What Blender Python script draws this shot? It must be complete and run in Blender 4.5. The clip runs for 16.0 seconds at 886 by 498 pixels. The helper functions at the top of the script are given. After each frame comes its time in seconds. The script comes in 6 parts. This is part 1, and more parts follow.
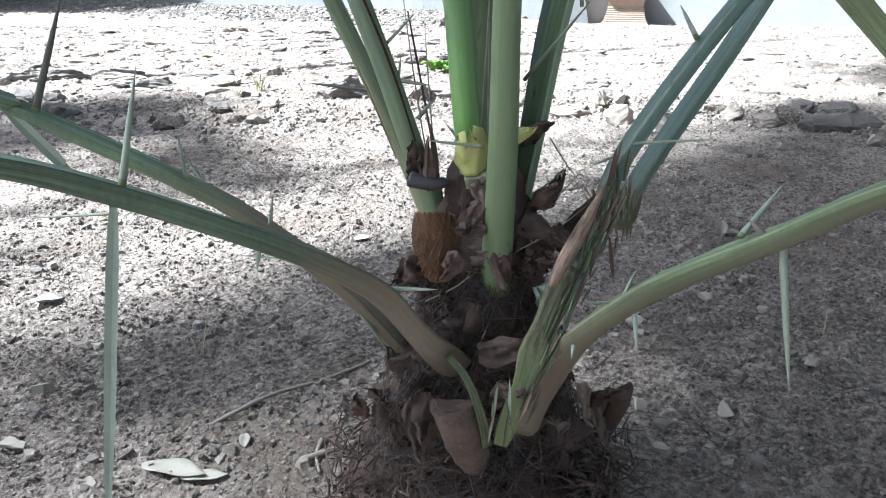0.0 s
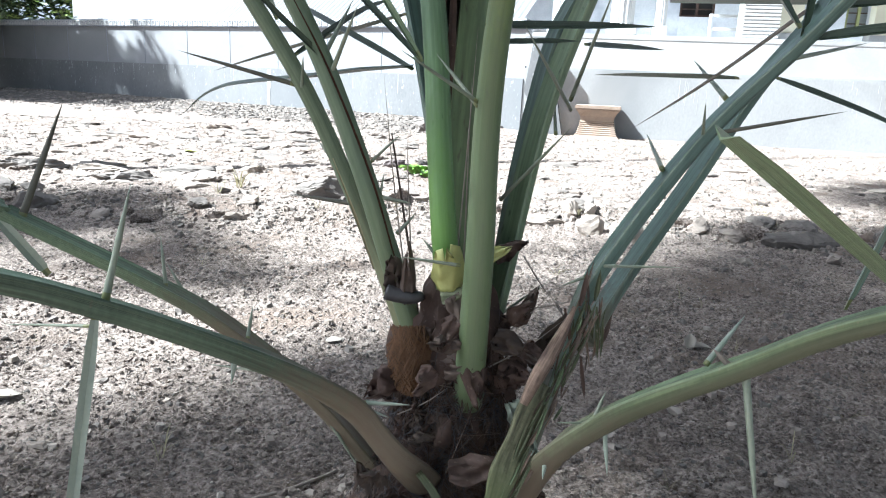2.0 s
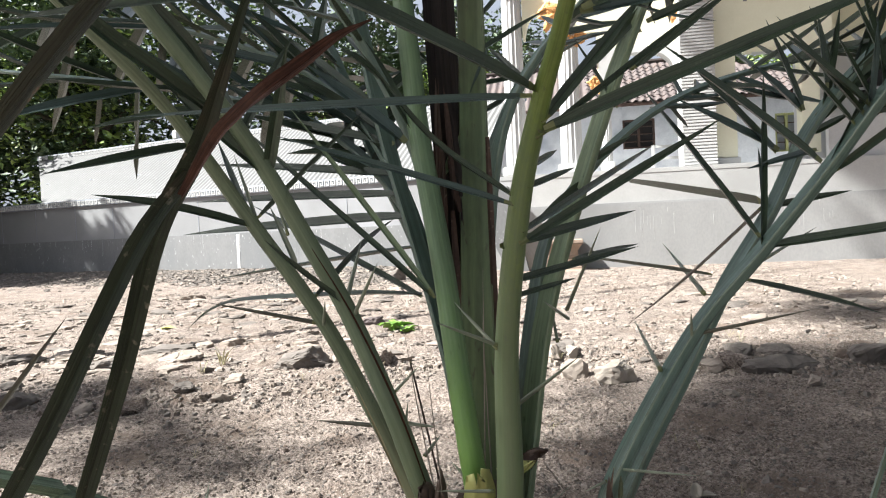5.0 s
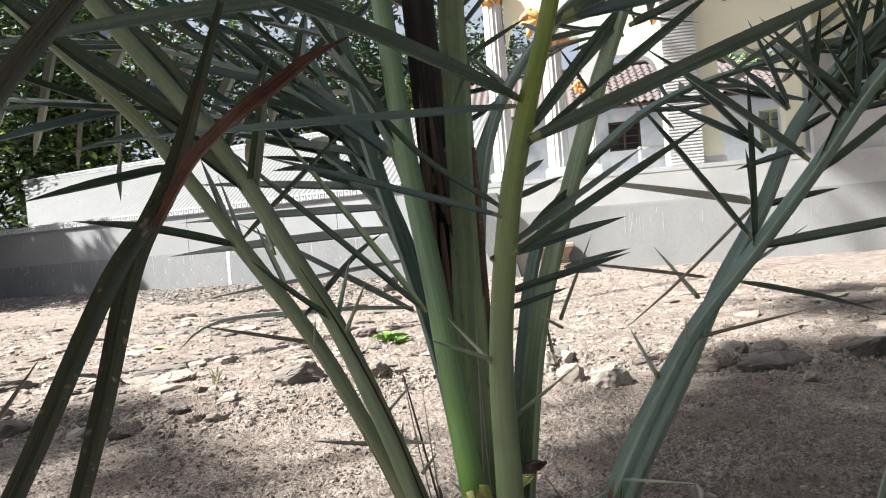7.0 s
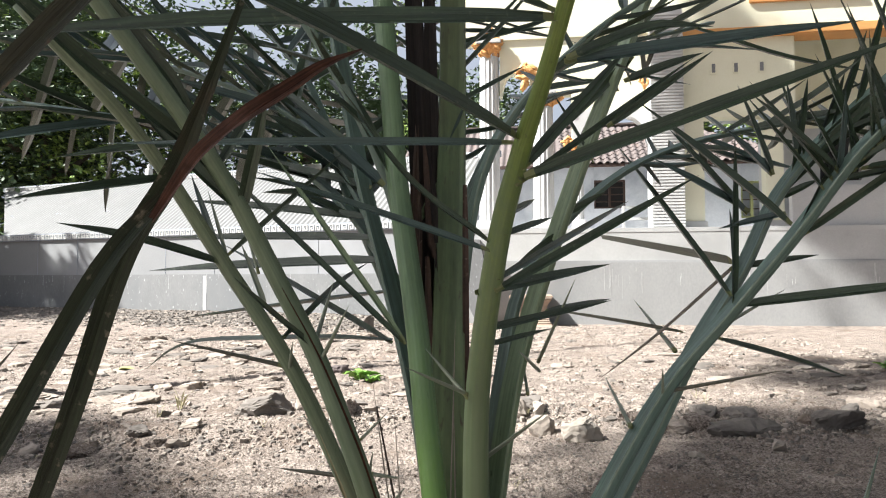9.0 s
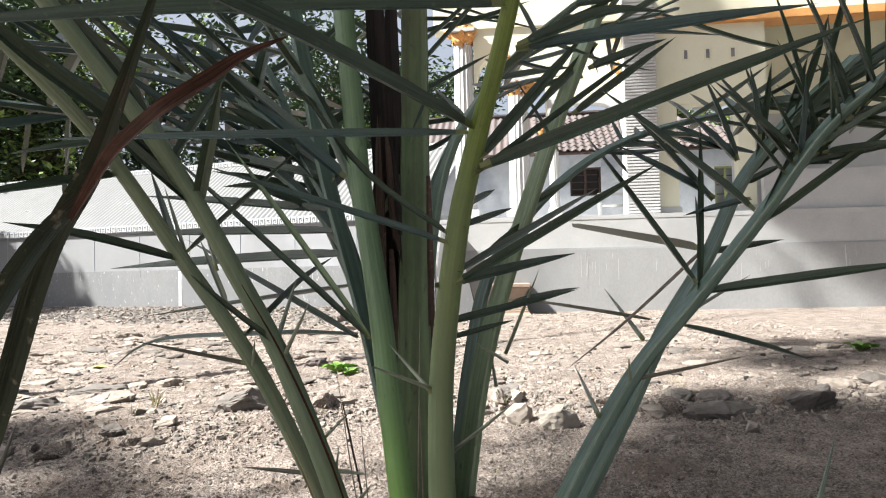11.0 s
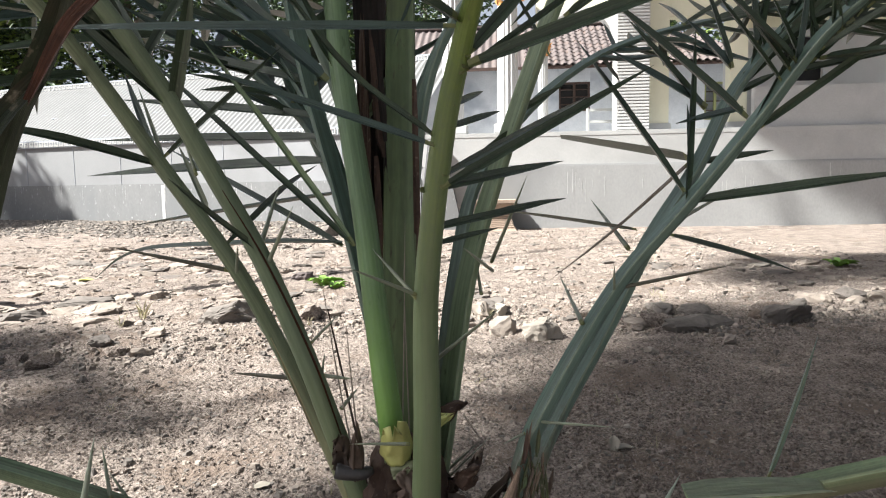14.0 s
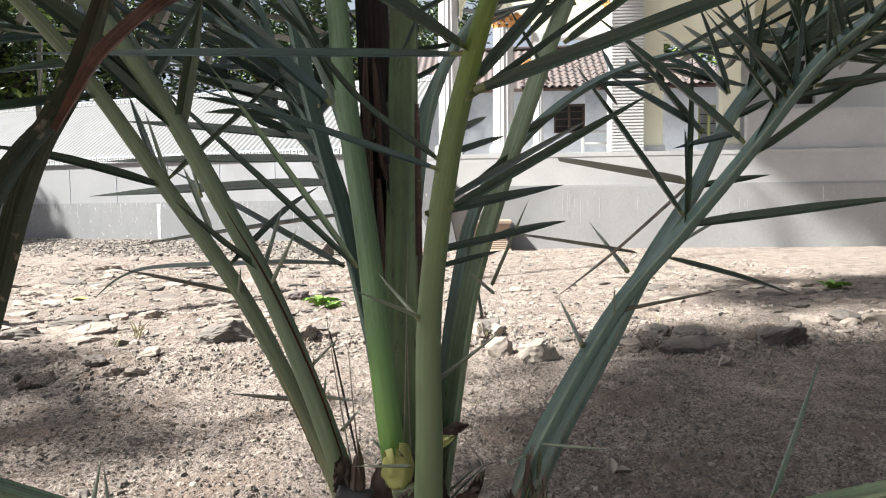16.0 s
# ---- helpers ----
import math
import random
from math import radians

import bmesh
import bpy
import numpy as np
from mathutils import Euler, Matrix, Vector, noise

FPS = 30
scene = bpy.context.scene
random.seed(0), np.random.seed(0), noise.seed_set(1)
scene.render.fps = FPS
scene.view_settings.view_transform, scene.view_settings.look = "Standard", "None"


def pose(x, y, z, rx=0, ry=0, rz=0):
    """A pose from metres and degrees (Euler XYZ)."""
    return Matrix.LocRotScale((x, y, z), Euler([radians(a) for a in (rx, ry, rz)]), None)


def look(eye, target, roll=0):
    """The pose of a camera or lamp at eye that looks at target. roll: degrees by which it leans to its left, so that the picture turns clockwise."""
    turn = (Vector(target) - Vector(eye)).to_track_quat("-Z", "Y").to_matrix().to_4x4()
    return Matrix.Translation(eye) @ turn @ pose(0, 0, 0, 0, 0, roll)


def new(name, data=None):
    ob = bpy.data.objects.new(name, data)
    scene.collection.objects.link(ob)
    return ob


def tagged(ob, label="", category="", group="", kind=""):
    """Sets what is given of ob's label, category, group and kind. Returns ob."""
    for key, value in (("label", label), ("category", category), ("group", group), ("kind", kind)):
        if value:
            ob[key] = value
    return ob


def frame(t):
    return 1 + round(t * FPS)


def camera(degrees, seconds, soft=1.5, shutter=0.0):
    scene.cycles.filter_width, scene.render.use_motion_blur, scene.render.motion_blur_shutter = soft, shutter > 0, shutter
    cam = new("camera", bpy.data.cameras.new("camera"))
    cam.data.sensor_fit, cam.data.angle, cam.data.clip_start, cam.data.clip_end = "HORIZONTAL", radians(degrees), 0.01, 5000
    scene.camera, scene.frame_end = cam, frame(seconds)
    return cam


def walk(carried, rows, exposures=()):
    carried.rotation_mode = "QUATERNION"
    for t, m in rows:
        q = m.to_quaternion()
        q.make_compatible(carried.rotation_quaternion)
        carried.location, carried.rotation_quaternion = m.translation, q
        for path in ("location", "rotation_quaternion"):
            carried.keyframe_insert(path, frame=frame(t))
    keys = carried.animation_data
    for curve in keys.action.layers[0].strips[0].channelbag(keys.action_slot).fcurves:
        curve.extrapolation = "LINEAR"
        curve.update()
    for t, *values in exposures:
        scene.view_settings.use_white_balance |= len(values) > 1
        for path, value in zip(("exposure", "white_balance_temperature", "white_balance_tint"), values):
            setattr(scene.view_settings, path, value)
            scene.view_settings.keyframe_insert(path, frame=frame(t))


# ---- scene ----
cam = camera(65.0, 16.0, soft=1.1)
PATH = [
    (0, (0.019, 0.093, 0.763), (0.073, 1.954, 0.032), 0.1),
    (0.5, (0.046, 0.092, 0.772), (0.146, 1.963, 0.074), -0.8),
    (1, (0.037, 0.097, 0.762), (0.16, 1.976, 0.086), 0.8),
    (1.5, (0.025, 0.096, 0.759), (0.156, 1.991, 0.132), 2.9),
    (2, (0.014, 0.081, 0.788), (0.143, 2.023, 0.329), 2.7),
    (2.5, (-0.024, 0.061, 0.84), (0.233, 2.026, 0.571), 4.2),
    (3, (-0.037, 0.045, 0.861), (0.136, 2.023, 0.616), 1.6),
    (3.5, (-0.042, 0.036, 0.891), (0.187, 2.014, 0.697), -2.1),
    (4, (-0.052, 0.02, 0.911), (0.153, 2.006, 0.794), -2.6),
    (4.5, (-0.054, 0.02, 0.916), (0.157, 2.007, 0.832), -2.4),
    (7, (-0.05, 0.033, 0.925), (0.191, 2.018, 0.879), -4.8),
    (7.5, (-0.035, 0.038, 0.916), (0.192, 2.024, 0.88), -4.4),
    (8, (-0.045, 0.023, 0.924), (0.172, 2.01, 1.016), -4.1),
    (8.5, (-0.054, 0.029, 0.917), (0.209, 2.01, 0.986), -2.4),
    (9, (-0.058, 0.031, 0.911), (0.244, 2.007, 0.988), -0.2),
    (9.5, (-0.048, 0.04, 0.912), (0.291, 2.01, 0.972), -1.0),
    (12, (-0.034, 0.041, 0.914), (0.34, 2.006, 0.961), -1.3),
    (12.5, (-0.034, 0.043, 0.913), (0.348, 2.006, 0.933), -1.3),
    (13, (-0.036, 0.046, 0.907), (0.338, 2.007, 0.773), -1.3),
    (13.5, (-0.036, 0.048, 0.902), (0.335, 2.005, 0.718), -0.5),
    (14, (-0.032, 0.055, 0.901), (0.363, 2.006, 0.708), -1.0),
    (14.5, (-0.034, 0.057, 0.902), (0.37, 2.009, 0.736), -1.2),
    (15, (-0.039, 0.06, 0.902), (0.366, 2.011, 0.737), -1.2),
    (15.5, (-0.043, 0.048, 0.904), (0.363, 2.001, 0.769), -0.7),
    (16, (-0.043, 0.049, 0.905), (0.368, 2.002, 0.769), -0.7),
]
EXPOSURES = [(0.0, 2.74, 5050, 4), (0.8, 2.60, 5060, 4), (1.5, 2.64, 5090, 4), (2.0, 2.60, 5200, 5), (2.5, 2.26, 5450, 7), (3.5, 2.04, 5830, 9), (16.0, 2.0, 5880, 9)]
walk(cam, [(t, look(eye, target, roll)) for t, eye, target, roll in PATH], EXPOSURES)


# ---- daylight ----
SUN_AZIMUTH, SUN_HEIGHT = radians(-92), radians(48)
world = bpy.data.worlds.new("daylight")
scene.world = world
world.use_nodes = True
wn = world.node_tree.nodes
sky = wn.new("ShaderNodeTexSky")
sky.sky_type, sky.sun_disc = "NISHITA", False
sky.sun_elevation, sky.sun_rotation = SUN_HEIGHT, SUN_AZIMUTH
sky.dust_density, sky.air_density, sky.ozone_density = 9.0, 0.45, 0.4
wn["Background"].inputs["Strength"].default_value = 0.030
haze = wn.new("ShaderNodeMix")
haze.data_type = "RGBA"
haze.inputs["Factor"].default_value, haze.inputs["B"].default_value = 0.5, (8.4, 8.6, 8.9, 1)
world.node_tree.links.new(sky.outputs["Color"], haze.inputs["A"])
world.node_tree.links.new(haze.outputs["Result"], wn["Background"].inputs["Color"])
sun = new("sun", bpy.data.lights.new("sun", "SUN"))
sun.data.energy, sun.data.angle, sun.data.color = 5.0, radians(1.0), (1.0, 0.93, 0.81)
SUN_WAY = Vector((math.sin(SUN_AZIMUTH) * math.cos(SUN_HEIGHT), math.cos(SUN_AZIMUTH) * math.cos(SUN_HEIGHT), math.sin(SUN_HEIGHT)))
sun.matrix_world = look(SUN_WAY * 40, (0, 0, 0))


# ---- materials ----
def surface(name, low, high, scale=8.0, rough=0.7, bump=0.3, fine=90.0, third=None, spread=0.5, stretch=(1, 1, 1), depth=0.01, specks=None, shine=0.5, grain=0.4, foot=None, streak=0.0, rim=True, under=None):
    """A base colour that wanders between low and high, grain, and relief; third: stains; specks: small spots; foot:
    (colour, from, to) near a stalk's base; under: a duller colour on its lower side.
    """
    m = bpy.data.materials.new(name)
    m.use_nodes = True
    n, l = m.node_tree.nodes, m.node_tree.links
    bsdf = n["Principled BSDF"]
    co = n.new("ShaderNodeTexCoord")
    mp = n.new("ShaderNodeMapping")
    mp.inputs["Scale"].default_value = stretch
    l.new(co.outputs["Object"], mp.inputs["Vector"])
    info = n.new("ShaderNodeObjectInfo")
    shift = n.new("ShaderNodeVectorMath")
    shift.operation = "MULTIPLY_ADD"
    l.new(info.outputs["Random"], shift.inputs[0])
    shift.inputs[1].default_value = (7, 13, 5)
    l.new(mp.outputs["Vector"], shift.inputs[2])
    big, small = n.new("ShaderNodeTexNoise"), n.new("ShaderNodeTexNoise")
    for node, s, d in ((big, scale, 5), (small, fine, 8)):
        node.inputs["Scale"].default_value = s
        node.inputs["Detail"].default_value = d
        node.inputs["Roughness"].default_value = 0.62
        l.new(shift.outputs[0], node.inputs["Vector"])
    ramp = n.new("ShaderNodeValToRGB")
    ramp.color_ramp.elements[0].position, ramp.color_ramp.elements[1].position = 0.5 - spread / 2, 0.5 + spread / 2
    ramp.color_ramp.elements[0].color, ramp.color_ramp.elements[1].color = (*low, 1), (*high, 1)
    mixv = n.new("ShaderNodeMix")
    mixv.inputs["Factor"].default_value = grain
    l.new(big.outputs["Fac"], mixv.inputs["A"])
    l.new(small.outputs["Fac"], mixv.inputs["B"])
    l.new(mixv.outputs["Result"], ramp.inputs["Fac"])
    colour = ramp.outputs["Color"]
    for tone, s, edge in ([(third, scale * 0.37, 0.56)] if third else []) + ([(specks, fine * 0.8, 0.64)] if specks else []):
        spot = n.new("ShaderNodeTexNoise")
        spot.inputs["Scale"].default_value = s
        spot.inputs["Detail"].default_value = 4
        l.new(shift.outputs[0], spot.inputs["Vector"])
        cut = n.new("ShaderNodeMapRange")
        cut.inputs["From Min"].default_value, cut.inputs["From Max"].default_value = edge, edge + 0.12
        l.new(spot.outputs["Fac"], cut.inputs["Value"])
        mx = n.new("ShaderNodeMix")
        mx.data_type = "RGBA"
        l.new(cut.outputs["Result"], mx.inputs["Factor"])
        l.new(colour, mx.inputs["A"])
        mx.inputs["B"].default_value = (*tone, 1)
        colour = mx.outputs["Result"]
    if streak:
        place = n.new("ShaderNodeCombineXYZ")
        for k, (attribute, size) in enumerate((("across", 22.0), ("along", 5.0))):
            node, far = n.new("ShaderNodeAttribute"), n.new("ShaderNodeMath")
            node.attribute_name = attribute
            far.operation = "MULTIPLY"
            far.inputs[1].default_value = size
            l.new(node.outputs["Fac"], far.inputs[0])
            l.new(far.outputs[0], place.inputs[k])
        l.new(info.outputs["Random"], place.inputs[2])
        line = n.new("ShaderNodeTexNoise")
        line.inputs["Scale"].default_value, line.inputs["Detail"].default_value = 1.0, 4
        l.new(place.outputs[0], line.inputs["Vector"])
        tone = n.new("ShaderNodeMapRange")
        tone.inputs["From Min"].default_value, tone.inputs["From Max"].default_value = 0.3, 0.7
        tone.inputs["To Min"].default_value, tone.inputs["To Max"].default_value = 1 - streak, 1 + streak * 0.7
        l.new(line.outputs["Fac"], tone.inputs["Value"])
        mul = n.new("ShaderNodeVectorMath")
        mul.operation = "SCALE"
        l.new(colour, mul.inputs[0])
        l.new(tone.outputs["Result"], mul.inputs["Scale"])
        colour = mul.outputs[0]
    ribs = line if streak else None
    if streak and rim:
        edge = n.new("ShaderNodeValToRGB")
        edge.color_ramp.elements[0].color, edge.color_ramp.elements[1].color = (1, 1, 1, 1), (1, 1, 1, 1)
        for at, level in ((0.05, 0), (0.30, 0), (0.335, 1), (0.37, 1), (0.41, 0), (0.965, 0)):
            edge.color_ramp.elements.new(at).color = (level, level, level, 1)
        l.new(place.inputs[0].links[0].from_node.inputs[0].links[0].from_socket, edge.inputs["Fac"])
        half = n.new("ShaderNodeMath")
        half.operation = "MULTIPLY"
        half.inputs[1].default_value = 0.30
        l.new(edge.outputs["Color"], half.inputs[0])
        rim = n.new("ShaderNodeMix")
        rim.data_type = "RGBA"
        l.new(half.outputs[0], rim.inputs["Factor"])
        l.new(colour, rim.inputs["A"])
        rim.inputs["B"].default_value = (0.23, 0.25, 0.15, 1)
        colour = rim.outputs["Result"]
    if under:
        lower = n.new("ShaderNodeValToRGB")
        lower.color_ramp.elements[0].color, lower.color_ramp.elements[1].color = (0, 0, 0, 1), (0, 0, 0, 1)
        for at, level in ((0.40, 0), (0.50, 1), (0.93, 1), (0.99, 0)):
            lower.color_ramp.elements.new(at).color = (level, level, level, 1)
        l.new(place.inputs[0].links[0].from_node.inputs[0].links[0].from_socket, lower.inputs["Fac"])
        # blends the duller under colour over the lower side
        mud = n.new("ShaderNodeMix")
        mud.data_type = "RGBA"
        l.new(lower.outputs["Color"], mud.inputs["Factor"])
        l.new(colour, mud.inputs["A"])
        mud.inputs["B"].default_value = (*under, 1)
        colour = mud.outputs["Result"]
    if foot:
        along = n.new("ShaderNodeAttribute")
        along.attribute_name = "along"
        wander = n.new("ShaderNodeMath")
        wander.operation = "MULTIPLY_ADD"
        l.new(mixv.outputs["Result"], wander.inputs[0])
        wander.inputs[1].default_value = 0.5
        l.new(along.outputs["Fac"], wander.inputs[2])
        cut = n.new("ShaderNodeMapRange")
        cut.inputs["From Min"].default_value, cut.inputs["From Max"].default_value = foot[1] + 0.25, foot[2] + 0.25
        cut.inputs["To Min"].default_value, cut.inputs["To Max"].default_value = 1.0, 0.0
        l.new(wander.outputs[0], cut.inputs["Value"])
        tint = n.new("ShaderNodeMix")
        tint.data_type, tint.blend_type = "RGBA", "MIX"
        tint.inputs["Factor"].default_value = 0.75
        l.new(colour, tint.inputs["A"])
        tint.inputs["B"].default_value = (*foot[0], 1)
        mx = n.new("ShaderNodeMix")
        mx.data_type = "RGBA"
        l.new(cut.outputs["Result"], mx.inputs["Factor"])
        l.new(colour, mx.inputs["A"])
        l.new(tint.outputs["Result"], mx.inputs["B"])
        colour = mx.outputs["Result"]
    l.new(colour, bsdf.inputs["Base Color"])
    bsdf.inputs["Roughness"].default_value = rough
    bsdf.inputs["Specular IOR Level"].default_value = shine
    bp = n.new("ShaderNodeBump")
    bp.inputs["Strength"].default_value, bp.inputs["Distance"].default_value = bump, depth
    l.new(mixv.outputs["Result"], bp.inputs["Height"])
    if ribs:
        fine_ribs = n.new("ShaderNodeBump")
        fine_ribs.inputs["Strength"].default_value, fine_ribs.inputs["Distance"].default_value = 0.5, 0.0016
        l.new(ribs.outputs["Fac"], fine_ribs.inputs["Height"])
        l.new(fine_ribs.outputs["Normal"], bp.inputs["Normal"])
    l.new(bp.outputs["Normal"], bsdf.inputs["Normal"])
    return m


# low and high lie far apart: fine relief's shading put into the grain
soil = surface("soil", (0.084, 0.066, 0.056), (0.382, 0.324, 0.279), 6, 0.95, 1.0, 80, third=(0.185, 0.145, 0.118), specks=(0.40, 0.355, 0.315), depth=0.036, shine=0.12, spread=0.22, grain=0.70)
rock = surface("rock", (0.17, 0.144, 0.120), (0.34, 0.292, 0.248), 9, 0.9, 0.9, 45, third=(0.12, 0.10, 0.085), shine=0.2)
pale_rock = surface("pale_rock", (0.250, 0.218, 0.183), (0.367, 0.328, 0.281), 9, 0.9, 0.9, 45, shine=0.2)
dark_rock = surface("dark_rock", (0.085, 0.075, 0.066), (0.19, 0.168, 0.15), 9, 0.9, 0.9, 45, shine=0.2)
MUDDY = dict(streak=0.55, rough=0.7, bump=0.45, fine=190, depth=0.003, stretch=(1, 1, 0.35), spread=0.30)
WAXY = dict(streak=0.20, rim=False, rough=0.45, bump=0.10, fine=150, depth=0.002, stretch=(1, 1, 0.22), spread=0.42)
STALK = dict(streak=0.34, rough=0.42, bump=0.14, fine=150, depth=0.002, stretch=(1, 1, 0.22), spread=0.42)
petiole_green = surface("petiole_green", (0.135, 0.188, 0.108), (0.254, 0.315, 0.184), 10, specks=(0.06, 0.085, 0.045), **STALK)
petiole_olive = surface("petiole_olive", (0.062, 0.095, 0.040), (0.135, 0.177, 0.075), 10, specks=(0.05, 0.04, 0.025), third=(0.06, 0.05, 0.03), **STALK)
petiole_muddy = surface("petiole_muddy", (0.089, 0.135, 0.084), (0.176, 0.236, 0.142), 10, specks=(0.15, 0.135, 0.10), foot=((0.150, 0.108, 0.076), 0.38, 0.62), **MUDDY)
# petiole_muddy again, with the stalk's shaded underside put into darker greens
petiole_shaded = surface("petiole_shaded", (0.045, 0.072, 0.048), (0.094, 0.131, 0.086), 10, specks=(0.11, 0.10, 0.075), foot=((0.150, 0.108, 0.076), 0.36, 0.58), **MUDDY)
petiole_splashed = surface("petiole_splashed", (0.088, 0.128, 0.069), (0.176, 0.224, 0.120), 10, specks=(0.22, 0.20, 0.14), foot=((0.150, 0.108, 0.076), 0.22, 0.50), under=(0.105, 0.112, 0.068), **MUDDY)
petiole_cream = surface("petiole_cream", (0.087, 0.122, 0.069), (0.165, 0.206, 0.121), 10, specks=(0.07, 0.10, 0.05), foot=((0.27, 0.27, 0.15), 0.08, 0.28), **STALK)
petiole_smooth = surface("petiole_smooth", (0.086, 0.122, 0.071), (0.146, 0.191, 0.115), 10, specks=(0.09, 0.12, 0.07), foot=((0.16, 0.19, 0.09), 0.08, 0.28), **WAXY)
petiole_fresh = surface("petiole_fresh", (0.089, 0.146, 0.078), (0.167, 0.248, 0.124), 10, specks=(0.07, 0.11, 0.05), foot=((0.135, 0.265, 0.032), 0.20, 0.48), **WAXY)
petiole_yellow = surface("petiole_yellow", (0.093, 0.143, 0.032), (0.174, 0.230, 0.055), 9, specks=(0.10, 0.115, 0.045), foot=((0.115, 0.150, 0.092), 0.34, 0.56), **WAXY)
petiole_blue = surface("petiole_blue", (0.089, 0.140, 0.115), (0.169, 0.236, 0.196), 10, specks=(0.085, 0.115, 0.085), foot=((0.12, 0.11, 0.07), 0.06, 0.16), **STALK)
stalk_tan = surface("stalk_tan", (0.13, 0.085, 0.06), (0.27, 0.19, 0.14), 20, 0.8, 0.5, 160, specks=(0.10, 0.12, 0.06), depth=0.003, streak=0.5)
husk_black = surface("husk_black", (0.022, 0.022, 0.025), (0.06, 0.055, 0.055), 20, 0.55, 0.4, 160, depth=0.003)
stub_mud = surface("stub_mud", (0.040, 0.026, 0.020), (0.125, 0.086, 0.067), 45, 0.9, 1.0, 240, third=(0.06, 0.045, 0.036), specks=(0.20, 0.17, 0.145), depth=0.004)
# dark sheath fibre, blackened further with the shade of the gap it fills
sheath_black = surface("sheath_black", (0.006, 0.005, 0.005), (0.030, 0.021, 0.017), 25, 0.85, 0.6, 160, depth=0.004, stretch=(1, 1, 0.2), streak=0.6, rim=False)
knuckle = surface("knuckle", (0.11, 0.125, 0.05), (0.22, 0.23, 0.10), 40, 0.5, 0.1, 240, depth=0.001)
petiole_dead = surface("petiole_dead", (0.055, 0.056, 0.028), (0.19, 0.18, 0.105), 30, 0.85, 0.7, 200, streak=0.7, rim=False, third=(0.085, 0.105, 0.04), specks=(0.05, 0.036, 0.028), foot=((0.115, 0.138, 0.052), 0.20, 0.60), depth=0.004)
petiole_dirty = surface("petiole_dirty", (0.046, 0.055, 0.025), (0.099, 0.108, 0.050), 14, 0.75, 0.4, 220, streak=0.5, third=(0.20, 0.16, 0.12), specks=(0.27, 0.22, 0.17), depth=0.003)
leaf_green = surface("leaf_green", (0.025, 0.040, 0.022), (0.055, 0.079, 0.044), 14, 0.36, 0.1, 240, specks=(0.10, 0.12, 0.07), depth=0.001, shine=0.5, streak=0.45, rim=False)
leaf_blue = surface("leaf_blue", (0.037, 0.060, 0.052), (0.067, 0.102, 0.088), 14, 0.36, 0.1, 240, depth=0.001, shine=0.5, streak=0.4, rim=False)
leaf_pale = surface("leaf_pale", (0.20, 0.24, 0.19), (0.33, 0.36, 0.29), 14, 0.55, 0.1, 240, depth=0.001)
spine_dark = surface("spine_dark", (0.05, 0.05, 0.035), (0.11, 0.10, 0.07), 20, 0.55, 0.15, 240, depth=0.001)
spine_green = surface("spine_green", (0.14, 0.165, 0.12), (0.25, 0.27, 0.20), 20, 0.5, 0.1, 240, depth=0.001)
leaf_brown = surface("leaf_brown", (0.018, 0.009, 0.006), (0.088, 0.037, 0.022), 70, 0.65, 0.5, 260, third=(0.085, 0.040, 0.026), depth=0.003, shine=0.15, streak=0.6, rim=False)
leaf_olive = surface("leaf_olive", (0.012, 0.019, 0.010), (0.030, 0.040, 0.020), 24, 0.4, 0.2, 200, third=(0.055, 0.034, 0.022), specks=(0.16, 0.14, 0.10), depth=0.001, shine=0.3, streak=0.5, rim=False)
leaf_rust = surface("leaf_rust", (0.018, 0.020, 0.012), (0.040, 0.042, 0.024), 40, 0.5, 0.3, 200, third=(0.11, 0.042, 0.018), specks=(0.14, 0.08, 0.04), depth=0.002, shine=0.3, streak=0.5, rim=False)
husk_dark = surface("husk_dark", (0.020, 0.012, 0.009), (0.094, 0.055, 0.039), 18, 0.8, 0.5, 160, specks=(0.17, 0.13, 0.10), depth=0.004)
husk_brown = surface("husk_brown", (0.050, 0.036, 0.028), (0.119, 0.086, 0.067), 14, 0.85, 0.5, 150, third=(0.06, 0.045, 0.035), depth=0.004)
husk_red = surface("husk_red", (0.052, 0.031, 0.024), (0.125, 0.078, 0.058), 14, 0.8, 0.4, 150, depth=0.003)
fibre_tan = surface("fibre_tan", (0.092, 0.047, 0.023), (0.184, 0.100, 0.046), 30, 0.8, 0.4, 220, depth=0.003)
fibre_grey = surface("fibre_grey", (0.085, 0.062, 0.047), (0.178, 0.136, 0.104), 30, 0.85, 0.4, 220, depth=0.003)
dry_leaf = surface("dry_leaf", (0.216, 0.194, 0.158), (0.324, 0.295, 0.245), 20, 0.8, 0.3, 150, depth=0.003)
yellow_leaf = surface("yellow_leaf", (0.27, 0.29, 0.08), (0.43, 0.42, 0.16), 20, 0.55, 0.1, 150, depth=0.001)
weed_green = surface("weed_green", (0.10, 0.20, 0.03), (0.19, 0.33, 0.05), 20, 0.5, 0.1, 150, depth=0.001)
dry_grass = surface("dry_grass", (0.26, 0.23, 0.13), (0.40, 0.37, 0.23), 20, 0.8, 0.1, 150, depth=0.001)
twig_grey = surface("twig_grey", (0.16, 0.13, 0.105), (0.30, 0.26, 0.22), 30, 0.85, 0.4, 180, depth=0.002)
white_paint = surface("white_paint", (0.407, 0.407, 0.402), (0.522, 0.522, 0.512), 1.3, 0.7, 0.08, 40, depth=0.004, spread=0.7)
old_white = surface("old_white", (0.42, 0.45, 0.50), (0.72, 0.74, 0.78), 2.2, 0.85, 0.15, 30, third=(0.35, 0.38, 0.44), depth=0.004)
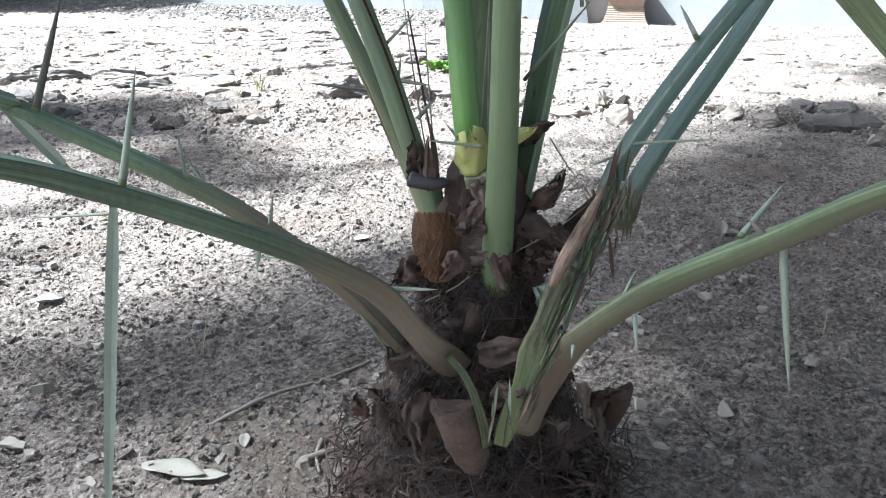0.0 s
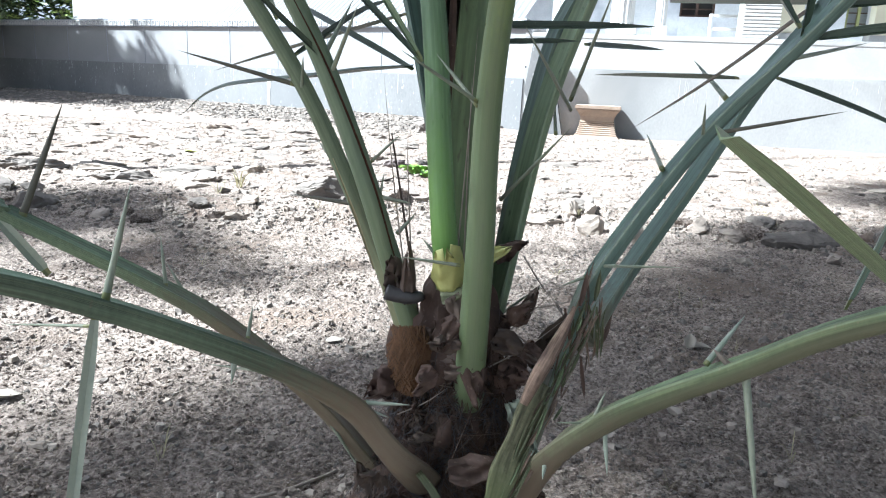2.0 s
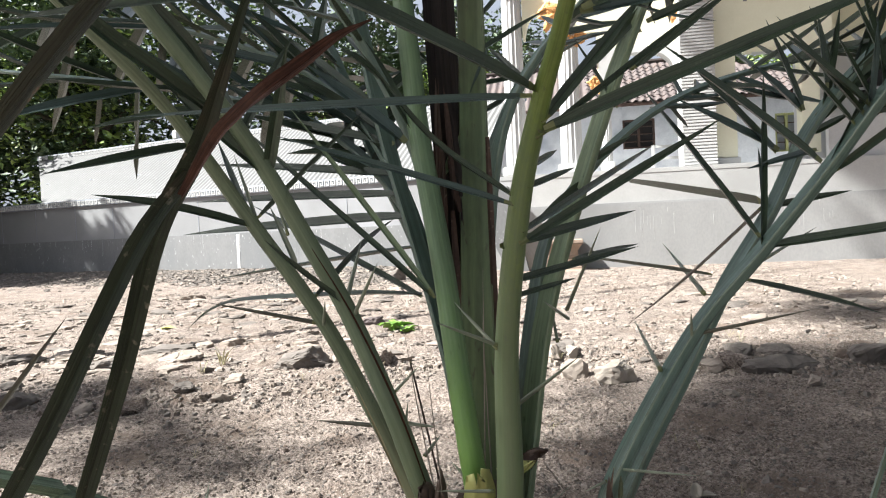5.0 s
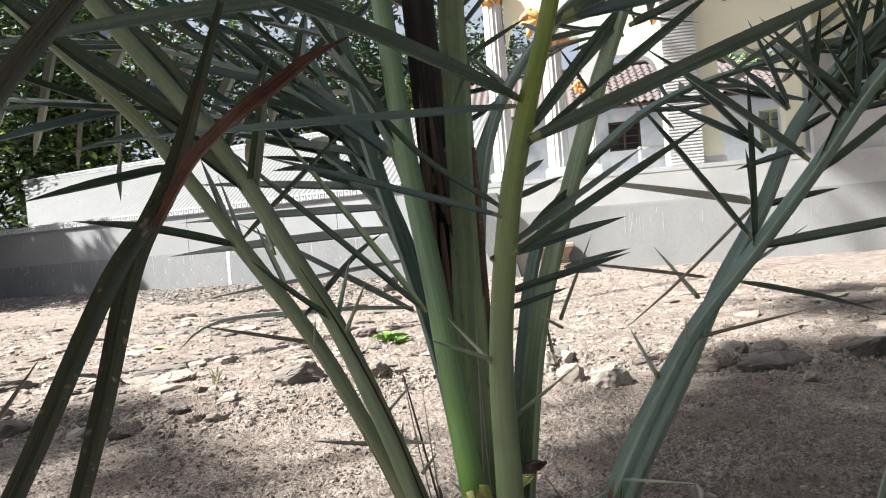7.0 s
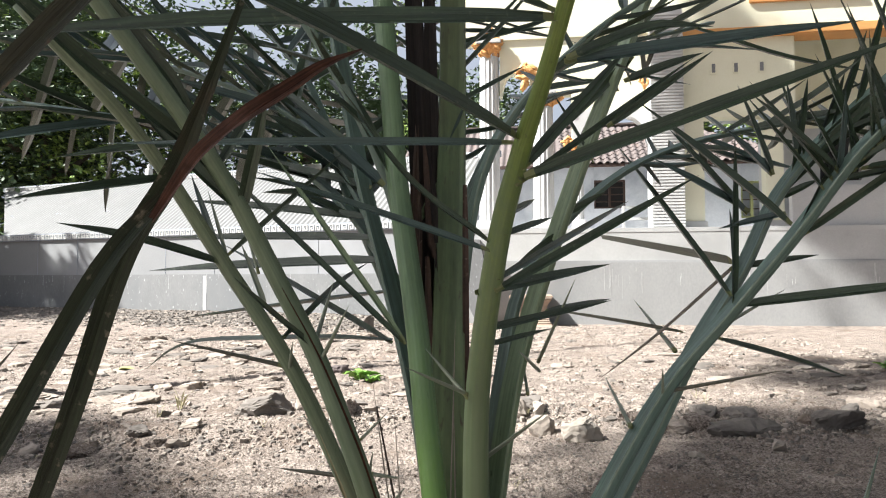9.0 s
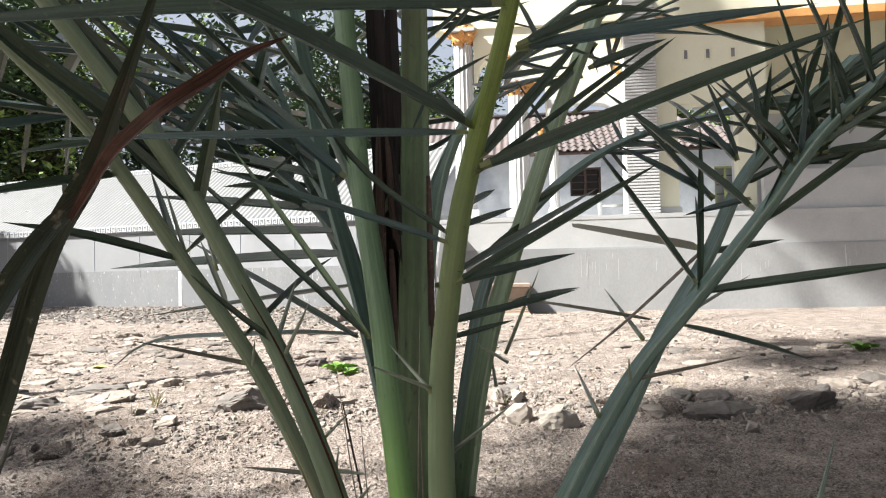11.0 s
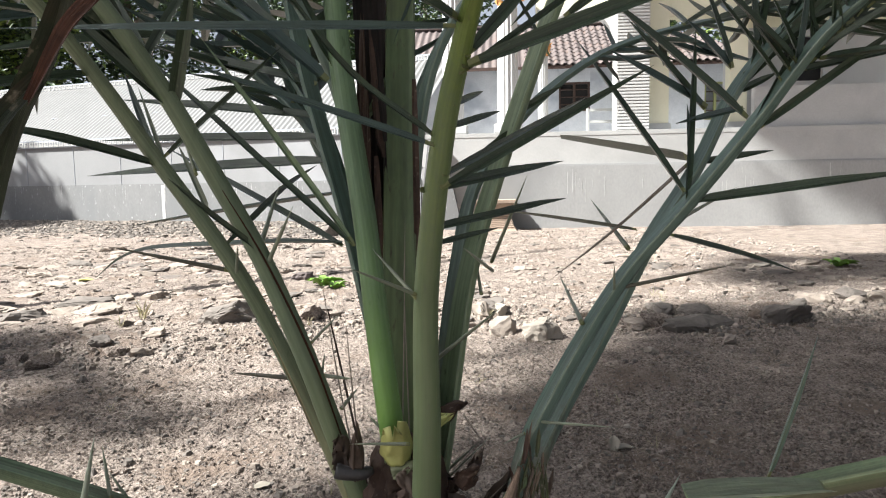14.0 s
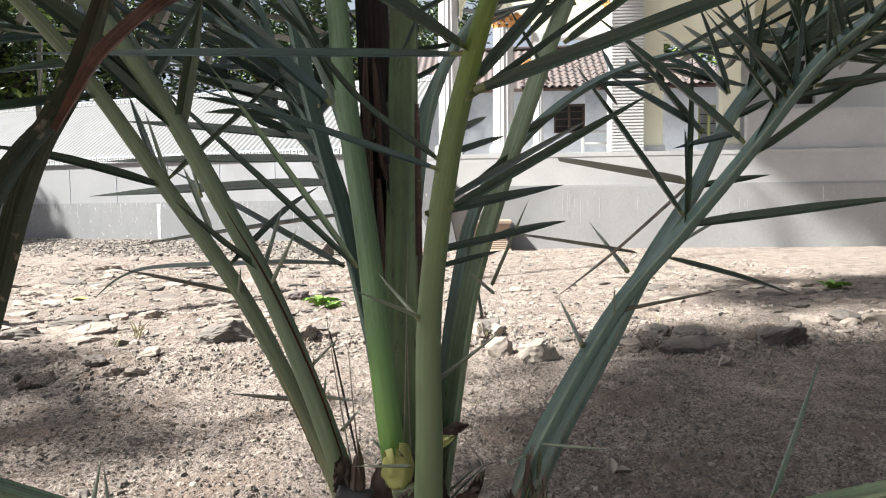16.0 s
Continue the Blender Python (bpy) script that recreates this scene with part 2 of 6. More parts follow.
cream_paint = surface("cream_paint", (0.643, 0.623, 0.461), (0.749, 0.727, 0.573), 1.3, 0.65, 0.06, 40, depth=0.003)
orange_paint = surface("orange_paint", (0.50, 0.24, 0.07), (0.64, 0.34, 0.12), 5, 0.6, 0.15, 60, depth=0.004)
terrace_grey = surface("terrace_grey", (0.233, 0.234, 0.233), (0.372, 0.372, 0.367), 1.1, 0.85, 0.3, 30, third=(0.22, 0.222, 0.222), depth=0.006, stretch=(1, 1, 0.6))
plaster = surface("plaster", (0.335, 0.335, 0.330), (0.465, 0.465, 0.456), 1.6, 0.85, 0.2, 40, third=(0.33, 0.33, 0.325), depth=0.005)
concrete = surface("concrete", (0.117, 0.121, 0.124), (0.227, 0.227, 0.227), 1.4, 0.85, 0.35, 26, third=(0.15, 0.155, 0.16), specks=(0.40, 0.40, 0.40), depth=0.008, stretch=(1, 1, 0.5))
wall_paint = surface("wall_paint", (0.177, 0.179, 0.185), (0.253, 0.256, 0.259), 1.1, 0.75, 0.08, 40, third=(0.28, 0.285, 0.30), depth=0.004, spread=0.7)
stain_white = surface("stain_white", (0.38, 0.38, 0.38), (0.50, 0.50, 0.50), 9, 0.85, 0.1, 60)
coping_grey = surface("coping_grey", (0.20, 0.22, 0.25), (0.32, 0.34, 0.37), 5, 0.7, 0.2, 60)
roof_sheet = surface("roof_sheet", (0.135, 0.135, 0.133), (0.186, 0.186, 0.183), 2, 0.45, 0.05, 40, depth=0.003)
clay_tile = surface("clay_tile", (0.058, 0.047, 0.045), (0.135, 0.108, 0.102), 5, 0.85, 0.3, 50, third=(0.11, 0.08, 0.07), specks=(0.28, 0.24, 0.225))
terracotta = surface("terracotta", (0.216, 0.158, 0.115), (0.331, 0.259, 0.202), 9, 0.85, 0.3, 60, third=(0.24, 0.19, 0.15))
lime_wood = surface("lime_wood", (0.22, 0.24, 0.10), (0.34, 0.35, 0.16), 9, 0.6, 0.2, 60)
dark_wood = surface("dark_wood", (0.035, 0.02, 0.016), (0.08, 0.045, 0.035), 9, 0.6, 0.2, 60)
# flat window panels; the darkness of unlit rooms is put into near-black
dark_room = surface("dark_room", (0.015, 0.015, 0.016), (0.03, 0.03, 0.03), 4, 0.9, 0.0, 30)
bark = surface("bark", (0.06, 0.05, 0.04), (0.14, 0.115, 0.09), 9, 0.9, 0.7, 50, depth=0.02)
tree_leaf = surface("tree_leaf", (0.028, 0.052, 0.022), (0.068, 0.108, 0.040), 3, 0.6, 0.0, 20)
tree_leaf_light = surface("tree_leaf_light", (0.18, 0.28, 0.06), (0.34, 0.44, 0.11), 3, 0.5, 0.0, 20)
for m in (leaf_green, tree_leaf, tree_leaf_light, weed_green, leaf_blue):
    b = m.node_tree.nodes["Principled BSDF"]
    b.inputs["Transmission Weight"].default_value = 0.0


# ---- building helpers ----
def raw(name, verts, faces, material, smooth=True, parent=None, label=""):
    me = bpy.data.meshes.new(name)
    me.from_pydata([tuple(v) for v in verts], [], faces)
    me.validate()
    bm = bmesh.new()
    bm.from_mesh(me)
    bmesh.ops.recalc_face_normals(bm, faces=bm.faces)
    bm.to_mesh(me)
    bm.free()
    me.materials.append(material)
    if smooth:
        me.polygons.foreach_set("use_smooth", [True] * len(me.polygons))
    ob = new(name, me)
    if parent:
        ob.parent = parent
        ob.matrix_parent_inverse = parent_place(parent).inverted()
    if label:
        tagged(ob, label)
    return ob


def parent_place(ob):
    """Where a thing or part stands, worked out from its own pose and its parents'."""
    m = ob.matrix_basis.copy()
    while ob.parent:
        m = ob.parent.matrix_basis @ ob.matrix_parent_inverse @ m
        ob = ob.parent
    return m


def thing(name, at, label, category, group="", turn=0.0):
    ob = new(name)
    ob.empty_display_size = 0.1
    ob.matrix_basis = pose(*at, 0, 0, turn)
    return tagged(ob, label, category, group)


def smooth_path(pts, steps=6):
    """Catmull-Rom through the points."""
    p = [Vector(q) for q in pts]
    p = [p[0] * 2 - p[1], *p, p[-1] * 2 - p[-2]]
    out = []
    for i in range(1, len(p) - 2):
        for k in range(steps):
            t = k / steps
            out.append(0.5 * (2 * p[i] + (p[i + 1] - p[i - 1]) * t + (2 * p[i - 1] - 5 * p[i] + 4 * p[i + 1] - p[i + 2]) * t * t + (3 * p[i] - p[i - 1] - 3 * p[i + 1] + p[i + 2]) * t ** 3))
    out.append(p[-2])
    return out


def sweep(path, sizes, profile, up):
    """Verts and faces of a profile (list of (across, out)) along a path; up: what out looks to. Closed at both ends."""
    verts, faces, n = [], [], len(profile)
    for i, q in enumerate(path):
        d = (path[min(i + 1, len(path) - 1)] - path[max(i - 1, 0)]).normalized()
        side = d.cross(up).normalized()
        out = side.cross(d).normalized()
        for a, b in profile:
            verts.append(q + side * a * sizes[i] + out * b * sizes[i])
    for i in range(len(path) - 1):
        for k in range(n):
            faces.append((i * n + k, i * n + (k + 1) % n, (i + 1) * n + (k + 1) % n, (i + 1) * n + k))
    faces.append(tuple(range(n)))
    faces.append(tuple(range((len(path) - 1) * n, len(path) * n)))
    return verts, faces


def box_mesh(x0, x1, y0, y1, z0, z1, bevel=0.0):
    bm = bmesh.new()
    bmesh.ops.create_cube(bm, size=1.0)
    for v in bm.verts:
        v.co = Vector(((x0 + x1) / 2 + v.co.x * (x1 - x0), (y0 + y1) / 2 + v.co.y * (y1 - y0), (z0 + z1) / 2 + v.co.z * (z1 - z0)))
    if bevel:
        bmesh.ops.bevel(bm, geom=bm.edges[:], offset=bevel, segments=2, affect="EDGES")
    return bm


def part(name, bm, material, parent=None, label="", place=None, smooth=False):
    me = bpy.data.meshes.new(name)
    bm.to_mesh(me)
    bm.free()
    me.materials.append(material)
    if smooth:
        me.polygons.foreach_set("use_smooth", [True] * len(me.polygons))
    ob = new(name, me)
    if place is not None:
        ob.matrix_basis = place
    if parent:
        ob.parent = parent
    if label:
        tagged(ob, label)
    return ob

# ---- ground: one sheet to the horizon ----
def ground_height(x, y):
    near = noise.noise((x * 1.3, y * 1.3, 0.0)) * 0.018 + noise.noise((x * 5, y * 5, 3.0)) * 0.014 + noise.noise((x * 17, y * 17, 7.0)) * 0.010 + noise.noise((x * 46, y * 46, 1.0)) * 0.011 + abs(noise.noise((x * 9, y * 9, 11.0))) * 0.013
    mound = 0.05 * math.exp(-((x - 0.10) ** 2 + (y - 1.02) ** 2) / 0.07)
    ledge = 0.065 / (1 + math.exp(-(y - 4.25 - 0.25 * math.sin(x * 1.7) + 0.10 * max(0.0, x - 0.6) - 0.12 * noise.noise((x * 4, 0.3, 0.0))) * 16)) - 0.02
    berm = 0.13 * math.exp(-((y - 13.2 + 0.613 * x) / 0.94) ** 2) / (1 + math.exp((x - 1.5) * 2))
    fade = 1 / (1 + max(0.0, y - 20) * 0.3)
    return (near + mound + ledge + berm) * fade


def steps(spans):
    out = []
    for a, b, d in spans:
        k = max(1, round((b - a) / d))
        out += [a + (b - a) * i / k for i in range(k)]
    return out + [spans[-1][1]]


gx = steps([(-900, -60, 120), (-60, -12, 6), (-12, -3, 0.3), (-3, -1.0, 0.03), (-1.0, 1.5, 0.011), (1.5, 4, 0.022), (4, 14, 0.3), (14, 60, 6), (60, 900, 120)])
gy = steps([(-300, -20, 60), (-20, -1, 2), (-1, 0.7, 0.15), (0.7, 2.3, 0.011), (2.3, 4.8, 0.02), (4.8, 6, 0.05), (6, 20, 0.14), (20, 40, 2), (40, 1500, 140)])
gv = [(x, y, ground_height(x, y) if abs(x) < 40 and -5 < y < 40 else 0.0) for y in gy for x in gx]
nx = len(gx)
gf = [(j * nx + i, j * nx + i + 1, (j + 1) * nx + i + 1, (j + 1) * nx + i) for j in range(len(gy) - 1) for i in range(nx - 1)]
ground = raw("ground", gv, gf, soil)
tagged(ground, "bare trampled grey-brown soil with grit and stones", "ground", kind="structure")

# ---- boundary wall and terrace, along one line ----
WALL_AT, WALL_TURN = (0, 13.08, 0), -16.7


def setting(name, label, category):
    ob = thing(name, WALL_AT, label, category, turn=WALL_TURN)
    return tagged(ob, kind="structure")


LONG_AT, LONG_TURN = (2.107, 12.448, 0), -31.5
LONG_POSE = pose(*LONG_AT, 0, 0, LONG_TURN)
wall_left = tagged(thing("wall_north", LONG_AT, "long white rendered boundary wall on a grey concrete plinth", "wall", turn=LONG_TURN), kind="structure")
part("plinth", box_mesh(-17, 0, -0.03, 0.22, -0.3, 0.96, 0.01), concrete, wall_left, "stained grey concrete plinth")
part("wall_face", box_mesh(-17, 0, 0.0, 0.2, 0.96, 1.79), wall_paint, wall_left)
part("coping", box_mesh(-17.05, 0.0, -0.045, 0.25, 1.79, 1.955, 0.006), coping_grey, wall_left, "grey coping with a raised key pattern")

terrace = setting("terrace", "raised terrace with a grey concrete plinth and white band", "terrace")
part("plinth", box_mesh(2.2, 16, -0.04, 0.4, -0.3, 1.17, 0.03), terrace_grey, terrace, "stained grey concrete plinth")
part("band", box_mesh(2.2, 16, 0.0, 0.4, 1.17, 1.66), plaster, terrace)
part("slab", box_mesh(2.18, 16, -0.006, 7.5, 1.66, 1.74, 0.006), plaster, terrace)
part("parapet", box_mesh(7.98, 16, 0.10, 0.28, 1.742, 2.44, 0.012), plaster, terrace, "low white parapet")
buttress = bmesh.new()
pts = [(2.25, 0.75), (2.35, 1.55), (2.62, 1.55), (2.95, 0.0), (2.6, 0.0)]
lo = [buttress.verts.new((x, -0.28, z)) for x, z in pts]
hi = [buttress.verts.new((x, 0.0, z)) for x, z in pts]
buttress.faces.new(lo), buttress.faces.new(hi[::-1])
for i in range(5):
    buttress.faces.new((lo[i], hi[i], hi[(i + 1) % 5], lo[(i + 1) % 5]))
bmesh.ops.recalc_face_normals(buttress, faces=buttress.faces)
part("buttress", buttress, concrete, terrace)


# ---- porch on the terrace ----
WALL_POSE = pose(*WALL_AT, 0, 0, WALL_TURN)


def shared(name, bm, material, smooth=False):
    me = bpy.data.meshes.new(name)
    bm.to_mesh(me)
    bm.free()
    me.materials.append(material)
    if smooth:
        me.polygons.foreach_set("use_smooth", [True] * len(me.polygons))
    return me


def column(s, off, width, ribbed, label, material):
    ob = thing("column", (0, 0, 0), label, "column", "porch columns")
    ob.matrix_basis = WALL_POSE @ pose(s, off, 1.76)
    w = width / 2
    part("shaft", box_mesh(-w, w, -w, w, 0.0 if ribbed else 0.12, 4.0, 0.01), material, ob)
    if not ribbed:
        part("base", box_mesh(-w - 0.04, w + 0.04, -w - 0.04, w + 0.04, 0, 0.12, 0.012), white_paint, ob)
    else:
        rib = shared("rib", box_mesh(-w * 1.02, w * 1.02, -w - 0.02, -w + 0.01, -0.019, 0.019, 0.006), material)
        for i in range(69):
            r = new("rib", rib)
            r.matrix_basis, r.parent = pose(0, 0, 0.03 + i * 0.056), ob
    return ob


def fluted_column(s, off, radius, height, label):
    ob = thing("column", (0, 0, 0), label, "column", "porch columns")
    ob.matrix_basis = WALL_POSE @ pose(s, off, 1.76)
    n = 96
    verts, faces = [], []
    for z in (0.18, height):
        for i in range(n):
            a = i * math.tau / n
            r = radius * (1 - 0.09 * abs(math.sin(a * 8))) * (1 if z < 1 else 0.9)
            verts.append((r * math.cos(a), r * math.sin(a), z))
    for i in range(n):
        faces.append((i, (i + 1) % n, n + (i + 1) % n, n + i))
    me = bpy.data.meshes.new("shaft")
    me.from_pydata(verts, [], faces)
    me.materials.append(white_paint)
    new("shaft", me).parent = ob
    part("base", box_mesh(-radius * 1.3, radius * 1.3, -radius * 1.3, radius * 1.3, 0, 0.18, 0.02), white_paint, ob)
    part("abacus", box_mesh(-radius * 1.2, radius * 1.2, -radius * 1.2, radius * 1.2, height + 0.22, height + 0.3, 0.012), white_paint, ob)
    cap = bmesh.new()
    for ring in range(3):
        for k in range(8):
            a = k * math.tau / 8 + ring * 0.39
            r, z = radius * (0.85 + 0.12 * ring), height + 0.075 * ring
            c = Vector((math.cos(a), math.sin(a), 0))
            t = Vector((-math.sin(a), math.cos(a), 0))
            q = [c * r - t * 0.05 + Vector((0, 0, z)), c * r + t * 0.05 + Vector((0, 0, z)), c * (r + 0.02) + t * 0.045 + Vector((0, 0, z + 0.07)), c * (r + 0.07) + Vector((0, 0, z + 0.10)), c * (r + 0.02) - t * 0.045 + Vector((0, 0, z + 0.07)), c * (r - 0.03) + Vector((0, 0, z + 0.04))]
            v = [cap.verts.new(p) for p in q]
            for f in ((0, 1, 2, 3, 4), (0, 5, 1), (1, 5, 2), (2, 5, 3), (3, 5, 4), (4, 5, 0)):
                cap.faces.new([v[x] for x in f])
    part("capital", cap, orange_paint, ob, "orange-gold leafy capital")
    return ob


column(5.96, 0.55, 0.56, True, "white square porch column with ribbed cladding", white_paint)
column(6.46, 0.72, 0.36, False, "plain cream square porch pillar", cream_paint)
column(7.86, 0.72, 0.30, False, "plain cream square porch pillar", cream_paint)
fluted_column(3.76, 0.62, 0.20, 2.30, "white fluted porch column with a gilded capital")
fluted_column(4.40, 0.62, 0.10, 1.38, "slim white fluted porch column with a gilded capital")
fluted_column(2.75, 0.62, 0.20, 3.3, "white fluted porch column with a gilded capital")

porch = setting("porch_front", "cream porch front with arched and square openings", "wall")
part("lintel", box_mesh(6.24, 8.23, 0.56, 0.88, 3.76, 5.20, 0.006), cream_paint, porch)
part("side_wall", box_mesh(8.3, 9.45, 2.8, 3.0, 1.76, 3.95), white_paint, porch)
part("side_wall", box_mesh(10.25, 16, 2.8, 3.0, 1.76, 3.95), white_paint, porch)
part("side_wall", box_mesh(8.3, 16, 2.8, 3.0, 3.95, 6.9), cream_paint, porch, "pale green-cream upper wall")
part("side_wall", box_mesh(9.45, 10.25, 2.8, 3.0, 1.76, 2.85), white_paint, porch)
part("side_wall", box_mesh(9.45, 10.25, 2.8, 3.0, 3.75, 3.95), white_paint, porch)
part("recess", box_mesh(9.45, 10.25, 2.93, 2.97, 2.85, 3.75), dark_room, porch, "dark window recess")
part("window_bar", box_mesh(9.45, 10.25, 2.88, 2.92, 3.25, 3.3), white_paint, porch)
part("frieze", box_mesh(2.2, 16, 0.52, 0.92, 5.36, 6.9), cream_paint, porch)
part("gilt_band", box_mesh(6.24, 16, 0.44, 0.92, 5.20, 5.36, 0.015), orange_paint, porch, "orange-gold moulding")
part("gilt_band", box_mesh(7.45, 9.4, 0.47, 0.52, 5.80, 5.88, 0.015), orange_paint, porch, "orange-gold moulding")
part("tray", box_mesh(7.05, 7.8, 0.95, 1.9, 3.93, 4.05, 0.02), cream_paint, porch)
part("tray_rim", box_mesh(7.2, 7.65, 1.1, 1.75, 3.88, 3.93, 0.01), white_paint, porch)
part("porch_roof", box_mesh(1.9, 16, 0.42, 3.2, 6.9, 7.0), white_paint, porch)
vent = shared("vent", box_mesh(-0.06, 0.06, 0.545, 0.558, -0.11, 0.11, 0.004), cream_paint)
vent_hole = shared("vent_slot", box_mesh(-0.03, 0.03, 0.538, 0.545, -0.08, 0.08), concrete)
for s in (6.83, 7.22, 7.66):
    for me in (vent, vent_hole):
        ob = new(me.name, me)
        ob.matrix_basis, ob.parent = pose(s, 0, 4.66), porch


def arched_panel(s0, s1, a0, a1, spring, crown, top):
    """A wall panel from s0 to s1 with an arched opening from a0 to a1."""
    bm = bmesh.new()
    n, rows = 40, []
    for i in range(n + 1):
        s = s0 + (s1 - s0) * i / n
        u = (s - (a0 + a1) / 2) / ((a1 - a0) / 2)
        z = spring if abs(u) >= 1 else spring + (crown - spring) * (1 - abs(u) ** 3.2) ** 0.55
        rows.append([bm.verts.new((s, y, q)) for y in (0.56, 0.84) for q in (z, top)])
    for a, b in zip(rows, rows[1:]):
        for f in ((a[0], b[0], b[1], a[1]), (a[3], b[3], b[2], a[2]), (a[0], a[2], b[2], b[0]), (a[1], b[1], b[3], a[3])):
            bm.faces.new(f)
    bm.faces.new((rows[0][0], rows[0][1], rows[0][3], rows[0][2]))
    bm.faces.new((rows[-1][0], rows[-1][2], rows[-1][3], rows[-1][1]))
    bmesh.ops.recalc_face_normals(bm, faces=bm.faces)
    return bm


part("arch", arched_panel(4.28, 5.70, 4.36, 5.69, 3.34, 3.92, 5.36), cream_paint, porch, "cream arched panel")
part("arch_rim", arched_panel(4.30, 5.69, 4.40, 5.66, 3.30, 3.86, 3.96), white_paint, porch).location = (0, -0.035, 0)
part("arch", arched_panel(2.95, 4.28, 3.0, 3.55, 4.3, 4.75, 5.36), cream_paint, porch, "cream arched panel")


def gilt_bracket(s, off, z, size):
    ob = thing("gilded_bracket", (0, 0, 0), "orange-gold carved leaf bracket on the porch front", "ornament", "gilded brackets")
    ob.matrix_basis = WALL_POSE @ pose(s, off, z)
    rng = random.Random(int(s * 100))
    for k in range(16):
        bm = bmesh.new()
        bmesh.ops.create_icosphere(bm, subdivisions=3, radius=1)
        a, r = rng.uniform(0, math.tau), rng.uniform(0.05, 0.5)
        c, turn = Vector((math.cos(a) * r, rng.uniform(-0.03, 0.03), math.sin(a) * r)) * size, Matrix.Rotation(a + rng.uniform(-0.6, 0.6), 3, "Y")
        for v in bm.verts:
            b = 1 + 0.45 * noise.noise(v.co * 2.6 + Vector((k, s, z))) + 0.3 * noise.noise(v.co * 6 + Vector((z, k, s)))
            v.co = turn @ (Vector((v.co.x * 0.26, v.co.y * 0.09, v.co.z * 0.12)) * size * b) + c
        part("scroll", bm, orange_paint, ob, smooth=True)
    return ob


gilt_bracket(2.78, 0.46, 5.30, 0.50)
gilt_bracket(3.42, 0.46, 4.66, 0.42)
gilt_bracket(4.02, 0.46, 4.22, 0.24)
gilt_bracket(5.58, 0.48, 5.08, 0.22)
gilt_bracket(5.58, 0.48, 4.45, 0.20)
gilt_bracket(4.20, 0.46, 3.38, 0.22)

fence = thing("low_fence", (0, 0, 0), "low white painted rail in front of the bungalow", "fence")
fence.matrix_basis = WALL_POSE @ pose(0, 3.6, 1.76)
for s in (5.55, 6.2, 6.85):
    part("post", box_mesh(s - 0.03, s + 0.03, -0.03, 0.03, 0, 0.72, 0.005), white_paint, fence)
for z in (0.12, 0.42, 0.68):
    part("rail", box_mesh(5.55, 6.85, -0.02, 0.02, z - 0.03, z + 0.03, 0.005), white_paint, fence)

# ---- bungalow behind the terrace ----
house = thing("house", (0, 0, 0), "old whitewashed bungalow with a clay tiled roof", "house")
house.matrix_basis = WALL_POSE @ pose(0, 6, 0)
for x0, x1, z0, z1 in ((0.5, 5.09, 1.7, 3.9), (5.89, 8.75, 1.7, 3.9), (9.3, 10.0, 1.7, 3.9), (5.09, 5.89, 1.7, 2.65), (5.09, 5.89, 3.4, 3.9), (8.75, 9.3, 1.7, 2.35), (8.75, 9.3, 3.3, 3.9)):
    part("wall", box_mesh(x0, x1, 0, 0.2, z0, z1), old_white, house)
part("side_wall", box_mesh(9.8, 10.0, 0.2, 5.0, 1.7, 3.9), old_white, house)
for x0, x1, z0, z1, glow in ((5.09, 5.89, 2.65, 3.4, dark_room), (8.75, 9.3, 2.35, 3.3, coping_grey)):
    win = part("window", box_mesh(x0 + 0.04, x1 - 0.04, 0.15, 0.18, z0 + 0.04, z1 - 0.04), glow, house, "wooden casement window")
    mid = (x0 + x1) / 2
    frame_wood = dark_wood if glow is dark_room else lime_wood
    for q in ((x0, x0 + 0.05, z0, z1), (x1 - 0.05, x1, z0, z1), (x0 + 0.05, x1 - 0.05, z0, z0 + 0.05), (x0 + 0.05, x1 - 0.05, z1 - 0.05, z1), (mid - 0.03, mid + 0.03, z0 + 0.05, z1 - 0.05)):
        part("frame", box_mesh(q[0], q[1], 0.04, 0.13, q[2], q[3]), frame_wood, win)
    for k in range(1, 4):
        z = z0 + (z1 - z0) * k / 4
        part("bar", box_mesh(x0 + 0.05, x1 - 0.05, 0.08, 0.11, z - 0.012, z + 0.012), dark_wood, win)
SLOPE = 31
EAVE = (-0.55, 3.75)


def on_roof(s, v, lift=0.0):
    """A place on the front slope: s along the eave, v metres up the slope."""
    c, t = math.cos(radians(SLOPE)), math.sin(radians(SLOPE))
    return (s, EAVE[0] + v * c - lift * t, EAVE[1] + v * t + lift * c)


rv, rf = [], []
NS, NR = 300, 44
for j in range(NR + 1):
    v = 2.9 * j / NR
    for i in range(NS + 1):
        s = 0.0 + (10.4 - 0.95 * v) * i / NS
        rv.append(on_roof(s, v, -0.03 + 0.022 * math.sin(s / 0.19 * math.tau)))
for j in range(NR):
    for i in range(NS):
        a = j * (NS + 1) + i
        rf.append((a, a + 1, a + NS + 2, a + NS + 1))
me = bpy.data.meshes.new("roof")
me.from_pydata(rv, [], rf)
me.materials.append(clay_tile)
roof = new("roof", me)
roof.parent = house
tagged(roof, "weathered red clay pantile roof")
hip = bmesh.new()
hv = [hip.verts.new(p) for p in (on_roof(10.4, 0), on_roof(7.65, 2.9), (10.4, 5.6, 3.75), (7.65, 2.6, 5.24), (0.0, 2.6, 5.24), (0.0, 5.6, 3.75), on_roof(0.0, 2.9))]
for f in ((0, 2, 3, 1), (3, 2, 5, 4), (1, 3, 4, 6)):
    hip.faces.new([hv[k] for k in f])
part("hip", hip, clay_tile, house, "weathered red clay hip")
